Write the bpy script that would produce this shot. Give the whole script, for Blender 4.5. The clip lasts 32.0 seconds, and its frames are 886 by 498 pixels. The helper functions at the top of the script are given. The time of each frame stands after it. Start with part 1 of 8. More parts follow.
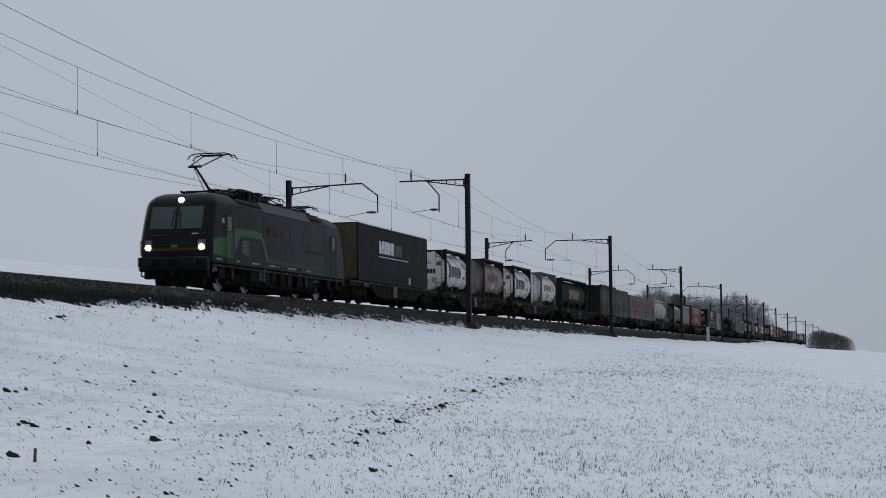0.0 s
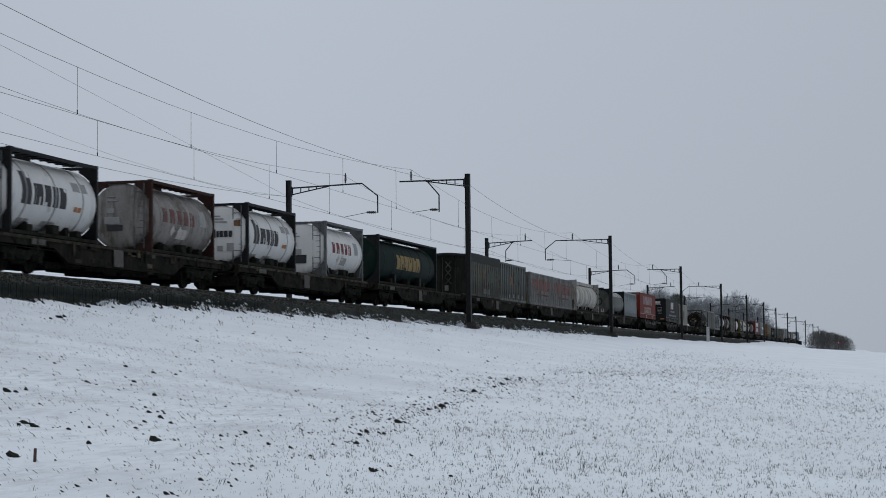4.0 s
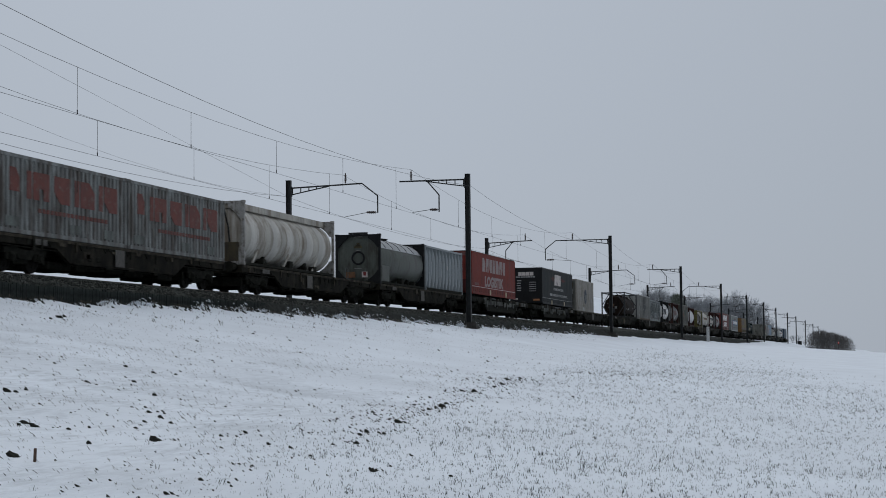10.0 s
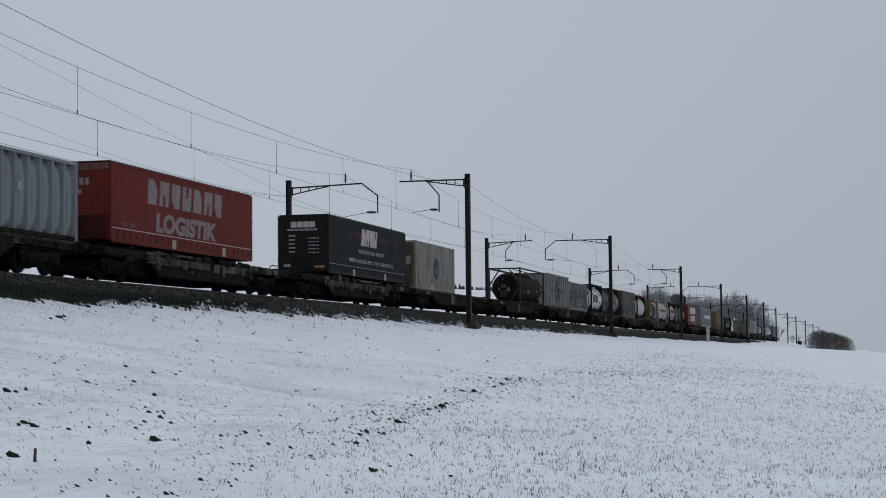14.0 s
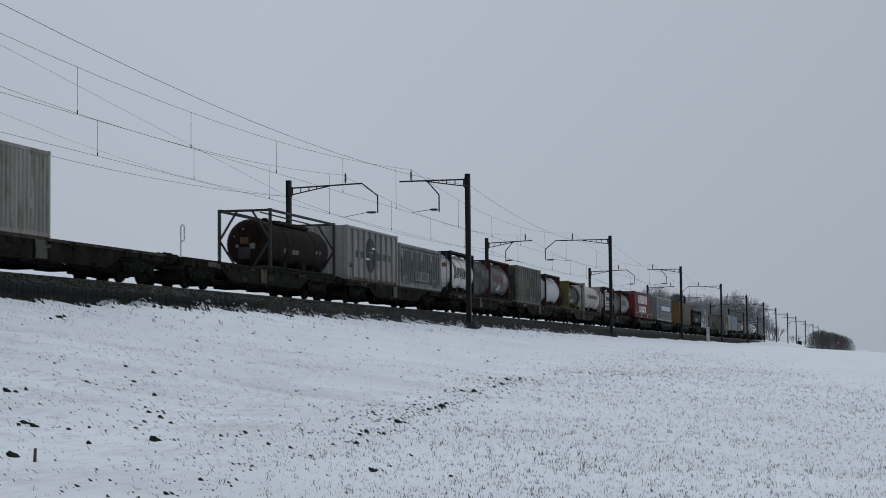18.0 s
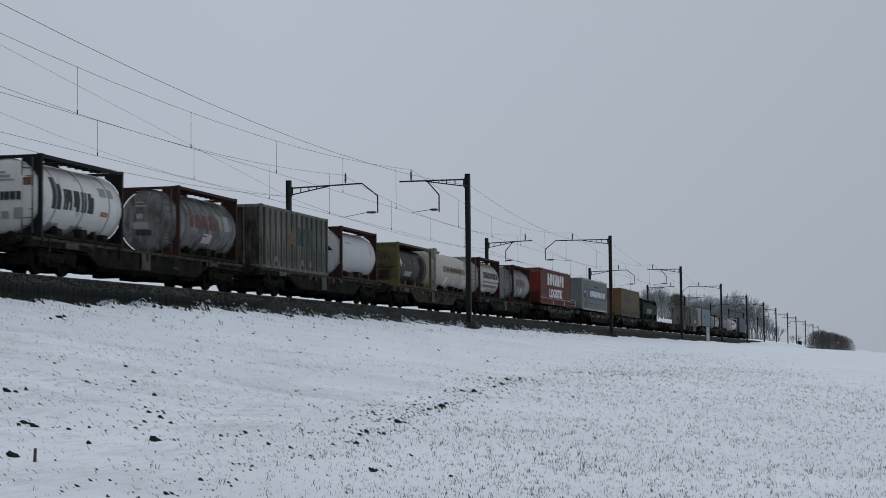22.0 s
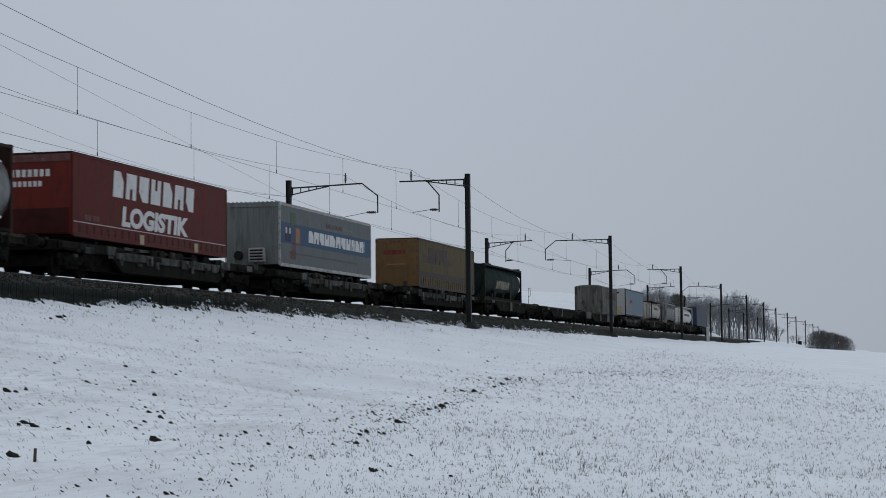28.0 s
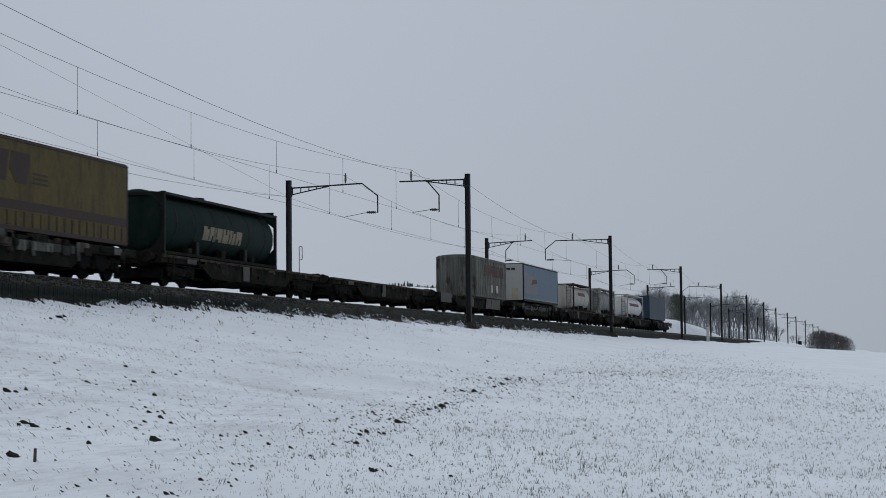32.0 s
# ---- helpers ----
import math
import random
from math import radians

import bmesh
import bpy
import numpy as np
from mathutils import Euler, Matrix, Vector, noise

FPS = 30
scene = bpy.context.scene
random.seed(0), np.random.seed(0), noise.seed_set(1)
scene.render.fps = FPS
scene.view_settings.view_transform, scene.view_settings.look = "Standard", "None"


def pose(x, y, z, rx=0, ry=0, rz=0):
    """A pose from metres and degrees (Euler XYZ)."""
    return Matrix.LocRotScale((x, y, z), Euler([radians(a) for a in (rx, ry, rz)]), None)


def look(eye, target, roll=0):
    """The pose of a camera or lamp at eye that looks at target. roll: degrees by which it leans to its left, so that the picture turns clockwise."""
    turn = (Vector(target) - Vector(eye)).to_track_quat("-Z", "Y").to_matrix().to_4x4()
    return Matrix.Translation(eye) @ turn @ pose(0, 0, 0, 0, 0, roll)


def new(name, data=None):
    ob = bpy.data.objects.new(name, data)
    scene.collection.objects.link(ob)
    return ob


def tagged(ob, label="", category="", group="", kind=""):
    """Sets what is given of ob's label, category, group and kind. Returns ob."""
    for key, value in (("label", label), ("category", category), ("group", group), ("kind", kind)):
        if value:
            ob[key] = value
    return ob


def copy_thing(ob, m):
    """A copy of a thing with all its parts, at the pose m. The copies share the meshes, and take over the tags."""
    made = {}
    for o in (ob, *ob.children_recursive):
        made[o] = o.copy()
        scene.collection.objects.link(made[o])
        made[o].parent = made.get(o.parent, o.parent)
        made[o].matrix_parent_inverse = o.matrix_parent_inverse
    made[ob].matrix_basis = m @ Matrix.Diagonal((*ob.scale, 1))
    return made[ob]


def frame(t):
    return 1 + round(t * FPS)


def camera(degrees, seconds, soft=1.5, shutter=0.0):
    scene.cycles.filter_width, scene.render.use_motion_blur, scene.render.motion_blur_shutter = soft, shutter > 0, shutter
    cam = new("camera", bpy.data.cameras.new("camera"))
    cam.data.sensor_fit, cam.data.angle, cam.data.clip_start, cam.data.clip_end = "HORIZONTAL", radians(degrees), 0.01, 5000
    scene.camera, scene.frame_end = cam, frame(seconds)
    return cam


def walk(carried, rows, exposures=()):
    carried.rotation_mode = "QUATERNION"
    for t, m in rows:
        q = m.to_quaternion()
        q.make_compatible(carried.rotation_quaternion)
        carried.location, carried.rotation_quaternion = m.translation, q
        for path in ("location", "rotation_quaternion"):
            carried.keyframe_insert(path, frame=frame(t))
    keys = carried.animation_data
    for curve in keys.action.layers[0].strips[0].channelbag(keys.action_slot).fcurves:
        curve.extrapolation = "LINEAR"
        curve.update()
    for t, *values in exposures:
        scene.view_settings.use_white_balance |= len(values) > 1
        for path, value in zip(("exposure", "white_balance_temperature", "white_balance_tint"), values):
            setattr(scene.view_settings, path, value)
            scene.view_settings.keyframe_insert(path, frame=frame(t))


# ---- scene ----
# Train coordinate s: metres behind a fixed mark at 0 s; the train has gone gone(t) metres at t seconds.
def gone(t):
    return 13.583 * t - 0.0049 * t * t


cam = camera(28.69, 32.0, soft=0.9, shutter=0.3)
EYE = Vector((0.0, -26.255, -2.655))
VIEW = Vector((math.cos(0.2444) * math.cos(0.0615), math.sin(0.2444) * math.cos(0.0615), math.sin(0.0615)))
POSE = look(EYE, EYE + VIEW, roll=-0.55)
walk(cam, [(0, POSE), (32, POSE)], [(0, -0.07), (1, -0.01), (2, 0.03), (3, 0.03), (6, 0.01), (12, -0.02), (32, -0.03)])

# ---- light: an overcast winter sky, brighter towards the zenith, and a very soft sun behind the clouds ----
world = bpy.data.worlds.new("overcast_sky")
scene.world = world
world.use_nodes = True
wn, wl = world.node_tree.nodes, world.node_tree.links
wn.clear()
w_out = wn.new("ShaderNodeOutputWorld")
w_bg = wn.new("ShaderNodeBackground")
w_sky = wn.new("ShaderNodeTexSky")
w_sky.sky_type, w_sky.sun_disc, w_sky.sun_elevation, w_sky.sun_rotation = "NISHITA", False, radians(30), radians(20)
w_geo = wn.new("ShaderNodeTexCoord")
w_sep = wn.new("ShaderNodeSeparateXYZ")
w_ramp = wn.new("ShaderNodeValToRGB")
w_mix = wn.new("ShaderNodeMix")
w_mix.data_type = "RGBA"
w_mix.inputs["Factor"].default_value = 0.97
w_ramp.color_ramp.elements[0].position, w_ramp.color_ramp.elements[0].color = 0.0, (4.20, 4.69, 5.42, 1)
w_ramp.color_ramp.elements[1].position, w_ramp.color_ramp.elements[1].color = 1.0, (7.5, 7.9, 8.6, 1)
mid = w_ramp.color_ramp.elements.new(0.22)
mid.color = (4.45, 4.93, 5.65, 1)
wl.new(w_geo.outputs["Generated"], w_sep.inputs[0])
wl.new(w_sep.outputs["Z"], w_ramp.inputs["Fac"])
# the clouds are brighter on the sun's side, beyond the tracks, than behind the camera
SUN_WAY = Vector((0.38, 0.76, 0.5)).normalized()
w_dot = wn.new("ShaderNodeVectorMath")
w_dot.operation = "DOT_PRODUCT"
w_dot.inputs[1].default_value = SUN_WAY
w_rng = wn.new("ShaderNodeMapRange")
w_rng.inputs["From Min"].default_value, w_rng.inputs["From Max"].default_value = -1.0, 1.0
w_rng.inputs["To Min"].default_value, w_rng.inputs["To Max"].default_value = 0.03, 0.115
wl.new(w_geo.outputs["Generated"], w_dot.inputs[0])
wl.new(w_dot.outputs["Value"], w_rng.inputs["Value"])
# and dim to the left of the view: the lens's fall-off, put into the sky
w_left, w_falloff, w_mul = wn.new("ShaderNodeVectorMath"), wn.new("ShaderNodeMapRange"), wn.new("ShaderNodeMath")
w_left.operation, w_mul.operation = "DOT_PRODUCT", "MULTIPLY"
w_left.inputs[1].default_value = (-0.242, 0.970, 0.0)
w_falloff.inputs["From Min"].default_value, w_falloff.inputs["From Max"].default_value = 0.10, 0.60
w_falloff.inputs["To Min"].default_value, w_falloff.inputs["To Max"].default_value = 1.0, 0.77
wl.new(w_geo.outputs["Generated"], w_left.inputs[0])
wl.new(w_left.outputs["Value"], w_falloff.inputs["Value"])
wl.new(w_rng.outputs["Result"], w_mul.inputs[0])
wl.new(w_falloff.outputs["Result"], w_mul.inputs[1])
wl.new(w_mul.outputs[0], w_bg.inputs["Strength"])
wl.new(w_sky.outputs[0], w_mix.inputs["A"])
wl.new(w_ramp.outputs[0], w_mix.inputs["B"])
wl.new(w_mix.outputs["Result"], w_bg.inputs["Color"])
wl.new(w_bg.outputs[0], w_out.inputs["Surface"])

sun_data = bpy.data.lights.new("sun", "SUN")
sun_data.energy, sun_data.angle, sun_data.color = 0.5, radians(50), (0.97, 0.99, 1.0)
sun = new("sun", sun_data)
sun.matrix_world = look(SUN_WAY * 100, (0, 0, 0))


# ---- materials ----
def surf(name, col, rough=0.6, metal=0.0, var=0.2, scale=2.5, dirt=0.0, dirt_col=(0.035, 0.032, 0.028), bump=0.15, fine=35.0, streak=1.0, spec=0.3, rand=0.0):
    """A worn surface: two scales of tone, dirt in patches (streak under 1 draws it out downwards), fine relief."""
    m = bpy.data.materials.new(name)
    m.use_nodes = True
    n, k = m.node_tree.nodes, m.node_tree.links
    b = n["Principled BSDF"]
    b.inputs["Roughness"].default_value, b.inputs["Metallic"].default_value = rough, metal
    b.inputs["Specular IOR Level"].default_value = spec
    tc = n.new("ShaderNodeTexCoord")
    mp = n.new("ShaderNodeMapping")
    mp.inputs["Scale"].default_value = (1, 1, streak)
    k.new(tc.outputs["Object"], mp.inputs["Vector"])
    n1 = n.new("ShaderNodeTexNoise")
    n1.inputs["Scale"].default_value, n1.inputs["Detail"].default_value = scale, 5
    k.new(mp.outputs[0], n1.inputs["Vector"])
    n2 = n.new("ShaderNodeTexNoise")
    n2.inputs["Scale"].default_value, n2.inputs["Detail"].default_value = fine, 3
    k.new(tc.outputs["Object"], n2.inputs["Vector"])
    r1 = n.new("ShaderNodeValToRGB")
    r1.color_ramp.elements[0].position, r1.color_ramp.elements[1].position = 0.3, 0.7
    r1.color_ramp.elements[0].color = (*[c * (1 - var) for c in col], 1)
    r1.color_ramp.elements[1].color = (*[min(1, c * (1 + var)) for c in col], 1)
    k.new(n1.outputs["Fac"], r1.inputs["Fac"])
    out = r1.outputs["Color"]
    mx = n.new("ShaderNodeMix")
    mx.data_type, mx.blend_type = "RGBA", "OVERLAY"
    mx.inputs["Factor"].default_value = min(1, var * 1.5)
    k.new(out, mx.inputs["A"])
    k.new(n2.outputs["Fac"], mx.inputs["B"])
    out = mx.outputs["Result"]
    if dirt > 0:
        n3 = n.new("ShaderNodeTexNoise")
        n3.inputs["Scale"].default_value, n3.inputs["Detail"].default_value, n3.inputs["Roughness"].default_value = scale * 1.7, 8, 0.65
        k.new(mp.outputs[0], n3.inputs["Vector"])
        r3 = n.new("ShaderNodeMapRange")
        r3.inputs["From Min"].default_value, r3.inputs["From Max"].default_value = 0.64 - dirt * 0.30, 0.78 - dirt * 0.28
        r3.inputs["To Max"].default_value = 0.9
        k.new(n3.outputs["Fac"], r3.inputs["Value"])
        m3 = n.new("ShaderNodeMix")
        m3.data_type = "RGBA"
        k.new(r3.outputs["Result"], m3.inputs["Factor"])
        k.new(out, m3.inputs["A"])
        m3.inputs["B"].default_value = (*dirt_col, 1)
        out = m3.outputs["Result"]
        # narrow runs of grime down the surface
        mq, n4, r4, m4 = n.new("ShaderNodeMapping"), n.new("ShaderNodeTexNoise"), n.new("ShaderNodeMapRange"), n.new("ShaderNodeMix")
        mq.inputs["Scale"].default_value = (1, 1, 0.12 * min(1.0, streak * 2))
        k.new(tc.outputs["Object"], mq.inputs["Vector"])
        n4.inputs["Scale"].default_value, n4.inputs["Detail"].default_value, n4.inputs["Roughness"].default_value = scale * 4.5, 5, 0.6
        k.new(mq.outputs[0], n4.inputs["Vector"])
        r4.inputs["From Min"].default_value, r4.inputs["From Max"].default_value, r4.inputs["To Max"].default_value = 0.56 - 0.08 * dirt, 0.70, min(0.85, 1.2 * dirt)
        k.new(n4.outputs["Fac"], r4.inputs["Value"])
        m4.data_type = "RGBA"
        k.new(r4.outputs["Result"], m4.inputs["Factor"])
        k.new(out, m4.inputs["A"])
        m4.inputs["B"].default_value = (*[c * 0.8 for c in dirt_col], 1)
        out = m4.outputs["Result"]
    if rand > 0:
        oi, mr, hs = n.new("ShaderNodeObjectInfo"), n.new("ShaderNodeMapRange"), n.new("ShaderNodeHueSaturation")
        mr.inputs["To Min"].default_value, mr.inputs["To Max"].default_value = 1 - rand, 1 + rand
        k.new(oi.outputs["Random"], mr.inputs["Value"])
        k.new(mr.outputs["Result"], hs.inputs["Value"])
        k.new(out, hs.inputs["Color"])
        out = hs.outputs["Color"]
    k.new(out, b.inputs["Base Color"])
    rr = n.new("ShaderNodeMapRange")
    rr.inputs["To Min"].default_value, rr.inputs["To Max"].default_value = max(0.05, rough - 0.12), min(1, rough + 0.12)
    k.new(n1.outputs["Fac"], rr.inputs["Value"])
    k.new(rr.outputs["Result"], b.inputs["Roughness"])
    bp = n.new("ShaderNodeBump")
    bp.inputs["Strength"].default_value, bp.inputs["Distance"].default_value = bump, 0.02
    k.new(n2.outputs["Fac"], bp.inputs["Height"])
    k.new(bp.outputs[0], b.inputs["Normal"])
    return m


def glow(name, col, power):
    m = bpy.data.materials.new(name)
    m.use_nodes = True
    b = m.node_tree.nodes["Principled BSDF"]
    b.inputs["Base Color"].default_value = (*col, 1)
    b.inputs["Emission Color"].default_value = (*col, 1)
    b.inputs["Emission Strength"].default_value = power
    return m


def pane(name, col, rough=0.08):
    m = bpy.data.materials.new(name)
    m.use_nodes = True
    b = m.node_tree.nodes["Principled BSDF"]
    b.inputs["Base Color"].default_value = (*col, 1)
    b.inputs["Roughness"].default_value = rough
    b.inputs["IOR"].default_value = 1.5
    return m


def island_tones(m, lo, hi):
    """Gives each loose piece of a joined mesh a tone of its own."""
    n, k = m.node_tree.nodes, m.node_tree.links
    g, r = n.new("ShaderNodeNewGeometry"), n.new("ShaderNodeValToRGB")
    r.color_ramp.elements[0].color, r.color_ramp.elements[1].color = (*lo, 1), (*hi, 1)
    r.color_ramp.elements[0].position = 0.55
    k.new(g.outputs["Random Per Island"], r.inputs["Fac"])
    k.new(r.outputs["Color"], n["Principled BSDF"].inputs["Base Color"])


SNOW = surf("snow", (0.82, 0.872, 0.925), 0.75, var=0.06, scale=0.35, bump=0.8, fine=16.0)
RIME = surf("snow_dusted_grass", (0.30, 0.31, 0.31), 0.85, var=0.5, scale=1.5, bump=0)
# soft dimples in the snow, besides its grain
sn, sl = SNOW.node_tree.nodes, SNOW.node_tree.links
s_noise, s_bump = sn.new("ShaderNodeTexNoise"), sn.new("ShaderNodeBump")
s_noise.inputs["Scale"].default_value, s_noise.inputs["Detail"].default_value, s_noise.inputs["Roughness"].default_value = 3.2, 7, 0.6
s_bump.inputs["Strength"].default_value, s_bump.inputs["Distance"].default_value = 0.55, 0.05
sl.new(sn["Texture Coordinate"].outputs["Object"], s_noise.inputs["Vector"])
sl.new(s_noise.outputs["Fac"], s_bump.inputs["Height"])
sl.new(sn["Bump"].outputs["Normal"], s_bump.inputs["Normal"])
sl.new(s_bump.outputs["Normal"], sn["Principled BSDF"].inputs["Normal"])
# grey turf flecks in the bank's snow; the lens's fall-off at its near end is put into the same greying, and the snow is
# clean further along the line
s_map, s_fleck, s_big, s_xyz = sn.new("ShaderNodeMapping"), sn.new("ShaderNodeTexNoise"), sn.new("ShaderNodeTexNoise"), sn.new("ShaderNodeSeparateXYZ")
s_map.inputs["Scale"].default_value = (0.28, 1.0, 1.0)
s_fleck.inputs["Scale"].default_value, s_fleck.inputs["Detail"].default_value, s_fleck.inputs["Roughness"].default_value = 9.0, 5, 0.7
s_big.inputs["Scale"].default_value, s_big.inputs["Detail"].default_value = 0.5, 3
s_cover, s_near_dim, s_mul, s_mix = sn.new("ShaderNodeMapRange"), sn.new("ShaderNodeMapRange"), sn.new("ShaderNodeMath"), sn.new("ShaderNodeMix")
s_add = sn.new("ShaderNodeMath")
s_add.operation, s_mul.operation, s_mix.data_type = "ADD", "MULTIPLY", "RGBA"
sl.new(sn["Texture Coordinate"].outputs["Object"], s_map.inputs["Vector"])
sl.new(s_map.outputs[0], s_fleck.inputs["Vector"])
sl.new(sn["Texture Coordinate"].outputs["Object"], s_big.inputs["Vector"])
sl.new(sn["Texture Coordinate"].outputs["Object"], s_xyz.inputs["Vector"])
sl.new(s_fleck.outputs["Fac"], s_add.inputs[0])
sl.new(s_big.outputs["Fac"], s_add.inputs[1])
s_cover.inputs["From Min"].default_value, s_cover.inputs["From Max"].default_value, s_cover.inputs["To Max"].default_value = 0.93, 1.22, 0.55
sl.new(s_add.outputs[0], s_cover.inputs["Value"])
s_near_dim.inputs["From Min"].default_value, s_near_dim.inputs["From Max"].default_value = 44.0, 20.0
sl.new(s_xyz.outputs["X"], s_near_dim.inputs["Value"])
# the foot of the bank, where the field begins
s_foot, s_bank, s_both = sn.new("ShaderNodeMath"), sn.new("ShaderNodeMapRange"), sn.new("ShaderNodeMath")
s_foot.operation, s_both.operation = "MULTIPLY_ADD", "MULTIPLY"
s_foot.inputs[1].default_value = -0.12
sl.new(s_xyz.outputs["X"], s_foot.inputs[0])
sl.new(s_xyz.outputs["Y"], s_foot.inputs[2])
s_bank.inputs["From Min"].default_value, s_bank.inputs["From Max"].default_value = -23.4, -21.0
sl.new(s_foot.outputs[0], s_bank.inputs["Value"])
sl.new(s_near_dim.outputs["Result"], s_both.inputs[0])
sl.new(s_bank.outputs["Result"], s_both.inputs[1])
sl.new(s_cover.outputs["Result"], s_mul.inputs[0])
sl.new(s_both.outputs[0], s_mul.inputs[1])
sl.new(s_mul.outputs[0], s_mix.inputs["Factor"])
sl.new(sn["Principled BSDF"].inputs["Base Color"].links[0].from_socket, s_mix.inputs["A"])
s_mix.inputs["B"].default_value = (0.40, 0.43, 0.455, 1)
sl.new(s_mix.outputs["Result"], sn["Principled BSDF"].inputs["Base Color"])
SOIL = surf("dark_soil", (0.030, 0.031, 0.026), 0.95, var=0.4, scale=6, bump=0.6, fine=30, spec=0.08)
VERGE = surf("dead_verge", (0.034, 0.036, 0.032), 0.95, var=0.5, scale=4, bump=0.8, fine=25, spec=0.08)
BALLAST = surf("ballast", (0.048, 0.052, 0.046), 0.9, var=0.5, scale=7, bump=1.0, fine=22, spec=0.08)
LIGHTC2 = surf("worn_grey_container", (0.185, 0.195, 0.19), 0.7, var=0.4, scale=1.4, dirt=0.6, dirt_col=(0.075, 0.065, 0.055), streak=0.25)
DECKEDGE = surf("rusty_deck_edge", (0.056, 0.049, 0.036), 0.8, var=0.6, scale=2.5, dirt=0.55, dirt_col=(0.016, 0.013, 0.012), spec=0.08, rand=0.35)
STONE = surf("ballast_stone", (0.062, 0.060, 0.056), 0.9, var=0.45, scale=5, bump=0.4, fine=40, spec=0.08)
island_tones(STONE, (0.034, 0.037, 0.033), (0.15, 0.15, 0.135))
PLANKM = surf("dark_retaining", (0.024, 0.0285, 0.0265), 0.85, var=0.4, scale=5, bump=0.5, spec=0.08)
BLADE = surf("winter_wheat", (0.064, 0.075, 0.070), 0.75, var=0.35, scale=1.2, bump=0, spec=0.15)
DRYGRASS = surf("dry_grass", (0.075, 0.067, 0.052), 0.85, var=0.4, scale=2, bump=0)
RAILM = surf("rail_steel", (0.10, 0.075, 0.06), 0.5, 0.6, var=0.3, scale=6)
POLEM = surf("mast_steel", (0.034, 0.037, 0.038), 0.6, 0.3, var=0.25, scale=3, dirt=0.25, dirt_col=(0.05, 0.03, 0.02), spec=0.15)
CONC = surf("mast_concrete", (0.055, 0.052, 0.048), 0.95, var=0.3, scale=4, bump=0.5, dirt=0.4)
WIRE = surf("wire_copper", (0.045, 0.045, 0.047), 0.6, 0.4, var=0.1)
INSUL = surf("insulator", (0.045, 0.028, 0.024), 0.3, var=0.2)
POSTM = surf("grey_cabinet", (0.55, 0.56, 0.56), 0.7, var=0.15, dirt=0.2)
# haze over the far trees is put into the bark and twig colours
BARK = surf("hazed_bark", (0.140, 0.147, 0.156), 0.9, var=0.35, scale=3, bump=0.4)
TWIG = surf("hazed_twigs", (0.185, 0.200, 0.214), 0.9, var=0.3, scale=1)
TWIGDARK = surf("dark_twigs", (0.085, 0.082, 0.078), 0.9, var=0.4, scale=0.4)
NEEDLE = surf("ivy_leaves", (0.075, 0.09, 0.065), 0.8, var=0.4, scale=1.5)
UNDER = surf("wagon_underframe", (0.0190, 0.0198, 0.0160), 0.85, var=0.5, scale=2.2, dirt=0.3, dirt_col=(0.024, 0.020, 0.016), spec=0.05)
SILL = surf("wagon_sill_brown", (0.0225, 0.0208, 0.0160), 0.8, var=0.6, scale=1.6, dirt=0.6, dirt_col=(0.0085, 0.0082, 0.0075), streak=0.6, spec=0.05)
POCKET = surf("pocket_wagon_grey", (0.088, 0.094, 0.084), 0.7, var=0.45, scale=1.8, dirt=0.65, dirt_col=(0.026, 0.023, 0.02), streak=0.5, spec=0.1, rand=0.6)
PLATE = surf("brake_plate_grey", (0.098, 0.093, 0.083), 0.7, var=0.25, scale=3, dirt=0.4, rand=0.2)
BOGIE = surf("bogie_grime", (0.0200, 0.0203, 0.0168), 0.9, var=0.5, scale=5, spec=0.04)
WHEELM = surf("wheel_steel", (0.020, 0.019, 0.0172), 0.8, var=0.3, scale=8, spec=0.05)
TREAD = surf("wheel_tread", (0.20, 0.195, 0.19), 0.3, 0.9, var=0.1)
RUBBER = surf("tyre_rubber", (0.010, 0.010, 0.010), 0.9, var=0.2, spec=0.1)
BLACKM = surf("black_frame", (0.011, 0.012, 0.013), 0.6, var=0.3, scale=3, dirt=0.2, spec=0.15)
WHITE_T = surf("white_tank", (0.70, 0.70, 0.685), 0.6, var=0.07, scale=1.3, dirt=0.16, dirt_col=(0.20, 0.18, 0.15), streak=0.35, spec=0.12)
WHITE_C = surf("clean_white_tank", (0.56, 0.565, 0.575), 0.55, var=0.05, scale=1.0, dirt=0.08, dirt_col=(0.3, 0.28, 0.26), streak=0.3, spec=0.12)
GREY_T = surf("grey_tank", (0.255, 0.242, 0.228), 0.6, var=0.3, scale=1.4, dirt=0.5, dirt_col=(0.10, 0.085, 0.072), streak=0.35, spec=0.12)
GREY_T2 = surf("stained_grey_tank", (0.20, 0.202, 0.20), 0.6, var=0.4, scale=1.6, dirt=0.6, dirt_col=(0.075, 0.07, 0.062), streak=0.5, spec=0.12)
GREY_T3 = surf("pale_blue_grey_tank", (0.25, 0.265, 0.268), 0.6, var=0.25, scale=1.4, dirt=0.45, dirt_col=(0.12, 0.115, 0.105), streak=0.35, spec=0.12)
REDFR = surf("red_brown_frame", (0.040, 0.0165, 0.0135), 0.7, var=0.3, scale=3, dirt=0.4, spec=0.15)
GREYFR = surf("grey_frame", (0.11, 0.117, 0.118), 0.6, var=0.25, scale=3, dirt=0.35, spec=0.2)
WHITEFR = surf("white_frame", (0.40, 0.40, 0.39), 0.6, var=0.2, scale=3, dirt=0.35)
YELFR = surf("olive_yellow_frame", (0.112, 0.100, 0.034), 0.65, var=0.15, scale=3, dirt=0.2)
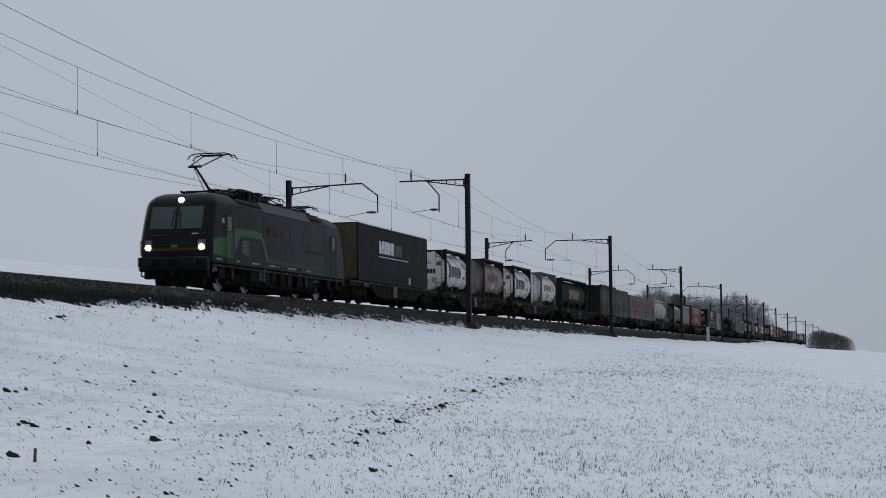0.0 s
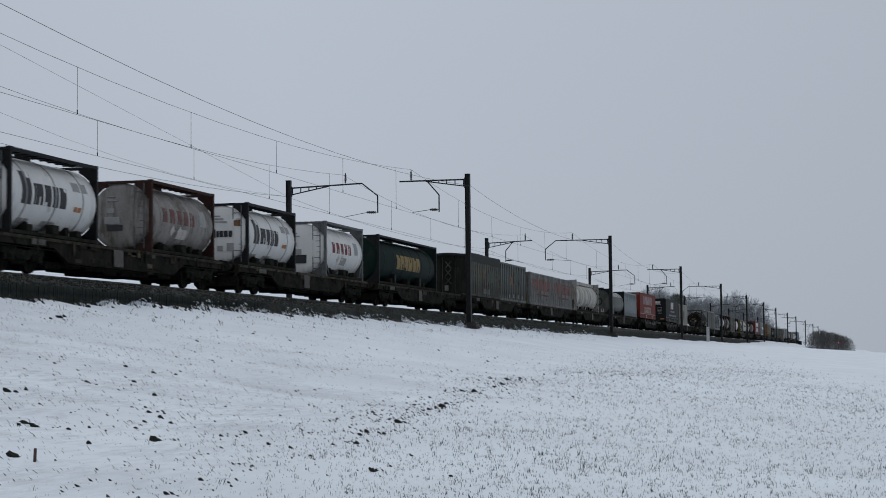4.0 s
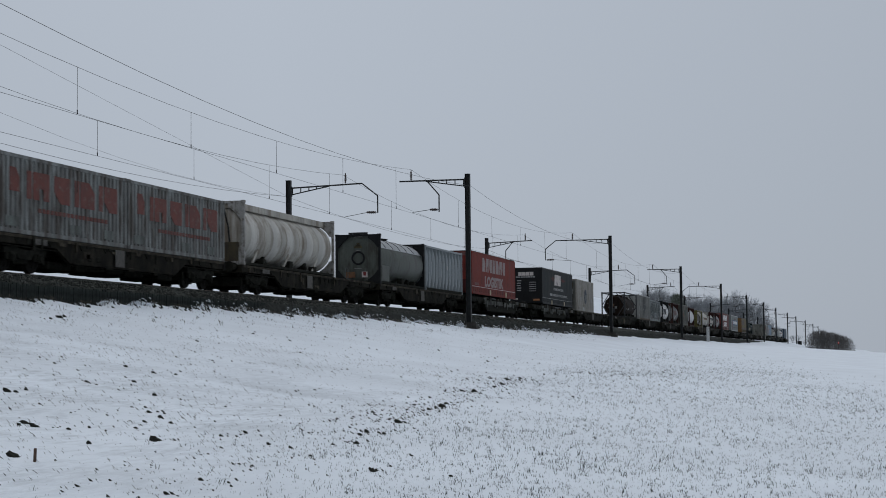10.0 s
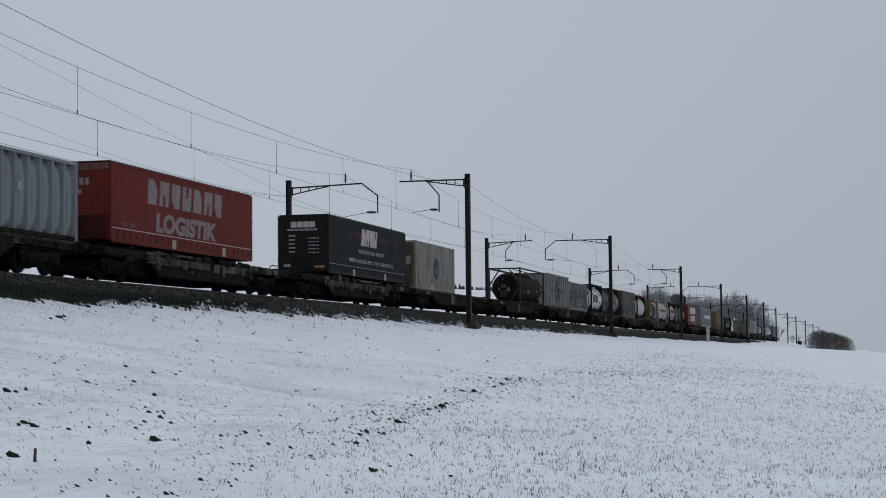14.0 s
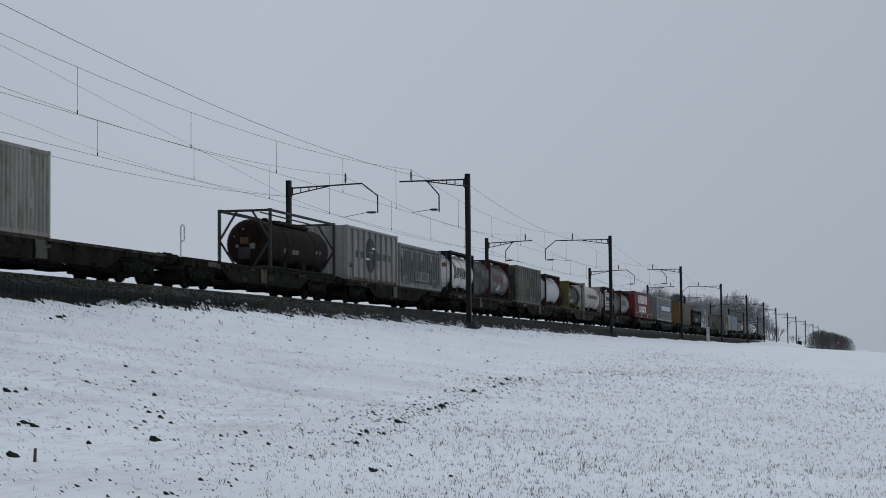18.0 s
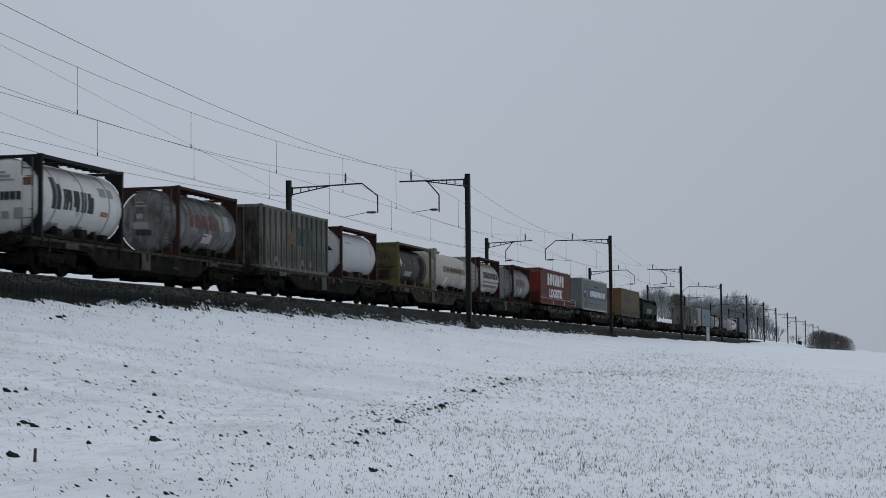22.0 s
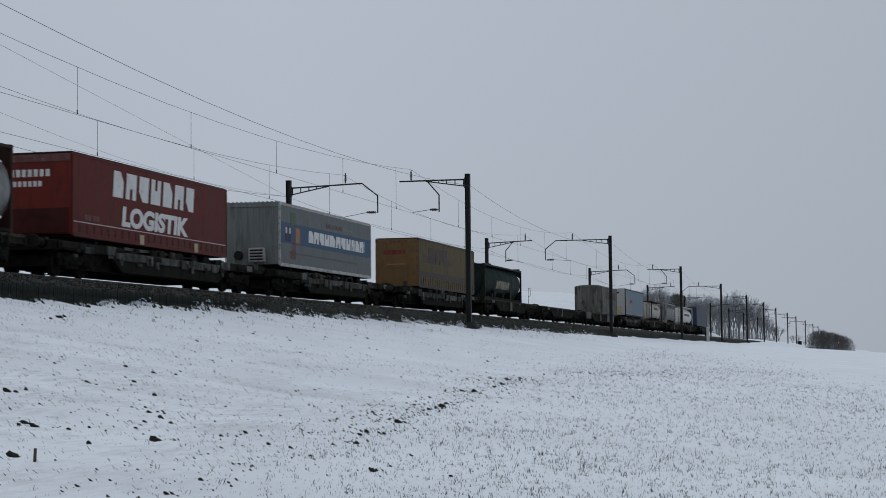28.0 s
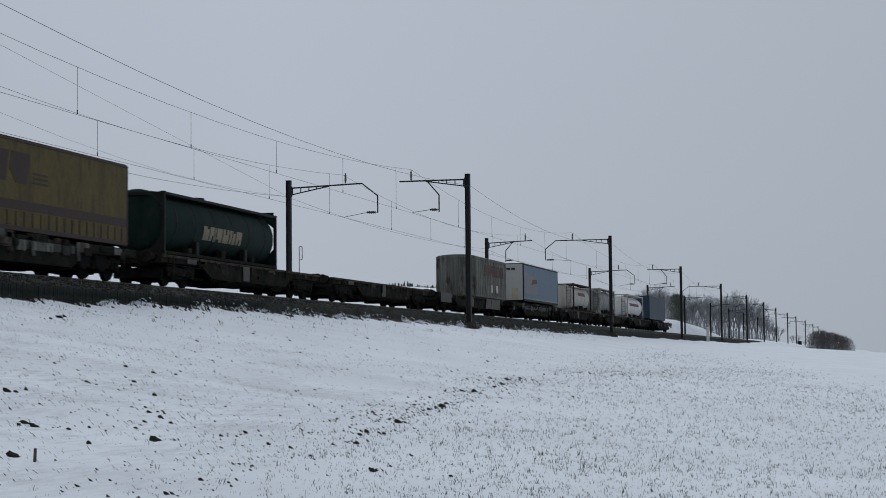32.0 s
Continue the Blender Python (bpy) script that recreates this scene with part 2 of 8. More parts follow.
GREEN_T = surf("dark_green_tank", (0.0100, 0.0220, 0.0190), 0.6, var=0.35, scale=1.5, dirt=0.2, streak=0.4, spec=0.05)
CREAM_T = surf("cream_tank", (0.48, 0.47, 0.43), 0.6, var=0.16, scale=0.8, dirt=0.3, dirt_col=(0.27, 0.23, 0.18), streak=0.08, spec=0.12)
RUSTDK = surf("dark_rust", (0.032, 0.017, 0.012), 0.8, var=0.5, scale=3, dirt=0.4, spec=0.08)
BROWN_T = surf("brown_tank", (0.020, 0.0125, 0.0095), 0.7, var=0.6, scale=2.2, dirt=0.5, dirt_col=(0.0085, 0.0075, 0.0065), streak=0.4, spec=0.06)
OLIVE_T = surf("grey_green_tank", (0.080, 0.090, 0.078), 0.5, var=0.25, scale=1.4, dirt=0.45, dirt_col=(0.045, 0.041, 0.034), streak=0.35, spec=0.2)
ROOFPL = surf("pale_roof_sheet", (0.40, 0.415, 0.42), 0.6, var=0.08, dirt=0.15)
SILVER = surf("silver_ribbed", (0.21, 0.235, 0.245), 0.42, 0.35, var=0.12, scale=1.5, dirt=0.3, dirt_col=(0.15, 0.15, 0.14), streak=0.3)
DKBROWN = surf("dark_brown_container", (0.086, 0.088, 0.071), 0.75, var=0.5, scale=1.8, dirt=0.6, dirt_col=(0.022, 0.019, 0.016), streak=0.3, spec=0.15, rand=0.22)
GREYC = surf("grey_container", (0.135, 0.152, 0.142), 0.7, var=0.35, scale=1.6, dirt=0.55, dirt_col=(0.05, 0.045, 0.038), streak=0.25, spec=0.2, rand=0.12)
TARP = surf("dark_tarpaulin", (0.022, 0.024, 0.024), 0.7, var=0.25, scale=2, spec=0.15)
LIGHTC = surf("light_grey_container", (0.250, 0.252, 0.240), 0.65, var=0.25, scale=1.5, dirt=0.22, dirt_col=(0.11, 0.095, 0.075), streak=0.2, rand=0.14)
RUSTRAIL = surf("rust_stained_rail", (0.13, 0.10, 0.07), 0.75, var=0.5, scale=2.2, dirt=0.5, dirt_col=(0.045, 0.032, 0.022), spec=0.15)
OLIVEC = surf("olive_grey_container", (0.150, 0.153, 0.136), 0.75, var=0.4, scale=1.6, dirt=0.4, dirt_col=(0.045, 0.038, 0.030), streak=0.25, spec=0.15, rand=0.22)
BEIGE = surf("beige_container", (0.285, 0.272, 0.245), 0.65, var=0.22, scale=1.3, dirt=0.45, dirt_col=(0.15, 0.125, 0.095), streak=0.25)
BLUEGR = surf("blue_grey_container", (0.225, 0.25, 0.25), 0.7, var=0.28, scale=1.4, dirt=0.4, dirt_col=(0.07, 0.068, 0.06), streak=0.25)
CURT_DK = surf("dark_curtain", (0.0092, 0.0122, 0.0122), 0.55, var=0.2, scale=1.2, dirt=0.25, streak=0.4, spec=0.06, bump=0.5, fine=4.0)
CURT_RED = surf("red_curtain", (0.155, 0.0215, 0.0140), 0.6, var=0.18, scale=1.2, dirt=0.35, dirt_col=(0.065, 0.018, 0.012), streak=0.4, spec=0.1, bump=0.5, fine=4.0)
CURT_RED2 = surf("dull_red_curtain", (0.108, 0.0195, 0.0155), 0.6, var=0.15, scale=1.2, dirt=0.3, dirt_col=(0.06, 0.018, 0.016), streak=0.4, spec=0.15, bump=0.5, fine=4.0)
REDPANEL = surf("red_front_panel", (0.150, 0.0195, 0.0125), 0.6, var=0.15, scale=1.4, dirt=0.35, dirt_col=(0.05, 0.014, 0.012), streak=0.4, spec=0.2)
REDGLOOM = surf("dark_red_swoosh", (0.055, 0.013, 0.012), 0.6, var=0.3, scale=2, spec=0.1)
CURT_GREY = surf("grey_curtain", (0.128, 0.145, 0.142), 0.55, var=0.12, scale=1.2, dirt=0.3, dirt_col=(0.10, 0.10, 0.098), streak=0.4, spec=0.2, bump=0.5, fine=4.0)
CURT_TAN = surf("tan_curtain", (0.100, 0.077, 0.031), 0.6, var=0.2, scale=1.2, dirt=0.4, dirt_col=(0.062, 0.046, 0.022), streak=0.4, spec=0.12, bump=0.5, fine=4.0)
CURT_BLUE = surf("pale_blue_curtain", (0.112, 0.172, 0.228), 0.55, var=0.1, scale=1.2, dirt=0.2, dirt_col=(0.12, 0.13, 0.14), streak=0.4, bump=0.5, fine=4.0)
CURT_NAVY = surf("navy_curtain", (0.026, 0.045, 0.072), 0.55, var=0.15, scale=1.2, dirt=0.2, streak=0.4)
ORANGE = surf("orange_front", (0.150, 0.086, 0.030), 0.65, var=0.18, scale=1.2, dirt=0.35, dirt_col=(0.11, 0.055, 0.02))
SILVERFR = surf("silver_front", (0.17, 0.19, 0.185), 0.5, var=0.15, scale=1.5, dirt=0.45, dirt_col=(0.12, 0.12, 0.115), streak=0.25)
RUSTEND = surf("rusty_brown_front", (0.068, 0.055, 0.032), 0.75, var=0.3, scale=1.5, dirt=0.4, streak=0.4)
WHITEP = surf("white_paint", (0.68, 0.68, 0.67), 0.6, var=0.08, dirt=0.15, dirt_col=(0.3, 0.28, 0.25))
GREYP = surf("grey_print", (0.30, 0.30, 0.30), 0.6, var=0.15)
PALEP = surf("pale_print", (0.50, 0.46, 0.44), 0.6, var=0.1, dirt=0.2, dirt_col=(0.3, 0.2, 0.18))
REDP = surf("red_print", (0.165, 0.026, 0.025), 0.6, var=0.2, dirt=0.2)
DKREDP = surf("faded_red_print", (0.135, 0.050, 0.045), 0.65, var=0.25, dirt=0.3, dirt_col=(0.16, 0.15, 0.14))
BLACKP = surf("black_print", (0.03, 0.032, 0.036), 0.6, var=0.2)
BLUEP = surf("blue_print", (0.028, 0.072, 0.135), 0.55, var=0.1)
NAVYP = surf("navy_print", (0.022, 0.032, 0.050), 0.6, var=0.15)
YELP = surf("yellow_print", (0.235, 0.165, 0.055), 0.6, var=0.2, dirt=0.2)
BUFFP = surf("buff_print", (0.42, 0.36, 0.24), 0.6, var=0.15)
ORANP = surf("orange_print", (0.36, 0.15, 0.06), 0.6, var=0.2, dirt=0.45, dirt_col=(0.2, 0.15, 0.1))
GREENP = surf("bright_green_print", (0.05, 0.095, 0.04), 0.5, var=0.1)
BROWNP = surf("brown_print", (0.040, 0.022, 0.018), 0.6, var=0.15)
TANP = surf("tan_stripe", (0.22, 0.15, 0.09), 0.6, var=0.15)
LOCO = surf("loco_anthracite", (0.0092, 0.0135, 0.0125), 0.45, var=0.25, scale=1.3, dirt=0.3, dirt_col=(0.022, 0.021, 0.018), streak=0.4, spec=0.1)
LOCOROOF = surf("loco_roof_grey", (0.050, 0.053, 0.054), 0.6, var=0.2, scale=1.6, dirt=0.3)
LOCOGR = surf("loco_green", (0.009, 0.078, 0.0155), 0.45, var=0.2, scale=1.5, dirt=0.35, spec=0.2)
LOCORED = surf("loco_red_line", (0.085, 0.028, 0.016), 0.5, var=0.15, spec=0.2)
LOCOGR2 = surf("loco_dull_green", (0.010, 0.045, 0.014), 0.5, var=0.2, scale=1.5, dirt=0.35, spec=0.16)
EMBLEM = surf("loco_emblem_grey", (0.075, 0.075, 0.08), 0.6, var=0.2, scale=3, spec=0.16)
DULLRED = surf("loco_dull_red", (0.028, 0.0115, 0.0105), 0.6, var=0.3, scale=3, spec=0.16)
FAINTP = surf("loco_faint_print", (0.046, 0.049, 0.050), 0.6, var=0.3, scale=3, spec=0.16)
LAMPBOX = surf("lamp_housing_grey", (0.105, 0.09, 0.088), 0.4, var=0.2, spec=0.3)
BAND_T = surf("banded_cream_tank", (0.40, 0.385, 0.345), 0.6, var=0.25, scale=0.9, dirt=0.5, dirt_col=(0.17, 0.135, 0.10), streak=0.1, spec=0.12)
BAND_L = surf("clean_cream_band", (0.52, 0.51, 0.475), 0.6, var=0.15, scale=0.9, dirt=0.35, dirt_col=(0.26, 0.21, 0.16), streak=0.12, spec=0.12)
WHITEFR2 = surf("dirty_white_frame", (0.30, 0.295, 0.28), 0.6, var=0.25, scale=3, dirt=0.5, dirt_col=(0.10, 0.08, 0.06))
DKFR = surf("dark_grey_frame", (0.034, 0.036, 0.038), 0.6, var=0.25, scale=3, dirt=0.35, spec=0.2)
# an end's own colour; in the bays it stands for shade between posts
END_BAYSHADE = surf("mottled_end_and_bay_shade", (0.070, 0.066, 0.056), 0.8, var=0.5, scale=1.8, dirt=0.6, dirt_col=(0.022, 0.018, 0.014), streak=0.3, spec=0.1)
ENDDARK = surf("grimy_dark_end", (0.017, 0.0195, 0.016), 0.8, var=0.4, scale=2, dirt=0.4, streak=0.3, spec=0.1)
DIMOR = surf("faded_orange", (0.165, 0.078, 0.036), 0.7, var=0.35, scale=5, dirt=0.5, dirt_col=(0.08, 0.07, 0.055))
FADOR = surf("faint_orange", (0.105, 0.060, 0.034), 0.75, var=0.4, scale=5, dirt=0.5, dirt_col=(0.06, 0.055, 0.045))
DIMGR = surf("faded_dark_green", (0.040, 0.056, 0.046), 0.7, var=0.35, scale=5, dirt=0.4)
DIMWH = surf("faded_white", (0.17, 0.17, 0.16), 0.7, var=0.35, scale=5, dirt=0.4, dirt_col=(0.06, 0.055, 0.05))
MIDP = surf("dulled_pale_print", (0.25, 0.20, 0.195), 0.6, var=0.12, dirt=0.3, dirt_col=(0.2, 0.1, 0.09))
RUSTP = surf("rust_red_print", (0.130, 0.038, 0.029), 0.65, var=0.25, scale=3, dirt=0.25, dirt_col=(0.17, 0.14, 0.12))
BLUEGRP = surf("dull_slate_print", (0.085, 0.105, 0.115), 0.65, var=0.2, dirt=0.2)
SLOTSHADE = surf("slot_shade", (0.046, 0.053, 0.052), 0.8, var=0.2, spec=0.1)
MISTP = surf("pale_mist_print", (0.20, 0.19, 0.20), 0.6, var=0.15, scale=1.0, dirt=0.3, dirt_col=(0.12, 0.15, 0.18))
YELDULL = surf("grimy_olive_end", (0.072, 0.062, 0.034), 0.7, var=0.4, scale=2.5, dirt=0.5, dirt_col=(0.026, 0.019, 0.013), spec=0.12)
GREYB = surf("grey_brown_tank", (0.043, 0.037, 0.033), 0.55, var=0.4, scale=1.2, dirt=0.4, streak=0.4, spec=0.2)
CLEANW = surf("plain_white_front", (0.42, 0.425, 0.42), 0.6, var=0.06, scale=1.5, dirt=0.12, dirt_col=(0.25, 0.24, 0.22), streak=0.3)
DULLBUFF = surf("dulled_buff_print", (0.215, 0.185, 0.125), 0.6, var=0.2, dirt=0.25)
REDFADE = surf("grimy_faded_red", (0.088, 0.034, 0.030), 0.7, var=0.4, scale=3, dirt=0.4, dirt_col=(0.06, 0.06, 0.052))
SLATEP = surf("slate_grey_print", (0.060, 0.072, 0.070), 0.6, var=0.15)
GLASSM = pane("windscreen", (0.042, 0.062, 0.060))
LAMPM = glow("headlight_glow", (1.0, 0.93, 0.80), 14.0)
SIGRED = glow("signal_red_glow", (1.0, 0.10, 0.08), 9.0)


# ---- building blocks ----
class Shape:
    """Vertices and faces of one mesh, piece by piece."""

    def __init__(self):
        self.v, self.f, self.split = [], [], []

    def add(self, vs, fs):
        o = len(self.v)
        self.v += [tuple(p) for p in vs]
        self.f += [tuple(i + o for i in f) for f in fs]
        return self

    def box(self, x0, x1, y0, y1, z0, z1, c=0.0):
        if c <= 0:
            vs = [(x, y, z) for x in (x0, x1) for y in (y0, y1) for z in (z0, z1)]
            return self.add(vs, [(0, 1, 3, 2), (4, 6, 7, 5), (0, 4, 5, 1), (2, 3, 7, 6), (0, 2, 6, 4), (1, 5, 7, 3)])
        lo, hi, idx, vs = (x0, y0, z0), (x1, y1, z1), {}, []
        for s in [(a, b, d) for a in (0, 1) for b in (0, 1) for d in (0, 1)]:
            for ax in range(3):
                p = [hi[i] - (0 if i == ax else c) if s[i] else lo[i] + (0 if i == ax else c) for i in range(3)]
                idx[(s, ax)] = len(vs)
                vs.append(p)
        fs = []
        for ax in range(3):
            u, w = (ax + 1) % 3, (ax + 2) % 3
            for side in (0, 1):
                loop = []
                for a, b in ((0, 0), (1, 0), (1, 1), (0, 1)):
                    s = [0, 0, 0]
                    s[ax], s[u], s[w] = side, a, b
                    loop.append(idx[(tuple(s), ax)])
                fs.append(tuple(loop if side else loop[::-1]))
            for a in (0, 1):
                for b in (0, 1):
                    s0, s1 = [0, 0, 0], [0, 0, 0]
                    s0[u], s0[w], s1[u], s1[w], s1[ax] = a, b, a, b, 1
                    s0, s1 = tuple(s0), tuple(s1)
                    q = (idx[(s0, u)], idx[(s1, u)], idx[(s1, w)], idx[(s0, w)])
                    fs.append(q if a == b else q[::-1])
        for s in [(a, b, d) for a in (0, 1) for b in (0, 1) for d in (0, 1)]:
            t = (idx[(s, 0)], idx[(s, 1)], idx[(s, 2)])
            fs.append(t if sum(s) % 2 else t[::-1])
        return self.add(vs, fs)

    def beam(self, p, q, w, h=None, up=(0, 0, 1)):
        """A bar of section w x h from p to q."""
        p, q = Vector(p), Vector(q)
        d = (q - p).normalized()
        u = Vector(up)
        if abs(d.dot(u)) > 0.95:
            u = Vector((1, 0, 0))
        a = d.cross(u).normalized() * (w / 2)
        b = a.cross(d).normalized() * ((h or w) / 2)
        vs = [e + i * a + j * b for e in (p, q) for i, j in ((-1, -1), (1, -1), (1, 1), (-1, 1))]
        return self.add(vs, [(0, 1, 2, 3), (7, 6, 5, 4), (0, 4, 5, 1), (1, 5, 6, 2), (2, 6, 7, 3), (3, 7, 4, 0)])

    def rod(self, p, q, r, n=8, r2=None):
        p, q = Vector(p), Vector(q)
        d = (q - p).normalized()
        u = Vector((0, 0, 1)) if abs(d.z) < 0.9 else Vector((1, 0, 0))
        a = d.cross(u).normalized()
        b = d.cross(a).normalized()
        ring = [(math.cos(2 * math.pi * i / n), math.sin(2 * math.pi * i / n)) for i in range(n)]
        vs = [e + (a * c + b * s) * rr for e, rr in ((p, r), (q, r if r2 is None else r2)) for c, s in ring]
        fs = [(i, i + n, (i + 1) % n + n, (i + 1) % n) for i in range(n)]
        return self.add(vs, fs + [tuple(range(n)), tuple(range(2 * n - 1, n - 1, -1))])

    def path(self, pts, r, n=6):
        for p, q in zip(pts, pts[1:]):
            self.rod(p, q, r, n)
        return self

    def lathe(self, prof, axis="x", at=(0, 0, 0), n=28, sy=1.0, sz=1.0, caps=True):
        """prof: (place on the axis, radius) from end to end."""
        vs, fs = [], []
        for x, r in prof:
            for i in range(n):
                a = 2 * math.pi * i / n
                c, s = r * math.cos(a) * sy, r * math.sin(a) * sz
                vs.append({"x": (at[0] + x, at[1] + c, at[2] + s), "y": (at[0] + c, at[1] + x, at[2] + s), "z": (at[0] + c, at[1] + s, at[2] + x)}[axis])
        m = len(prof)
        for j in range(m - 1):
            for i in range(n):
                q = (j * n + i, j * n + (i + 1) % n, (j + 1) * n + (i + 1) % n, (j + 1) * n + i)
                fs.append(q if axis != "y" else q[::-1])
        if caps:
            fs += [tuple(range(n))[::-1], tuple(range((m - 1) * n, m * n))]
        return self.add(vs, fs)

    def loft(self, loops, caps=True):
        n, vs, fs = len(loops[0]), [p for lp in loops for p in lp], []
        for j in range(len(loops) - 1):
            for i in range(n):
                fs.append((j * n + i, j * n + (i + 1) % n, (j + 1) * n + (i + 1) % n, (j + 1) * n + i))
        if caps:
            fs += [tuple(range(n))[::-1], tuple(range((len(loops) - 1) * n, len(loops) * n))]
        return self.add(vs, fs)

    def prism(self, outline, y0, y1):
        """An outline of (x, z) drawn out from y0 to y1."""
        n = len(outline)
        vs = [(x, y, z) for y in (y0, y1) for x, z in outline]
        fs = [(i, (i + 1) % n, (i + 1) % n + n, i + n) for i in range(n)]
        return self.add(vs, fs + [tuple(range(n))[::-1], tuple(range(n, 2 * n))])

    def ribs(self, x0, x1, z0, z1, y, depth, pitch, duty=0.5, slope=0.25):
        """A corrugated sheet; depth goes from y, the outer face, to the inside (towards y = 0)."""
        k = max(1, round((x1 - x0) / pitch))
        p, inward, line = (x1 - x0) / k, -math.copysign(depth, y), [(x0, y)]
        for i in range(k):
            a = x0 + i * p
            line += [(a + p * duty / 2, y), (a + p * (duty / 2 + slope / 2), y + inward), (a + p * (1 - duty / 2 - slope / 2), y + inward), (a + p * (1 - duty / 2), y)]
        line.append((x1, y))
        vs = [(a, b, z) for a, b in line for z in (z0, z1)]
        fs = [(2 * i, 2 * i + 2, 2 * i + 3, 2 * i + 1) if y < 0 else (2 * i, 2 * i + 1, 2 * i + 3, 2 * i + 2) for i in range(len(line) - 1)]
        return self.add(vs, fs)


def part(name, sh, material, parent=None, label="", smooth=False, at=None):
    if len(sh.split) > 1:
        return [part(name, piece, material, parent, label, smooth, at) for piece in sh.split][-1]
    me = bpy.data.meshes.new(name)
    me.from_pydata(sh.v, [], sh.f)
    me.materials.append(material)
    if smooth:
        me.polygons.foreach_set("use_smooth", [True] * len(me.polygons))
        me.set_sharp_from_angle(angle=radians(38))
    me.update()
    ob = new(name, me)
    if parent is not None:
        ob.parent = parent
    if at is not None:
        ob.matrix_basis = at if isinstance(at, Matrix) else Matrix.Translation(at)
    if label:
        ob["label"] = label
    return ob


def again(ob, at, parent=None):
    """The same part once more, on the same mesh."""
    o = ob.copy()
    scene.collection.objects.link(o)
    if parent is not None:
        o.parent = parent
    o.matrix_basis = at if isinstance(at, Matrix) else Matrix.Translation(at)
    return o


# plain chunky blocks that stand in for the letters of a mark: a corner cut off, or a short slot cut in
NOTCHED = (
    (((0, 0), (1, 0), (1, 0.62), (0.62, 1), (0, 1)),),
    (((0, 0.42), (1, 0.42), (1, 1), (0, 1)), ((0, 0), (0.38, 0), (0.38, 0.42), (0, 0.42)), ((0.64, 0), (1, 0), (1, 0.42), (0.64, 0.42))),
    (((0.4, 0), (1, 0), (1, 1), (0, 1), (0, 0.4)),),
    (((0, 0), (1, 0), (1, 0.56), (0, 0.56)), ((0, 0.56), (0.38, 0.56), (0.38, 1), (0, 1)), ((0.64, 0.56), (1, 0.56), (1, 1), (0.64, 1))),
)


def blocks(x0, z0, widths, h, y, gap=0.25, lean=0.0, deep=0.006):
    """Plain upright blocks in a row, for lettering that is not spelled out; a negative width is a space."""
    sh, x = Shape(), x0
    for i, w in enumerate(widths):
        if w > 0:
            one = Shape()
            at = lambda u, v: (x + w * u + lean * h * v, z0 + h * v)
            big = h > 0.4 and w > 0.3
            for outline in NOTCHED[i % 4] if big else (((0, 0), (1, 0), (1, 1), (0, 1)),):
                one.prism([at(u, v) for u, v in outline], y - deep, y)
            sh.add(one.v, one.f)
            if h > 0.28:
                sh.split.append(one)
            x += w + gap * abs(w)
        else:
            x -= w
    return sh


def words(th, text, x, z, wide, high, y, material, label="", lean=0.0, bold=0.02):
    """A readable word on a near side, wide x high metres from its lower front corner."""
    cu = bpy.data.curves.new("lettering", "FONT")
    cu.body, cu.size, cu.extrude, cu.offset, cu.shear = text, 1.0, 0.003, bold, lean
    tmp = new("lettering_curve", cu)
    bpy.context.view_layer.update()
    me = bpy.data.meshes.new_from_object(tmp.evaluated_get(bpy.context.evaluated_depsgraph_get()))
    bpy.data.objects.remove(tmp)
    xs, ys = [v.co.x for v in me.vertices], [v.co.y for v in me.vertices]
    sx, sy = wide / (max(xs) - min(xs)), high / max(ys)
    for v in me.vertices:
        v.co.x, v.co.y = (v.co.x - min(xs)) * sx, v.co.y * sy
    me.materials.clear()
    me.materials.append(material)
    ob = new("lettering", me)
    ob.parent = th
    ob.matrix_basis = pose(x, y, z, 90)
    if label:
        ob["label"] = label
    return ob


def end_blocks(y0, z0, widths, h, x, gap=0.25, deep=0.006):
    """The same on a front that faces along the track; the row runs from the far side (y0) to the near side."""
    sh, y = Shape(), y0
    for w in widths:
        if w > 0:
            sh.box(x - deep, x, y - w, y, z0, z0 + h)
            y -= w + gap * abs(w)
        else:
            y += w
    return sh


MOVING = []  # (thing, s at its front, height of its base)


def on_train(ob, s, z):
    ob.location = (s, 0, z)
    MOVING.append((ob, s, z))
    return ob


# ---- the ground: one sheet, a field before the embankment, a rise behind the tracks ----
def ease(a, b, v):
    u = np.clip((v - a) / (b - a), 0, 1)
    return u * u * (3 - 2 * u)


RISE_X = (-400, 0, 188, 229, 377, 554, 700, 850, 1250, 3000)
RISE_Z = (6.5, 7.5, 8.9, 9.4, 12.6, 17.6, 14.0, 8.0, 3.0, 0.0)
BANK_X = (-500, 200, 260, 300, 350, 400, 450, 500)
BANK_Z = (0.0, 0.0, 2.4, 4.0, 4.7, 3.9, 2.2, 0.8)


def lumps(x, y):
    return 0.012 * np.clip((70 - x) / 40, 0.1, 1) * np.sin(x * 1.7 + 2.1 * np.sin(y * 0.9)) * np.sin(y * 2.3 + 1.3 * np.sin(x * 0.6)) + 0.05 * np.clip((95 - x) / 60, 0.12, 1) * np.sin(x * 0.31 + y * 0.23) * np.sin(y * 0.41 - x * 0.13)


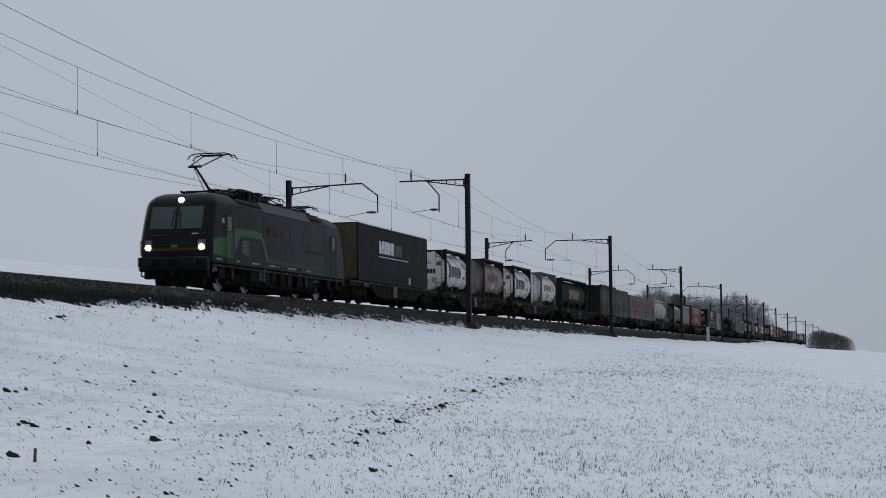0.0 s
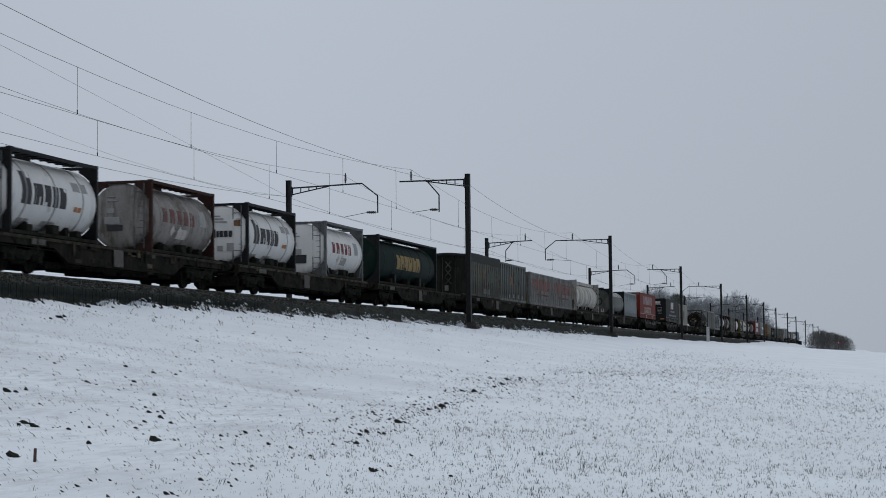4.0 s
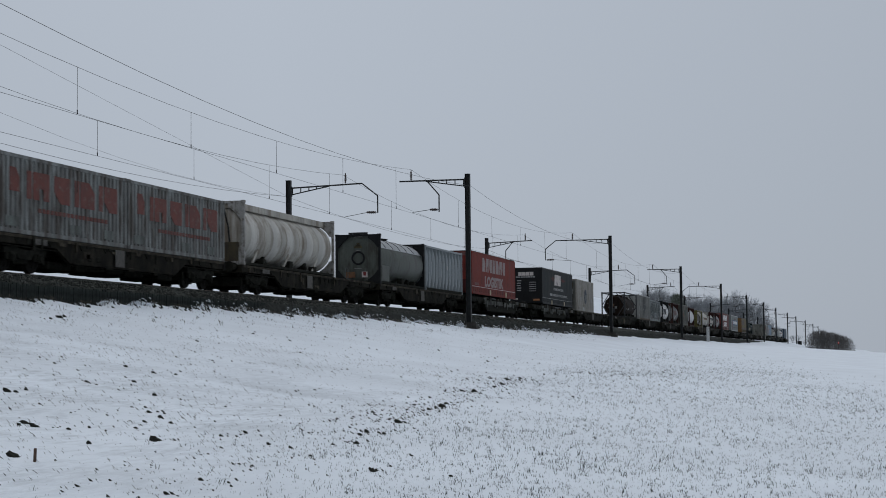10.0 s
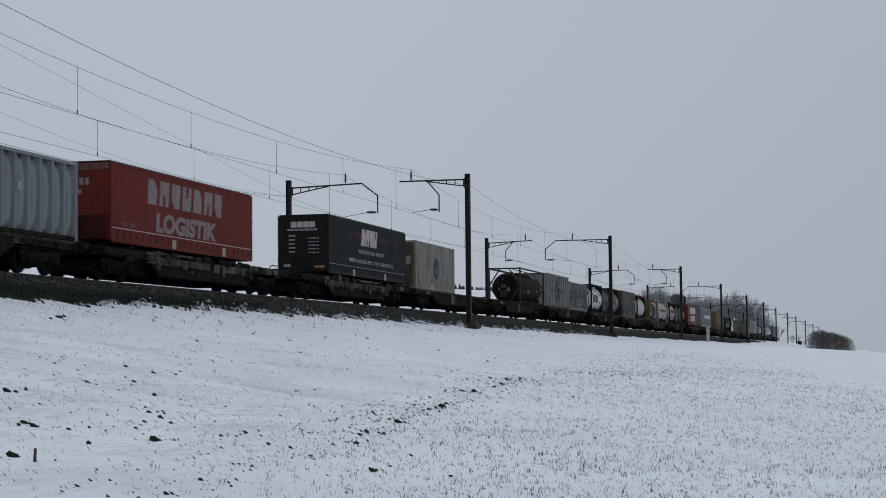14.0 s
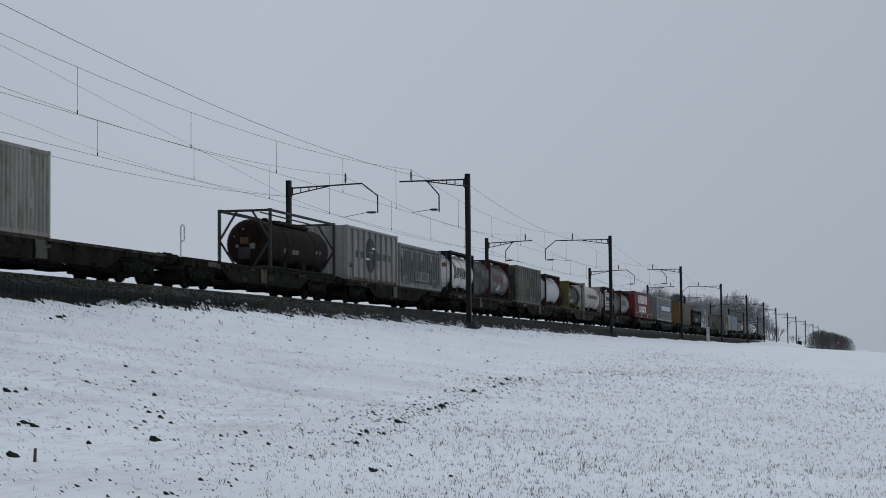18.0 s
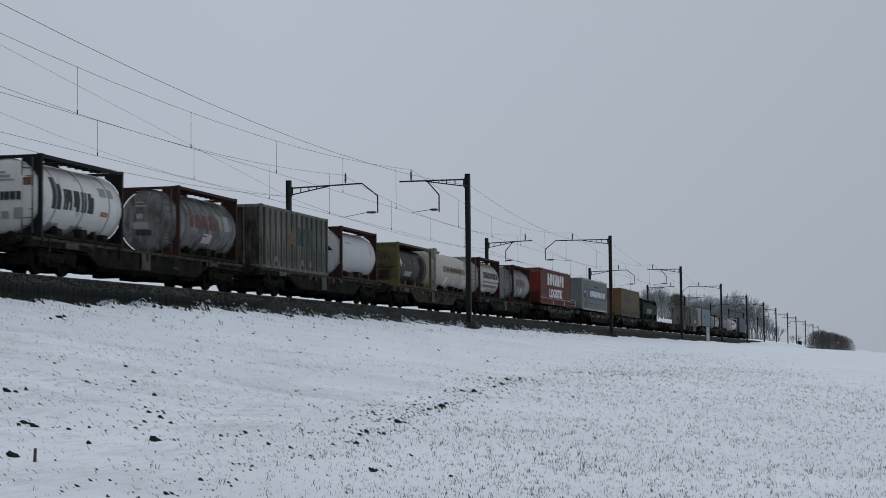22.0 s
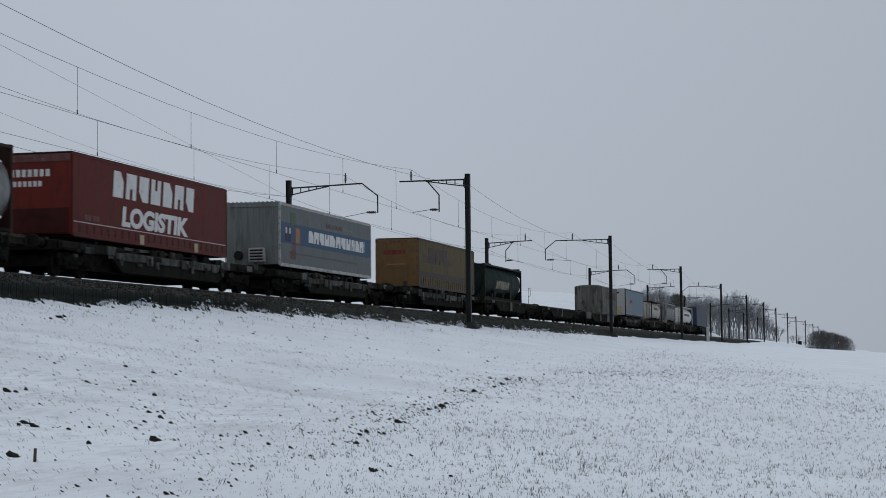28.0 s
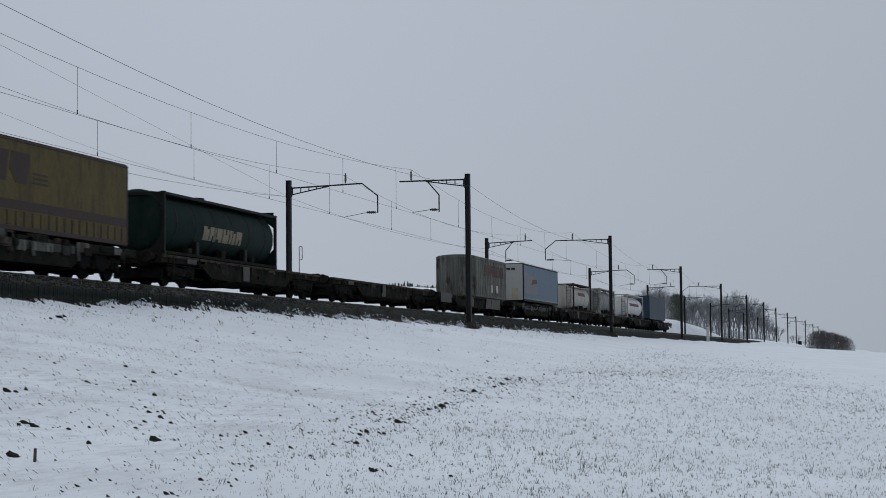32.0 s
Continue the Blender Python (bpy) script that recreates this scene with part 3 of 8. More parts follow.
def ground_z(x, y):
    x, y = np.asarray(x, float), np.asarray(y, float)
    yy = np.maximum(y, -60)
    field = -4.1 + 0.0058 * np.clip(x, -60, 235) + 0.07 * (yy + 26.26) - 0.00002 * np.clip(x - 215, 0, 400) ** 2
    bank = -1.0 + 0.165 * (y + 3.2) + 0.75 * ease(280, 420, x) * ease(-9, -4, y)
    near = np.logaddexp(field * 12, bank * 12) / 12 + lumps(x, y) * np.clip((-y - 3.0) / 2.0, 0.15, 1) + ease(-4.6, -3.2, y) * (0.10 * np.sin(x * 1.9 + 3 * np.sin(x * 0.37)) * np.sin(x * 0.83 + 1) + 0.22 * ease(41, 38, x)) + 0.085 * ease(-5.5, -3.2, y) * ease(46, 54, x) * (1 - ease(95, 130, x))
    far = -1.0 + (np.interp(x, RISE_X, RISE_Z) + 1.0) * ease(6, 75, y) + np.interp(x, BANK_X, BANK_Z) * ease(7.5, 13, y) * (1 - ease(30, 70, y)) - 0.004 * np.clip(y - 120, 0, 2000) + lumps(x, y) * np.clip((y - 7) / 4, 0, 1)
    for mx in (97.7, 153.3):
        near = near - 0.30 * np.exp(-((x - mx + 1.6) / 2.0) ** 2 - ((y + 3.72) / 0.42) ** 2)
    return np.where(y < 1.5, near, far)


def steps(*spans):
    out = []
    for a, b, d in spans:
        out += list(np.arange(a, b - 1e-6, d))
    return np.array(out + [spans[-1][1]])


def sheet(name, xs, ys, fn, material):
    X, Y = np.meshgrid(xs, ys, indexing="ij")
    Z = fn(X, Y)
    co = np.stack([X, Y, Z], -1).reshape(-1, 3)
    nx, ny = len(xs), len(ys)
    i = np.arange((nx - 1) * (ny - 1))
    a = (i // (ny - 1)) * ny + i % (ny - 1)
    quads = np.stack([a, a + ny, a + ny + 1, a + 1], -1)
    me = bpy.data.meshes.new(name)
    me.from_pydata(co.tolist(), [], quads.tolist())
    me.materials.append(material)
    me.polygons.foreach_set("use_smooth", [True] * len(me.polygons))
    me.update()
    return new(name, me)


gx = steps((-1500, -100, 100), (-100, 8, 9), (8, 80, 0.3), (80, 170, 0.8), (170, 520, 6), (520, 900, 20), (900, 4500, 200))
gy = steps((-2500, -300, 200), (-300, -60, 20), (-60, -28, 2), (-28, -2.9, 0.25), (-2.9, 7.0, 0.9), (7.0, 20, 1.0), (20, 120, 5), (120, 400, 40), (400, 2600, 200))
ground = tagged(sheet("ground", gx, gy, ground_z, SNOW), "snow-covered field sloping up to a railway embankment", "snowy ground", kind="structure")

# ---- the track bed ----
X0, X1 = -120.0, 1500.0


def bed():
    xs = steps((X0, 30, 5), (30, 130, 0.5), (130, 300, 2), (300, X1, 50))
    prof = [(-3.02, -1.2), (-3.0, -0.50), (-2.75, -0.40), (-2.35, -0.22), (-2.1, -0.19), (1.9, -0.20), (5.9, -0.19), (6.3, -0.24), (7.6, -1.2)]
    rng = np.random.RandomState(3)
    vs, fs, n = [], [], len(prof)
    for x in xs:
        for j, (y, z) in enumerate(prof):
            k = 0.0 if j in (0, 5, n - 1) else 1.0
            vs.append((x, y + k * rng.uniform(-0.05, 0.05), z + k * rng.uniform(-0.025, 0.025)))
    for i in range(len(xs) - 1):
        fs += [(i * n + j, (i + 1) * n + j, (i + 1) * n + j + 1, i * n + j + 1) for j in range(n - 1)]
    return tagged(part("track_bed", Shape().add(vs, fs), BALLAST), "dark crushed-stone ballast bed under two tracks", "ballast", kind="structure")


track_bed = bed()


def scatter(name, pts, make, material, label, category, parent=None):
    vs, fs = [], []
    for p in pts:
        v, f = make(p)
        o = len(vs)
        vs += v
        fs += [tuple(i + o for i in q) for q in f]
    ob = part(name, Shape().add(vs, fs), material, parent)
    return tagged(ob, label, category, kind="stuff")


rs = np.random.RandomState(11)


def pebble(p):
    x, y, z, r = p
    a = rs.uniform(0, 6.28)
    c, s = math.cos(a) * r, math.sin(a) * r
    j = rs.uniform(0.7, 1.3, 6)
    v = [(x + c * j[0], y + s * j[0], z), (x - s * j[1], y + c * j[1], z + 0.2 * r), (x - c * j[2], y - s * j[2], z), (x + s * j[3], y - c * j[3], z - 0.2 * r), (x, y, z + 0.75 * r * j[4]), (x, y, z - 0.6 * r * j[5])]
    return v, [(0, 1, 4), (1, 2, 4), (2, 3, 4), (3, 0, 4), (1, 0, 5), (2, 1, 5), (3, 2, 5), (0, 3, 5)]


peb = []
for _ in range(15000):
    x = 36 + 110 * rs.rand() ** 1.4
    u = rs.rand()
    y = -3.0 + 0.85 * u
    peb.append((x, y, np.interp(y, (-3.0, -2.75, -2.35, -2.1), (-0.50, -0.40, -0.22, -0.19)) + rs.uniform(-0.01, 0.02), rs.uniform(0.022, 0.05)))
scatter("ballast_stones", peb, pebble, STONE, "loose dark ballast stones on the track shoulder", "ballast stones")


def rail_at(y):
    prof = [(-0.07, -0.172), (0.07, -0.172), (0.07, -0.155), (0.012, -0.135), (0.012, -0.04), (0.036, -0.032), (0.036, 0.0), (-0.036, 0.0), (-0.036, -0.032), (-0.012, -0.04), (-0.012, -0.135), (-0.07, -0.155)]
    sh = Shape().loft([[(x, y + a, b) for a, b in prof] for x in (X0, X1)])
    return tagged(part("rail", sh, RAILM), "steel running rail, brown with rust on its sides", "rail", "running rails", kind="structure")


for yc in (0.0, 3.8):
    for side in (-0.7535, 0.7535):
        rail_at(yc + side)

# boards that hold the ballast edge, dark and upright
retaining = tagged(new("retaining_edge"), "low dark upright boarding along the ballast edge", "retaining wall", kind="structure")
retaining.location = (0, -3.06, -1.0)
plank0 = part("plank", Shape().box(-0.052, 0.052, -0.02, 0.02, -0.25, 0.47, 0.008), PLANKM, retaining, at=(30.0, 0, 0))
for i in range(1, 290):
    again(plank0, pose(30.0 + i * 0.118, rs.uniform(-0.012, 0.012), rs.uniform(-0.05, 0.02), 0, rs.uniform(-1.5, 1.5), 0))


# dark verge below the ballast, past the boards
def verge():
    xs = steps((63, 200, 0.5), (200, 420, 4))
    r2 = np.random.RandomState(5)
    vs, fs = [], []
    for x in xs:
        low = -1.03 + 0.10 * math.sin(x * 0.55) * math.sin(x * 0.17 + 1) + r2.uniform(-0.05, 0.05)
        for y, z in ((-2.95, -0.46), (-3.05 + r2.uniform(-0.04, 0.04), -0.62), (-3.2 + r2.uniform(-0.05, 0.05), low + 0.12), (-3.45 + r2.uniform(-0.06, 0.06), low - 0.12)):
            vs.append((x, y, z))
    fs = [(i * 4 + j, (i + 1) * 4 + j, (i + 1) * 4 + j + 1, i * 4 + j + 1) for i in range(len(xs) - 1) for j in range(3)]
    return tagged(part("verge", Shape().add(vs, fs), VERGE), "dark dead grass and soil along the embankment edge", "verge", kind="structure")


verge()


def blades(pts, rng, n, h0, h1, w, spread, bend=0.9):
    """Tufts of upright pointed blades, each a thin bent leaf of two triangles."""
    pts = np.repeat(np.asarray(pts, float), n, axis=0)
    m = len(pts)
    sc = pts[:, 3]
    a = rng.uniform(0, 6.283, m)
    h = rng.uniform(h0, h1, m) * sc
    off = rng.uniform(-spread, spread, (m, 2)) * sc[:, None]
    base = pts[:, :3].copy()
    base[:, :2] += off
    base[:, 2] -= 0.01
    side = np.stack([np.cos(a), np.sin(a), np.zeros(m)], -1) * (w * sc)[:, None]
    b = a + rng.uniform(-1, 1, m)
    lean = np.stack([-np.sin(b), np.cos(b), np.zeros(m)], -1) * (h * rng.uniform(0.05, bend, m))[:, None]
    up = np.zeros((m, 3))
    up[:, 2] = h
    v = np.stack([base - side, base + side, base + lean * 0.4 + up * 0.7, base + lean + up], 1).reshape(-1, 3)
    k = np.arange(m)[:, None] * 4
    f = np.concatenate([k + [0, 1, 2], k + [0, 2, 3]], 0)
    me = bpy.data.meshes.new("blades")
    me.from_pydata(v.tolist(), [], f.tolist())
    return me


def slivers(pts, rng, l0, l1, w, rise=0.35):
    """Narrow bits of turf combed down the slope, each a low wedge of two triangles."""
    m = len(pts)
    sc = pts[:, 3]
    ln = rng.uniform(l0, l1, m) * sc
    side = rng.normal(0, 0.28, m)
    top = pts[:, :3].copy()
    top[:, 2] += 0.004 + rise * ln
    low = pts[:, :3].copy()
    low[:, 0] += ln * side
    low[:, 1] -= ln
    low[:, 2] = ground_z(low[:, 0], low[:, 1]) + 0.002
    mid = (top + low) / 2
    half = (w * sc * rng.uniform(0.5, 1.3, m))[:, None] * np.array([[1.0, 0.0, 0.25]])
    v = np.stack([top, mid - half, low, mid + half], 1).reshape(-1, 3)
    k = np.arange(m)[:, None] * 4
    me = bpy.data.meshes.new("slivers")
    me.from_pydata(v.tolist(), [], np.concatenate([k + [0, 1, 2], k + [0, 2, 3]], 0).tolist())
    return me


def crease_y(x):
    """Where the field meets the bank."""
    return np.interp(x, (10, 19, 27.5, 45, 60, 100, 150, 260), (-21.6, -20.4, -19.3, -17.3, -16.0, -12.5, -8.0, -5.0))


def field_end(y):
    """How far along the line the crop shows; past it the snow lies deeper over the crest."""
    return np.interp(y, (-32, -26.5, -24.1, -21.3, -17.4, -13.3, -11.0), (40, 58, 70, 88, 104, 118, 124))


wr = np.random.RandomState(21)
N = 330000
dist = 10 ** wr.uniform(math.log10(12), math.log10(135), N)
ang = wr.uniform(-0.03, 0.52, N)
wx, wy = dist * np.cos(ang), -26.255 + dist * np.sin(ang)
# sown in rows along the hill, patchy where the snow lies deeper
patch = 0.5 * np.sin(wx * 0.13 + 1.7 * np.sin(wy * 0.31)) + 0.5 * np.sin(wy * 0.9 + 2.0 * np.sin(wx * 0.37)) * np.sin(wx * 0.9 + 1.0)
keep = (wx < field_end(wy) * (1 + wr.normal(-0.10, 0.13, N))) & (wy < crease_y(wx) - 0.2 + 0.5 * np.sin(wx * 0.8) + wr.normal(0, 0.35, N) * np.clip(wx / 25, 0.6, 2) + np.where((wx < 27) & (wr.rand(N) < np.clip((wx - 12) / 12, 0.03, 0.25)), 1.5, 0.0)) & (wr.uniform(-1.5, 1.5, N) < 0.36 * patch - 1.17 + np.clip((dist - 22) / 60, 0, 0.45))
wx, wy, dist = wx[keep], wy[keep], dist[keep]
tufts = np.stack([wx, wy, ground_z(wx, wy), np.clip((dist / 26) ** 0.35, 1.0, 1.7) * (0.55 + 0.85 * wr.rand(len(wx)) ** 2.5)], -1)
wheat = new("winter_wheat", blades(tufts, wr, 4, 0.010, 0.052, 0.0027, 0.024, 0.45))
wheat.data.materials.append(BLADE)
tagged(wheat, "sparse green winter wheat blades poking through the snow", "young crop", kind="stuff")

# dry grass along the snow's upper edge and thinly over the bank
gr = np.random.RandomState(8)
ex = np.concatenate([36 + 30 * gr.rand(900), 60 + 100 * gr.rand(3600) ** 1.2, 36 + 90 * gr.rand(500)])
ey = np.concatenate([-3.15 - 0.25 * gr.rand(900) ** 2, -3.1 - 0.55 * gr.rand(3600) ** 1.5, -3.3 - 4.5 * gr.rand(500) ** 2])
edge = np.stack([ex, ey, ground_z(ex, ey), gr.uniform(0.6, 1.5, len(ex))], -1)
verge_grass = new("dead_grass", blades(edge, gr, 2, 0.03, 0.11, 0.007, 0.09))
verge_grass.data.materials.append(DRYGRASS)
tagged(verge_grass, "dead brown grass standing out of the snow edge", "dry grass", kind="stuff")
sx = np.concatenate([10 + 45 * gr.rand(250), 12 + 32 * gr.rand(700)])
sy = np.concatenate([-21 + 17 * gr.rand(250), crease_y(sx[250:]) + gr.normal(0.4, 0.6, 700)])
stub = np.stack([sx, sy, ground_z(sx, sy), gr.uniform(0.3, 0.8, len(sx))], -1)
stubble = new("bank_stubble", blades(stub, gr, 3, 0.02, 0.055, 0.0045, 0.04))
stubble.data.materials.append(DRYGRASS)
tagged(stubble, "scattered dead stalks in the snow of the bank", "stubble", kind="stuff")

px = 10 + 70 * gr.rand(16000) ** 1.15
py = -21.5 + 18.2 * gr.rand(16000)
ok = py > crease_y(px) - 0.6
specks = np.stack([px, py, ground_z(px, py), gr.uniform(0.4, 1.2, len(px)) * (0.7 + px / 70)], -1)[ok]
thin = new("bank_stalks", blades(specks, gr, 1, 0.008, 0.026, 0.0058, 0.03))
thin.data.materials.append(DRYGRASS)
tagged(thin, "tiny dead stalks pricking through the snow of the bank", "stubble", kind="stuff")

# soil clods showing through the snow, the larger ones as things of their own
cr = np.random.RandomState(17)


def clod_shape(r, flat):
    sh = Shape()
    rings, n = 4, 9
    vs = []
    for j in range(rings + 1):
        ph = math.pi * j / rings
        for i in range(n):
            a = 2 * math.pi * i / n
            k = r * cr.uniform(0.65, 1.25)
            vs.append((k * math.sin(ph) * math.cos(a), k * math.sin(ph) * math.sin(a) * 1.2, k * math.cos(ph) * flat + 0.5 * k * math.sin(ph) * math.sin(a)))
    fs = [(j * n + i, (j + 1) * n + i, (j + 1) * n + (i + 1) % n, j * n + (i + 1) % n) for j in range(rings) for i in range(n)]
    return sh.add(vs, fs)


CLODS = ((19.84, -15.65, 0.055), (19.93, -15.73, 0.033), (20.32, -15.66, 0.030), (24.92, -13.75, 0.027), (37.74, -7.45, 0.083), (37.06, -7.56, 0.041), (22.79, -15.32, 0.033), (22.69, -15.52, 0.020), (26.90, -14.06, 0.039), (24.24, -15.40, 0.039), (26.54, -14.72, 0.038), (27.03, -14.90, 0.033), (31.41, -13.07, 0.028), (22.54, -16.47, 0.040), (19.52, -17.71, 0.031), (20.33, -17.31, 0.022), (19.78, -17.71, 0.021), (18.91, -18.12, 0.037))
CLODS += ((18.37, -18.48, 0.029), (19.61, -17.87, 0.021), (17.39, -18.49, 0.025), (16.22, -19.22, 0.075), (16.47, -17.76, 0.060), (16.43, -17.61, 0.027), (13.66, -19.01, 0.050), (18.90, -16.58, 0.021), (17.33, -19.49, 0.024), (37.92, -10.88, 0.033), (33.69, -12.53, 0.024), (31.97, -13.60, 0.028), (46.28, -9.16, 0.048), (16.92, -20.17, 0.023), (21.98, -17.74, 0.023), (13.40, -20.85, 0.024), (12.33, -21.00, 0.022), (16.64, -18.07, 0.024))
FURROW = ((19.19, -20.55, 0.033), (18.73, -20.61, 0.026), (21.45, -20.30, 0.044), (22.15, -19.98, 0.023), (27.13, -19.46, 0.059), (28.51, -19.19, 0.038), (26.14, -19.49, 0.035), (32.91, -18.40, 0.044), (33.01, -18.64, 0.055), (35.69, -18.44, 0.036), (37.07, -18.32, 0.049), (40.47, -17.73, 0.061), (42.08, -17.70, 0.049), (17.85, -20.83, 0.027), (15.34, -21.75, 0.037), (15.40, -22.47, 0.018), (16.03, -20.92, 0.019), (17.53, -20.67, 0.018), (16.76, -20.47, 0.023), (16.86, -20.19, 0.018), (40.10, -12.66, 0.035), (28.75, -16.77, 0.025), (22.04, -19.52, 0.019), (19.23, -20.68, 0.023), (19.13, -20.77, 0.023), (27.21, -18.96, 0.028), (30.03, -18.51, 0.030))
for x, y, r in CLODS + FURROW:
    clod = part("soil_clod", clod_shape(r * (0.98 if y > crease_y(x) + 1.2 else 1.08), 0.66 if r < 0.06 else 0.42), SOIL, smooth=False)
    clod.matrix_basis = pose(x, y, float(ground_z(x, y)) + r * 0.12, 0, cr.uniform(-8, 8), cr.uniform(-30, 30))
    tagged(clod, "dark clod of bare soil sticking out of the snow", "soil clod", "soil clods on the bank")


def crumb(p, slant=0.7):
    x, y, z, r = p
    a = cr.normal(1.5, 0.5)
    long = cr.uniform(1.0, 2.8)
    n, v = 6, []
    for lev, k in ((-0.5, 0.8), (0.3, 1.0), (0.9, 0.5)):
        for i in range(n):
            q = 6.283 * i / n + 0.4 * lev
            e = r * k * cr.uniform(0.6, 1.3)
            ex, ey = e * math.cos(q) * long, e * math.sin(q)
            ey0 = ex * math.sin(a) + ey * math.cos(a)
            v.append((x + ex * math.cos(a) - ey * math.sin(a), y + ey0, z + r * lev * cr.uniform(0.7, 1.3) + slant * ey0))
    f = [(j * n + i, j * n + (i + 1) % n, (j + 1) * n + (i + 1) % n, (j + 1) * n + i) for j in range(2) for i in range(n)]
    return v, f + [tuple(range(2 * n, 3 * n))]


small = []
for _ in range(2300):
    x = 11 + 50 * cr.rand() ** 1.3
    y = -21 + 17 * cr.rand() if cr.rand() < 0.55 or x > 42 else crease_y(x) + cr.normal(0.3, 0.5)
    if x > 30 and y > -0.35 * (x - 30) - 11.5 and cr.rand() < 0.72:
        continue
    small.append((x, y, float(ground_z(x, y)), (0.0035 + 0.014 * cr.rand() ** 3) * (0.4 + x / 42)))
for x, y, r in FURROW:
    for _ in range(4):
        xx, yy = x + cr.normal(0, 0.35), y + cr.normal(0, 0.10)
        small.append((xx, yy, float(ground_z(xx, yy)), r * cr.uniform(0.12, 0.38)))
for x, y, r in CLODS:
    for _ in range(3):
        xx, yy = x + cr.normal(0, 0.9), y + cr.normal(0, 0.35)
        small.append((xx, yy, float(ground_z(xx, yy)), max(0.008, r * cr.uniform(0.2, 0.5))))
for _ in range(170):
    x = 17 + 26 * cr.rand()
    y = float(np.interp(x, (17, 19, 22.3, 27, 34, 40), (-21.0, -20.6, -20.1, -19.5, -18.5, -18.0))) + cr.normal(0, 0.14)
    small.append((x, y, float(ground_z(x, y)), 0.005 + 0.012 * cr.rand() ** 2))
scatter("soil_crumbs", small, crumb, SOIL, "small crumbs of dark soil scattered over the snow", "soil crumbs")

marks = []
for x, y, r in CLODS + FURROW:
    for _ in range(int(14 * r / 0.04)):
        a, q = cr.uniform(0, 6.28), r * 0.9 * cr.rand() ** 0.6
        marks.append((x + q * math.cos(a), y + q * math.sin(a), 0.0, cr.uniform(0.5, 1.0) * min(1.4, r / 0.05)))
marks = np.array(marks)
marks[:, 2] = ground_z(marks[:, 0], marks[:, 1])
turf = new("turf_flecks", blades(marks, cr, 3, 0.008, 0.034, 0.006, 0.02, 1.4))
turf.data.materials.append(SOIL)
tagged(turf, "dark flecks of turf and soil breaking through the snow", "turf", kind="stuff")


def bank_flecks(count, groups, near_end):
    """Loose groups of flecks over the bank, thinning out along the line and towards its top."""
    cx = 11 + (near_end - 11) * cr.rand(groups) ** 1.35
    cy = -21.2 + 17.6 * cr.rand(groups)
    pick = cr.randint(0, groups, count)
    x = cx[pick] + cr.normal(0, 0.5, count)
    y = cy[pick] + cr.normal(0, 0.22, count)
    ok = (y > crease_y(x) - 0.5) & (y < -3.5) & (x > 10)
    x, y = x[ok], y[ok]
    return np.stack([x, y, ground_z(x, y), cr.uniform(0.5, 1.2, len(x)) * (0.75 + x / 75)], -1)


fresh = new("turf_slivers", slivers(bank_flecks(1500, 460, 46), cr, 0.014, 0.050, 0.0080, 0.9))
fresh.data.materials.append(SOIL)
tagged(fresh, "dark slivers of turf combed down the snowy bank", "turf", kind="stuff")
dusted = new("dusted_turf", slivers(bank_flecks(5200, 520, 42), cr, 0.016, 0.055, 0.0075, 0.85))
dusted.data.materials.append(RIME)
tagged(dusted, "grey blades of turf dusted with snow on the bank", "turf", kind="stuff")
snowbits = []
for _ in range(1500):
    x = 52 + 95 * cr.rand() ** 1.3
    y = -3.12 - 0.4 * cr.rand()
    if math.sin(x * 0.9) * math.sin(x * 0.23 + 2) + cr.uniform(-0.5, 0.5) > 0.05:
        snowbits.append((x, y, float(ground_z(x, y)) + 0.10 * cr.rand() + (0.18 * cr.rand() if y > -3.25 else 0), 0.010 + 0.022 * cr.rand() ** 3))
scatter("snow_clumps", snowbits, crumb, SNOW, "small clumps of snow caught in the dark verge", "snow clumps")
# ragged snow along the top edge of the bank, clinging to grass before the boards
tx = 36 + 110 * cr.rand(14000) ** 1.2
ty = -3.14 - 0.22 * cr.rand(14000)
high = np.clip(0.75 + 0.6 * np.sin(tx * 0.41) * np.sin(tx * 0.13 + 1) + 0.3 * np.sin(tx * 2.7), 0.1, 1.4)
high *= np.clip((tx - 40) / 14, 0.35, 1)
teeth = np.stack([tx, ty, ground_z(tx, ty) - 0.03, high], -1)
snow_teeth = new("snow_fringe", blades(teeth, cr, 1, 0.05, 0.17, 0.022, 0.05, 0.35))
snow_teeth.data.materials.append(SNOW)
tagged(snow_teeth, "ragged fringe of snow on grass along the bank's top", "snow fringe", kind="stuff")
tagss = []
for _ in range(900):
    x = 34 + 110 * cr.rand() ** 1.2
    y = -3.3 - 0.6 * cr.rand() ** 2
    tagss.append((x, y, float(ground_z(x, y)) + 0.02, 0.015 + 0.03 * cr.rand()))
scatter("verge_crumbs", tagss, crumb, VERGE, "dark bits of soil and grass along the snow edge", "soil crumbs")
stake = part("wooden_stake", Shape().box(-0.015, 0.015, -0.012, 0.012, -0.1, 0.115, 0.003), surf("weathered_stake", (0.10, 0.065, 0.05), 0.85, var=0.3, scale=8))
stake.matrix_basis = pose(13.5, -19.3, float(ground_z(13.5, -19.3)), 2, 1, 20)
tagged(stake, "short brown wooden stake stuck in the snow", "stake")


# ---- overhead line: masts, arms, wires ----
NEAR_Y, FAR_Y = -3.4, 7.15
NEAR_X = (36.0, 97.7, 153.3, 210.8, 266.8, 320.4, 369.5, 415.2, 469.8, 519.9, 588.7, 659.5, 718.4)
FAR_X = (39.0, 96.5, 150.0, 207.0, 261.5, 313.5, 363.5, 410.0, 456.0, 511.0)


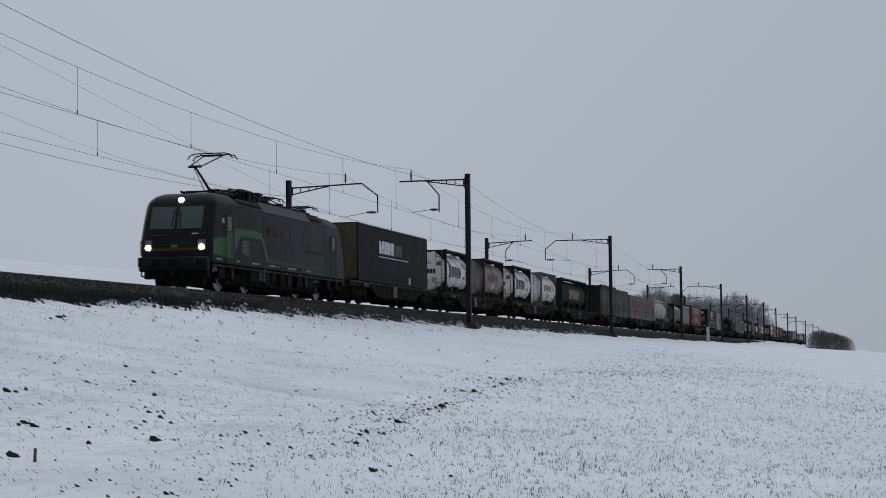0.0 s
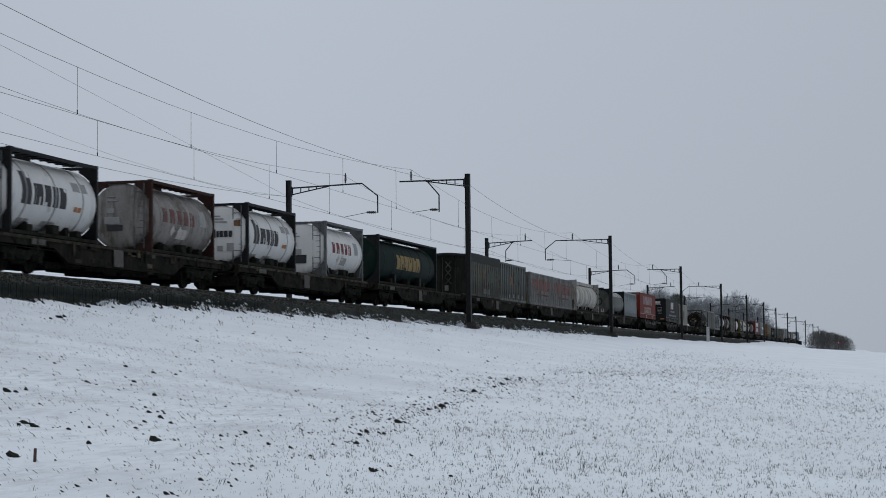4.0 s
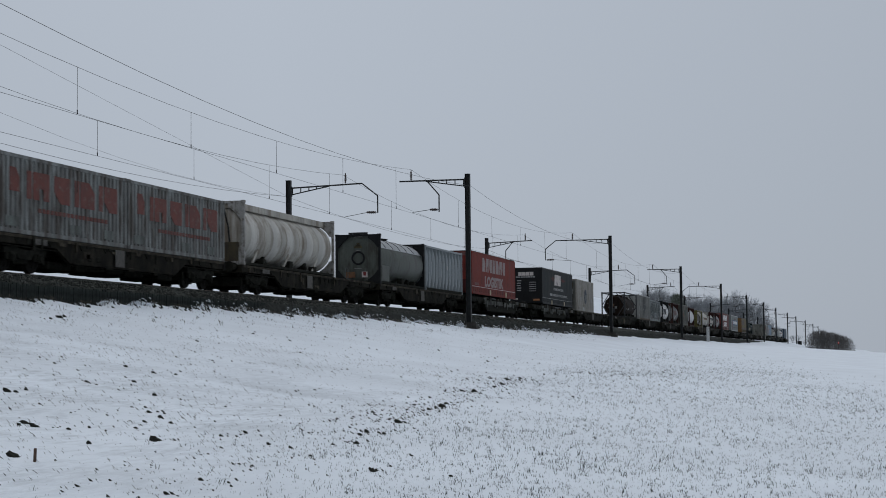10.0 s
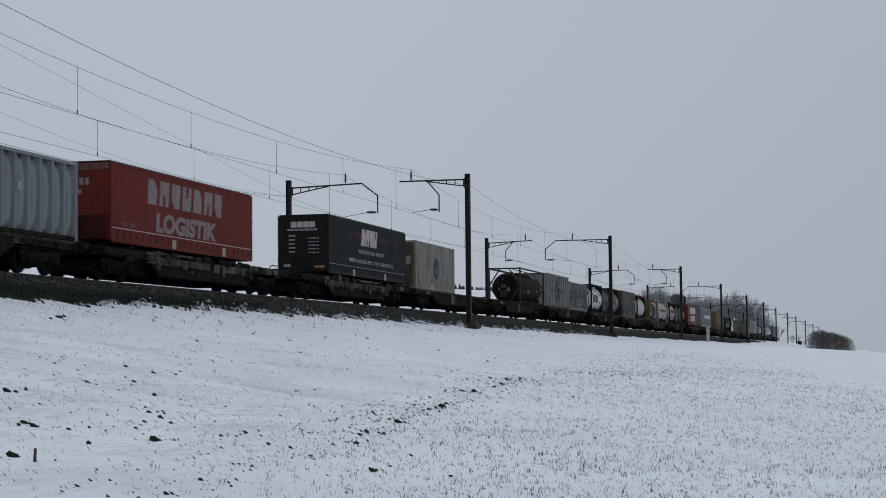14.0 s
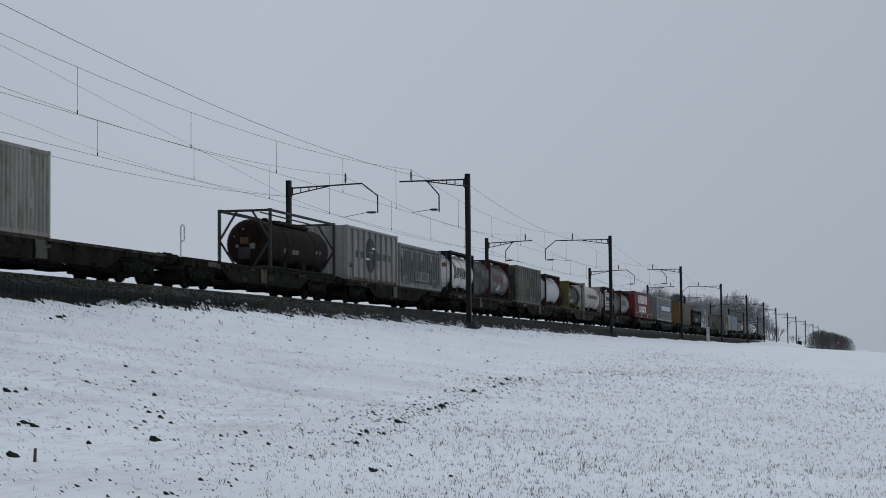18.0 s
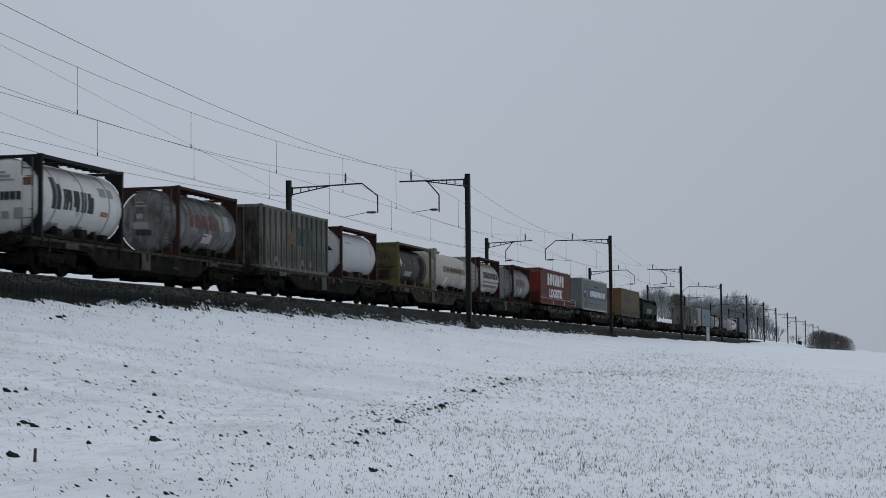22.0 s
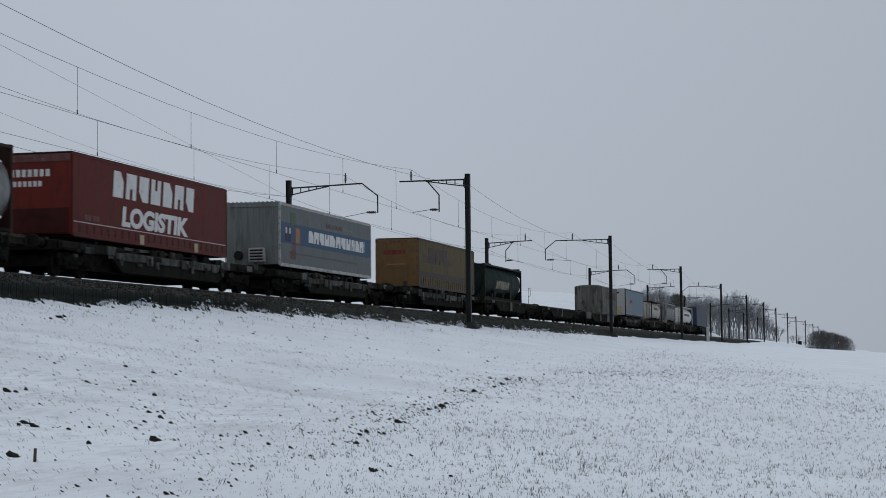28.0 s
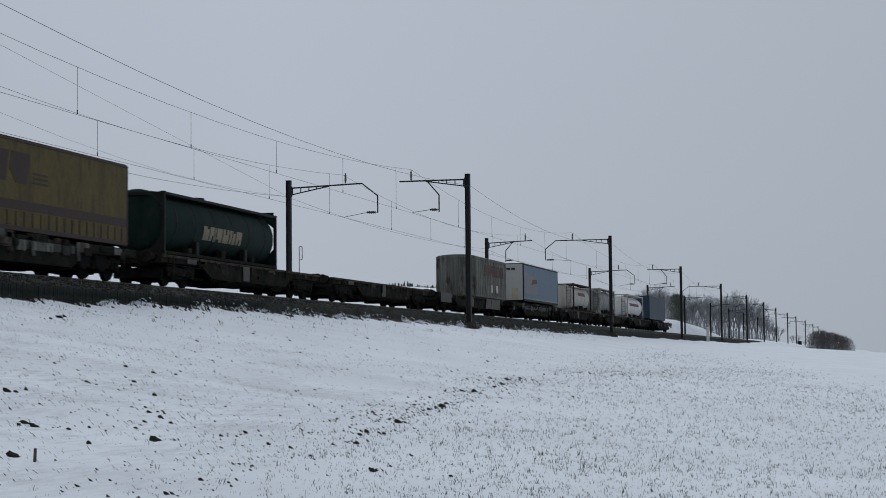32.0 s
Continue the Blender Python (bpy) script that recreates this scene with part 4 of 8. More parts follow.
def mast(x, near, outer):
    """A steel H mast with a bracket arm; outer: the drop tube hangs from the arm's end, else from its middle."""
    y = NEAR_Y if near else FAR_Y
    d = 1 if near else -1  # from the mast towards its track
    top = 7.87 if near else 7.72
    arm = top - 0.30
    th = tagged(new("catenary_mast"), "dark steel overhead line mast with a braced arm", "catenary mast", "overhead line masts")
    base = -0.85
    th.location = (x, y, base)
    post = Shape()
    post.box(-0.13, 0.13, -0.14, -0.118, -0.3, top - base).box(-0.13, 0.13, 0.118, 0.14, -0.3, top - base).box(-0.008, 0.008, -0.118, 0.118, -0.3, top - base)
    part("post", post, POLEM, th)
    part("cap_plate", Shape().box(-0.14, 0.14, -0.15, 0.15, top - base + 0.002, top - base + 0.02), POLEM, th)
    foot = Shape()
    if near:
        foot.loft([[(-0.42, -0.62, -0.75), (0.40, -0.58, -0.75), (0.34, 0.32, -0.7), (-0.34, 0.32, -0.7)], [(-0.38, -0.52, -0.15), (0.34, -0.50, -0.18), (0.30, 0.30, 0.02), (-0.30, 0.30, 0.02)], [(-0.30, -0.44, 0.10), (0.28, -0.40, 0.08), (0.26, 0.28, 0.12), (-0.26, 0.28, 0.12)]])
    else:
        foot.box(-0.35, 0.35, -0.35, 0.35, -0.7, 0.12, 0.03)
    part("foundation", foot, CONC, th, "dark stained concrete footing")
    za = arm - base
    reach = (4.93 if near else 4.5) if outer else 4.1
    up = Shape()
    tilt = 0.0 if near else 0.14
    up.beam((0, d * 0.14, za - tilt), (0, d * reach, za), 0.09, 0.08)
    part("upper_chord", up, POLEM, th)
    lo = Shape().beam((0, d * 0.14, za - 0.40 - tilt), (0, d * 2.5, za - 0.04 - tilt * 0.4), 0.07, 0.06)
    part("lower_chord", lo, POLEM, th)
    for u in (0.24, 0.75, 1.25, 1.72, 2.15):
        zl = za - 0.40 - tilt + (0.36 + tilt * 0.6) * (u - 0.14) / 2.36
        part("arm_strut", Shape().beam((0, d * u, zl), (0, d * u, za - tilt * (1 - u / reach)), 0.05, 0.05), POLEM, th)
    part("clamp", Shape().box(-0.17, 0.17, d * 0.14 - 0.03, d * 0.14 + 0.03, za - 0.5 - tilt, za + 0.1 - tilt), POLEM, th)
    if outer:
        drop = [(0, d * reach, za), (0, d * (reach + 0.95), za - 0.75), (0, d * (reach + 0.95), za - 1.75)]
        tip = reach + 0.95
    else:
        drop = [(0, d * 2.45, za), (0, d * 1.72, za - 0.85), (0, d * 1.72, za - 1.85)]
        tip = 1.72
    part("drop_tube", Shape().path(drop, 0.04), POLEM, th)
    wy = abs((0 if near else 3.8) - y) + (0.12 if outer else -0.05)
    zc = (5.71 if near else 5.47) - base
    part("steady_arm", Shape().path([(0, d * tip, za - 1.72), (0, d * (tip + (wy - tip) * 0.3), za - 1.70), (0, d * wy, zc + 0.02)], 0.016), POLEM, th)
    p, q = Vector((0, d * (tip + (wy - tip) * 0.06), za - 1.715)), Vector((0, d * (tip + (wy - tip) * 0.34), za - 1.70))
    rib = Shape()
    for i in range(5):
        a = p.lerp(q, (i + 0.1) / 5)
        b = p.lerp(q, (i + 0.9) / 5)
        rib.rod(a, b, 0.06 + 0.04 * math.sin(math.pi * (i + 0.5) / 5), 8, 0.05)
    part("insulator", rib, INSUL, th)
    wm = 3.4 if near else 3.5
    rib = Shape().rod((0, d * wm, za + 0.03), (0, d * wm, za + 0.64), 0.032, 8)
    for i in range(6):
        rib.rod((0, d * wm, za + 0.10 + i * 0.075), (0, d * wm, za + 0.15 + i * 0.075), 0.088, 8, 0.05)
    part("messenger_insulator", rib, INSUL, th)
    return th


for i, x in enumerate(NEAR_X):
    mast(x, True, i % 2 == 0)
for i, x in enumerate(FAR_X):
    mast(x, False, i % 2 == 1)


def wire(name, pts, r, label):
    return tagged(part(name, Shape().path(pts, r, 5), WIRE), label, "overhead wire")


def catenary(xs, y, zc, zm, sag, feed_y, feed_z, feed_sag, first=3.3):
    xs = (xs[0] - 57.0,) + xs
    msg, feed = [], []
    for a, b in zip(xs, xs[1:]):
        k = 12
        for i in range(k):
            u = i / k
            msg.append((a + (b - a) * u, y, zm - sag * 4 * u * (1 - u)))
            sg = 0.9 if feed_y > 0 and b < 100 and b > 90 else feed_sag
            up = 0.12 * (1 - u) if feed_y < 0 and 90 < b < 100 else 0.0
            feed.append((a + (b - a) * u, feed_y, feed_z + up - sg * 4 * u * (1 - u)))
        n = 5
        for i in range(n):
            x = b - first - 10.12 * i
            u = (x - a) / (b - a)
            if u < 0.04 or x > 420:
                continue
            zz = zm - sag * 4 * u * (1 - u)
            dr = tagged(part("dropper_wire", Shape().rod((x, y, zc), (x, y, zz), 0.008, 4).rod((x, y, zc - 0.02), (x, y, zc + 0.12), 0.022, 5), WIRE), "thin dropper holding the contact wire", "overhead wire", "droppers")
    e = xs[-1]
    msg.append((e, y, zm))
    feed.append((e, feed_y, feed_z))
    wire("contact_wire", [(xs[0], y, zc), (xs[1], y + (0.2 if feed_y < 0 else 0.15), zc), (xs[2], y, zc), (e, y, zc)], 0.0075, "copper contact wire above the track")
    wire("messenger_wire", msg, 0.0075, "sagging carrier wire of the overhead line")
    wire("feeder_wire", feed, 0.0085, "sagging return wire slung from mast to mast")


catenary(NEAR_X, 0.0, 5.71, 8.26, 1.17, -3.55, 7.20, 1.05)
wire("slack_wire", [(39.0 + 5.75 * i, 7.3, 6.8 + 3.0 * (1 - i / 10) - 6.0 * (i / 10) * (1 - i / 10)) for i in range(11)], 0.005, "thin slack wire falling towards the far mast")
wire("guy_wire", [(96.4, 7.2, 6.8), (40.0, 7.2, 11.75)], 0.006, "thin slanting wire running up from a mast")
catenary(FAR_X, 3.8, 5.47, 7.95, 1.08, 7.3, 6.80, 0.55, 2.6)

# ---- beside the line ----
cab = tagged(new("trackside_cabinet"), "pale grey upright trackside marker post", "marker post")
cab.location = (239, -3.9, float(ground_z(239, -3.9)))
part("column", Shape().box(-0.19, 0.19, -0.19, 0.19, -0.15, 1.95, 0.02), POSTM, cab)
part("lid", Shape().box(-0.22, 0.22, -0.22, 0.22, 1.953, 2.02, 0.015), POSTM, cab)
kiosk = tagged(new("equipment_box"), "dark equipment box beside the track", "equipment box")
kiosk.location = (530, -3.9, -0.9)
part("body", Shape().box(-0.6, 0.6, -0.6, 0.6, 0, 1.5, 0.03), BLACKM, kiosk)
part("roof", Shape().box(-0.68, 0.68, -0.68, 0.68, 1.503, 1.6, 0.03), BLACKM, kiosk)
sig = tagged(new("railway_signal"), "dark railway signal mast showing a red light", "signal")
SIGX, SIGY = 470.0, -16.5
sig.location = (SIGX, SIGY, -3.2)
part("mast", Shape().rod((0, 0, 0), (0, 0, 3.2), 0.07, 8), BLACKM, sig)
part("head", Shape().box(-0.08, 0.08, -0.14, 0.14, 2.65, 3.2, 0.02), BLACKM, sig)
part("lamp", Shape().lathe([(-0.16, 0.075), (-0.11, 0.085)], "x", (0, 0, 2.95), 12), SIGRED, sig, "red signal lamp alight")


# ---- trees and bushes ----
def grow(sh, twig, p, d, length, r, depth, rng, spread):
    q = p + d * length
    (sh if depth > 1 else twig).rod(p, q, r, 5 if depth > 1 else 3, r * 0.68)
    if depth == 0:
        return
    for _ in range(3 if depth > 1 else 4):
        t = rng.uniform(0.45, 1.0)
        nd = (d + Vector((rng.uniform(-spread, spread), rng.uniform(-spread, spread), rng.uniform(-0.25, 0.5)))).normalized()
        grow(sh, twig, p.lerp(q, t), nd, length * rng.uniform(0.55, 0.8), r * 0.6, depth - 1, rng, spread)


def bare_tree(h, seed, spread=0.6, depth=5):
    rng = random.Random(seed)
    th = tagged(new("bare_tree"), "leafless grey-brown deciduous tree behind the snowy bank", "tree", "trees along the line")
    sh, tw = Shape(), Shape()
    trunk_top = Vector((rng.uniform(-0.3, 0.3), rng.uniform(-0.3, 0.3), h * 0.25))
    sh.rod((0, 0, -0.4), trunk_top, h * 0.016, 7, h * 0.012)
    for i in range(5):
        a = 6.28 * i / 5 + rng.uniform(-0.5, 0.5)
        start = trunk_top * rng.uniform(0.72, 1.0)
        grow(sh, tw, start, Vector((math.cos(a) * 0.3, math.sin(a) * 0.3, 1)).normalized(), h * rng.uniform(0.26, 0.34), h * 0.008, depth - 1, rng, spread)
    part("trunk", sh, BARK, th)
    part("crown", tw, TWIG, th)
    return th


def bush(h, w, seed, name="bare_bush", label="dense leafless brown bush in the snow", mat=None, n=420):
    rng = random.Random(seed)
    th = tagged(new(name), label, "bush", "bushes on the skyline")
    sh, tw = Shape(), Shape()
    for i in range(9):
        a, t = rng.uniform(0, 6.28), rng.uniform(0, 0.5)
        p = Vector((math.cos(a) * w * t, math.sin(a) * w * t, -0.3))
        sh.rod(p, p + Vector((math.cos(a) * w * 0.3, math.sin(a) * w * 0.3, h * rng.uniform(0.6, 0.9))), h * 0.012, 5, h * 0.004)
    for i in range(n):
        a, t, z = rng.uniform(0, 6.28), math.sqrt(rng.uniform(0, 1)), rng.uniform(0.05, 1)
        rad = w * t * math.sqrt(max(0.05, 1 - (z * 0.95) ** 3)) * rng.uniform(0.8, 1.1)
        p = Vector((math.cos(a) * rad, math.sin(a) * rad, z * h))
        d = Vector((rng.uniform(-1, 1), rng.uniform(-1, 1), rng.uniform(0.0, 1.4))).normalized() * h * rng.uniform(0.06, 0.16)
        tw.rod(p, p + d, h * 0.007, 3, h * 0.002)
    part("trunk", sh, BARK, th)
    part("crown", tw, mat or TWIG, th)
    return th


def stand(ob, x, y, turn=0, sc=1.0):
    ob.matrix_basis = pose(x, y, float(ground_z(x, y)) - 0.05, 0, 0, turn) @ Matrix.Scale(sc, 4)


def along(px_angle, y):
    return (26.255 + y) / px_angle


protos = [bare_tree(13, 100 + i) for i in range(5)]
tr = random.Random(4)
spots = []
SKYLINE = ((0.135, 4.5), (0.126, 6.0), (0.118, 7.0), (0.111, 8.2), (0.104, 8.6), (0.098, 9.4), (0.092, 11.2), (0.084, 13.6), (0.076, 15.4), (0.068, 15.8), (0.063, 13.0), (0.057, 11.5), (0.052, 8.5))
for i in range(58):
    ang = 0.134 - 0.0014 * i + tr.uniform(-0.0008, 0.0008)
    yy = tr.uniform(15, 26)
    h = float(np.interp(-ang, [-q[0] for q in SKYLINE], [q[1] for q in SKYLINE])) * (41 + yy - 15) / 41 * tr.uniform(0.72, 1.0)
    spots.append((along(ang, yy), yy, h))
spots += [(along(0.046, 14), 14, 6.0), (along(0.043, 13), 13, 6.5)]
for i, (x, y, h) in enumerate(spots):
    ob = protos[i] if i < 5 else copy_thing(protos[i % 5], Matrix())
    stand(ob, x, y, tr.uniform(0, 360), h / 12.0)
ivy = bush(6.5, 2.6, 77, "ivy_tree", "dark evergreen ivy-clad tree behind the bank", NEEDLE, 1500)
ivy["category"] = "tree"
stand(ivy, along(0.1105, 14), 14, 0, 0.85)
under0 = bush(3.0, 2.6, 31)
for i in range(30):
    ang = 0.128 - i * 0.0025
    yy = tr.uniform(14, 19)
    ob = under0 if i == 0 else copy_thing(under0, Matrix())
    stand(ob, along(ang, yy), yy, tr.uniform(0, 360), tr.uniform(0.7, 1.3))
clump0 = bush(5.2, 3.0, 41, mat=TWIGDARK, n=1100)
for i, (ang, yy, s) in enumerate(((0.0335, -11, 1.0), (0.0305, -12, 1.08), (0.0275, -12.5, 1.0), (0.0245, -13, 1.0), (0.0215, -14, 0.92), (0.0185, -15, 0.85), (0.016, -16, 0.75))):
    ob = clump0 if i == 0 else copy_thing(clump0, Matrix())
    d = 500 + 6 * i
    ob.matrix_basis = pose(d, -26.255 + ang * d, -3.3, 0, 0, i * 50) @ Matrix.Scale(s * 1.15, 4)
for i, (ang, hh) in enumerate(((0.0325, 6.2), (0.0290, 7.0), (0.0262, 6.4), (0.0225, 6.6), (0.0195, 5.6))):
    d = 512 + 7 * i
    ob = copy_thing(protos[i % 5], Matrix())
    ob.matrix_basis = pose(d, -26.255 + ang * d, -3.3, 0, 0, i * 71) @ Matrix.Scale(hh / 12.0, 4)


def spruce(h, seed):
    """A dark conifer: drooping boughs that shorten towards the tip."""
    rng = random.Random(seed)
    th = tagged(new("distant_spruce"), "dark spruce standing behind the snowy ridge", "tree", "spruces on the ridge")
    tw = Shape()
    for i in range(90):
        z = h * (0.12 + 0.88 * (i / 90) ** 0.8)
        reach = 0.26 * h * (1 - z / h) + 0.25
        for k in range(4):
            a = 2.4 * i + 1.57 * k + rng.uniform(-0.5, 0.5)
            q = reach * rng.uniform(0.65, 1.15)
            tw.rod((0, 0, z), (math.cos(a) * q, math.sin(a) * q, z - 0.35 * q), 0.16, 3, 0.03)
    part("trunk", Shape().rod((0, 0, -0.4), (0, 0, h), h * 0.014, 6, 0.03), BARK, th)
    part("crown", tw, NEEDLE, th)
    return th


far0 = [spruce(14.0, 60 + i) for i in range(3)]
for i in range(110):
    ang = 0.206 + 0.00072 * i + tr.uniform(-0.0012, 0.0012)
    yy = tr.uniform(146, 158)
    x = along(ang, yy)
    crest = float(ground_z(along(ang, 75), 75)) + 2.655
    h = -2.655 + crest * (yy + 26.255) / 101.255 - float(ground_z(x, yy)) + tr.uniform(0.6, 1.7) + 1.3 * max(0.0, math.sin(ang * 190)) * tr.random()
    stand(far0[i] if i < 3 else copy_thing(far0[i % 3], Matrix()), x, yy, tr.uniform(0, 360), h / 14.0)


# ---- the train: running gear ----
WHEELS = {}


def wheelset(kind, parent, x, r):
    if kind not in WHEELS:
        sh = Shape().rod((0, -0.98, 0), (0, 0.98, 0), 0.075, 10)
        for s in (-1, 1):
            sh.lathe([(s * 0.685, 0.12), (s * 0.69, r + 0.028), (s * 0.715, r + 0.026), (s * 0.725, r), (s * 0.82, r - 0.008), (s * 0.825, r - 0.07), (s * 0.79, r - 0.09), (s * 0.78, 0.19), (s * 0.83, 0.16), (s * 0.835, 0.08)], "y", (0, 0, 0), 24)
            for i in range(4):
                a = i * math.pi / 2
                sh.box(math.cos(a) * r * 0.62 - 0.05, math.cos(a) * r * 0.62 + 0.05, s * 0.79 - 0.012, s * 0.79 + 0.012, math.sin(a) * r * 0.62 - 0.05, math.sin(a) * r * 0.62 + 0.05)
        WHEELS[kind] = part("wheelset", sh, TREAD if kind == "loco" else WHEELM, parent, "bright worn steel wheels" if kind == "loco" else "", smooth=True, at=(x, 0, r))
        return WHEELS[kind]
    return again(WHEELS[kind], (x, 0, r), parent)


BOGIES = {}
SPINS = []  # (wheelset, place on its bogie, radius)


def bogie(kind, parent, x, base=1.8, r=0.46):
    if kind not in BOGIES:
        sh = Shape()
        h = base / 2
        for s in (-1, 1):
            y0, y1 = s * 0.94, s * 1.08
            y0, y1 = min(y0, y1), max(y0, y1)
            sh.prism([(-h - 0.45, 0.56), (-h - 0.45, 0.72), (-h + 0.35, 0.80), (-0.35, 0.70), (0.35, 0.70), (h - 0.35, 0.80), (h + 0.45, 0.72), (h + 0.45, 0.56), (h - 0.35, 0.58), (0.4, 0.40), (-0.4, 0.40), (-h + 0.35, 0.58)], y0, y1)
            for e in (-h, h):
                sh.box(e - 0.15, e + 0.15, s * 1.06 - 0.09, s * 1.06 + 0.09, r - 0.14, r + 0.15, 0.03)
                sh.rod((e, s * 1.14, r), (e, s * 1.18, r), 0.10, 10)
                for k in (-0.24, 0.24):
                    sh.rod((e + k, s * 1.04, 0.36), (e + k, s * 1.04, 0.60), 0.085, 8)
        sh.box(-0.2, 0.2, -1.0, 1.0, 0.48, 0.74, 0.03)
        sh.box(-h + 0.42, h - 0.42, -0.95, 0.95, 0.26, 0.56, 0.03).box(-h - 0.62, -h - 0.5, -0.95, 0.95, 0.30, 0.60).box(h + 0.5, h + 0.62, -0.95, 0.95, 0.30, 0.60)
        for e in (-1, 1):
            sh.box(e * (h + 0.40) - 0.05, e * (h + 0.40) + 0.05, -1.0, 1.0, 0.58, 0.68)
            for s in (-1, 1):
                sh.box(e * (h - 0.53) - 0.05, e * (h - 0.53) + 0.05, s * 0.76 - 0.07, s * 0.76 + 0.07, 0.30, 0.62, 0.02)
        sh.box(-h + 0.5, h - 0.5, -0.55, 0.55, 0.20, 0.30, 0.02)
        BOGIES[kind] = part("bogie", sh, BOGIE, parent, at=(x, 0, 0))
        b = BOGIES[kind]
    else:
        b = again(BOGIES[kind], (x, 0, 0), parent)
    for e in (-base / 2, base / 2):
        SPINS.append((wheelset("loco" if kind == "loco" else "wagon", b, e, r), e, r, kind == "loco"))
    return b


def buffers_and_hook(th, L, mat, z=1.03):
    made = None
    for end, d in ((0.0, 1), (L, -1)):
        for s in (-0.875, 0.875):
            if made is None:
                made = part("buffer", Shape().lathe([(0, 0.05), (0.0, 0.20), (0.035, 0.225), (0.05, 0.225), (0.055, 0.085), (0.30, 0.085), (0.30, 0.12), (0.58, 0.13), (0.58, 0.19), (0.62, 0.19)], "x", n=14), mat, th, at=(end, s, z))
            else:
                again(made, pose(end, s, z, 0, 0, 0 if d > 0 else 180), th)
        part("draw_hook", Shape().box(end + d * 0.30 - 0.18, end + d * 0.30 + 0.28, -0.035, 0.035, z - 0.09, z + 0.07, 0.02).path([(end + d * 0.15, 0, z - 0.05), (end + d * 0.06, 0, z - 0.32), (end + d * 0.16, 0, z - 0.5)], 0.03), UNDER, th)


DECK = 1.136


def flat_wagon(s, L=19.74, label="", sill=SILL, rail=None, edge=DECKEDGE, plate=PLATE):
    """A bogie flat wagon for containers: fish-bellied side sills, cross beams, two bogies."""
    th = tagged(new("container_wagon"), label or "grimy dark brown flat wagon carrying containers", "flat wagon", "container wagons")
    for sd in (-1, 1):
        a, b = sorted((sd * 1.06, sd * 1.20))
        part("side_sill", Shape().prism([(0.62, 0.84), (0.62, DECK), (L - 0.62, DECK), (L - 0.62, 0.84), (L - 4.6, 0.84), (L - 5.6, 0.40), (5.6, 0.40), (4.6, 0.84)], a, b), sill, th)
        lo, hi = sorted((sd * 1.20, sd * 1.235))
        part("deck_edge", Shape().box(0.62, L - 0.62, lo, hi, DECK - 0.10, DECK - 0.004), edge, th, "scuffed deck edge")
        part("sill_flange", Shape().box(5.7, L - 5.7, lo, hi, 0.402, 0.45), sill, th)
        for x in (2.0, 4.2, 6.4, 8.2, 10.0, 11.6, 13.4, 15.6, 17.8):
            part("sill_bracket", Shape().box(x - 0.05, x + 0.05, lo, hi, 0.86, DECK - 0.105).box(x - 0.14, x + 0.14, lo, hi + (0.02 if sd > 0 else 0), DECK - 0.2, DECK - 0.105), UNDER, th)
    part("centre_sill", Shape().box(0.7, L - 0.7, -0.3, 0.3, 0.72, 1.05), UNDER, th)
    for x in (3.6, 6.2, 8.6, 11.1, 13.5, 16.1):
        part("cross_beam", Shape().box(x - 0.1, x + 0.1, -1.06, 1.06, 0.80, 1.08), UNDER, th)
    for x0 in (0.58, L - 0.78):
        part("end_beam", Shape().box(x0, x0 + 0.2, -1.24, 1.24, 0.80, 1.12, 0.015), sill, th)
    part("brake_tank", Shape().lathe([(0, 0.05), (0.03, 0.20), (0.9, 0.20), (0.93, 0.05)], "x", (L * 0.34, 0.1, 0.60), 12), UNDER, th)
    part("brake_gear", Shape().box(L * 0.44, L * 0.60, -0.7, 0.7, 0.32, 0.66).path([(L * 0.2, -0.5, 0.62), (L * 0.8, -0.5, 0.62)], 0.025), UNDER, th)
    part("brake_panel", Shape().box(L / 2 - 1.0, L / 2 - 0.25, -1.262, -1.238, 0.46, 1.04, 0.008), plate, th, "brake data plate")
    part("number_plate", Shape().box(3.0, 3.9, -1.245, -1.2365, 0.88, 1.06), PLATE, th)
    buffers_and_hook(th, L, UNDER)
    if rail is not None:
        x, y = rail, -1.04
        part("hand_brake_rail", Shape().path([(x, y, 0.95), (x, y, 2.28), (x, y - 0.02, 2.33), (x, y - 0.11, 2.33), (x, y - 0.14, 2.28), (x, y - 0.14, 1.78), (x, y - 0.11, 1.73), (x, y, 1.72)], 0.018, 5), GREYFR, th)
    wr2 = random.Random(int(s * 10))
    for i in range(9):
        x, w, h = wr2.uniform(5.8, L - 6.2), wr2.uniform(0.15, 0.6), wr2.uniform(0.1, 0.3)
        z = wr2.uniform(0.30, 0.62)
        part("gear_box", Shape().box(x, x + w, -1.22, -0.95, z, z + h, 0.02), wr2.choice([UNDER, BOGIE, BOGIE, DECKEDGE]), th)
    for i in range(9):
        x, w, h = wr2.uniform(1.0, L - 1.8), wr2.uniform(0.12, 0.8), wr2.uniform(0.06, 0.22)
        part("sill_patch", Shape().box(x, x + w, -1.243, -1.20, DECK - 0.11 - h, DECK - 0.105, 0.004), wr2.choice([DECKEDGE, RUSTEND, BOGIE, DECKEDGE, BOGIE]), th)
    for i in range(7):
        x = wr2.uniform(1.0, L - 1.5)
        part("sill_hook", Shape().box(x, x + wr2.uniform(0.05, 0.14), -1.27, -1.235, DECK - wr2.uniform(0.2, 0.5), DECK - wr2.uniform(0.0, 0.1), 0.01), wr2.choice([BOGIE, DECKEDGE, UNDER]), th)
    x = 4.9
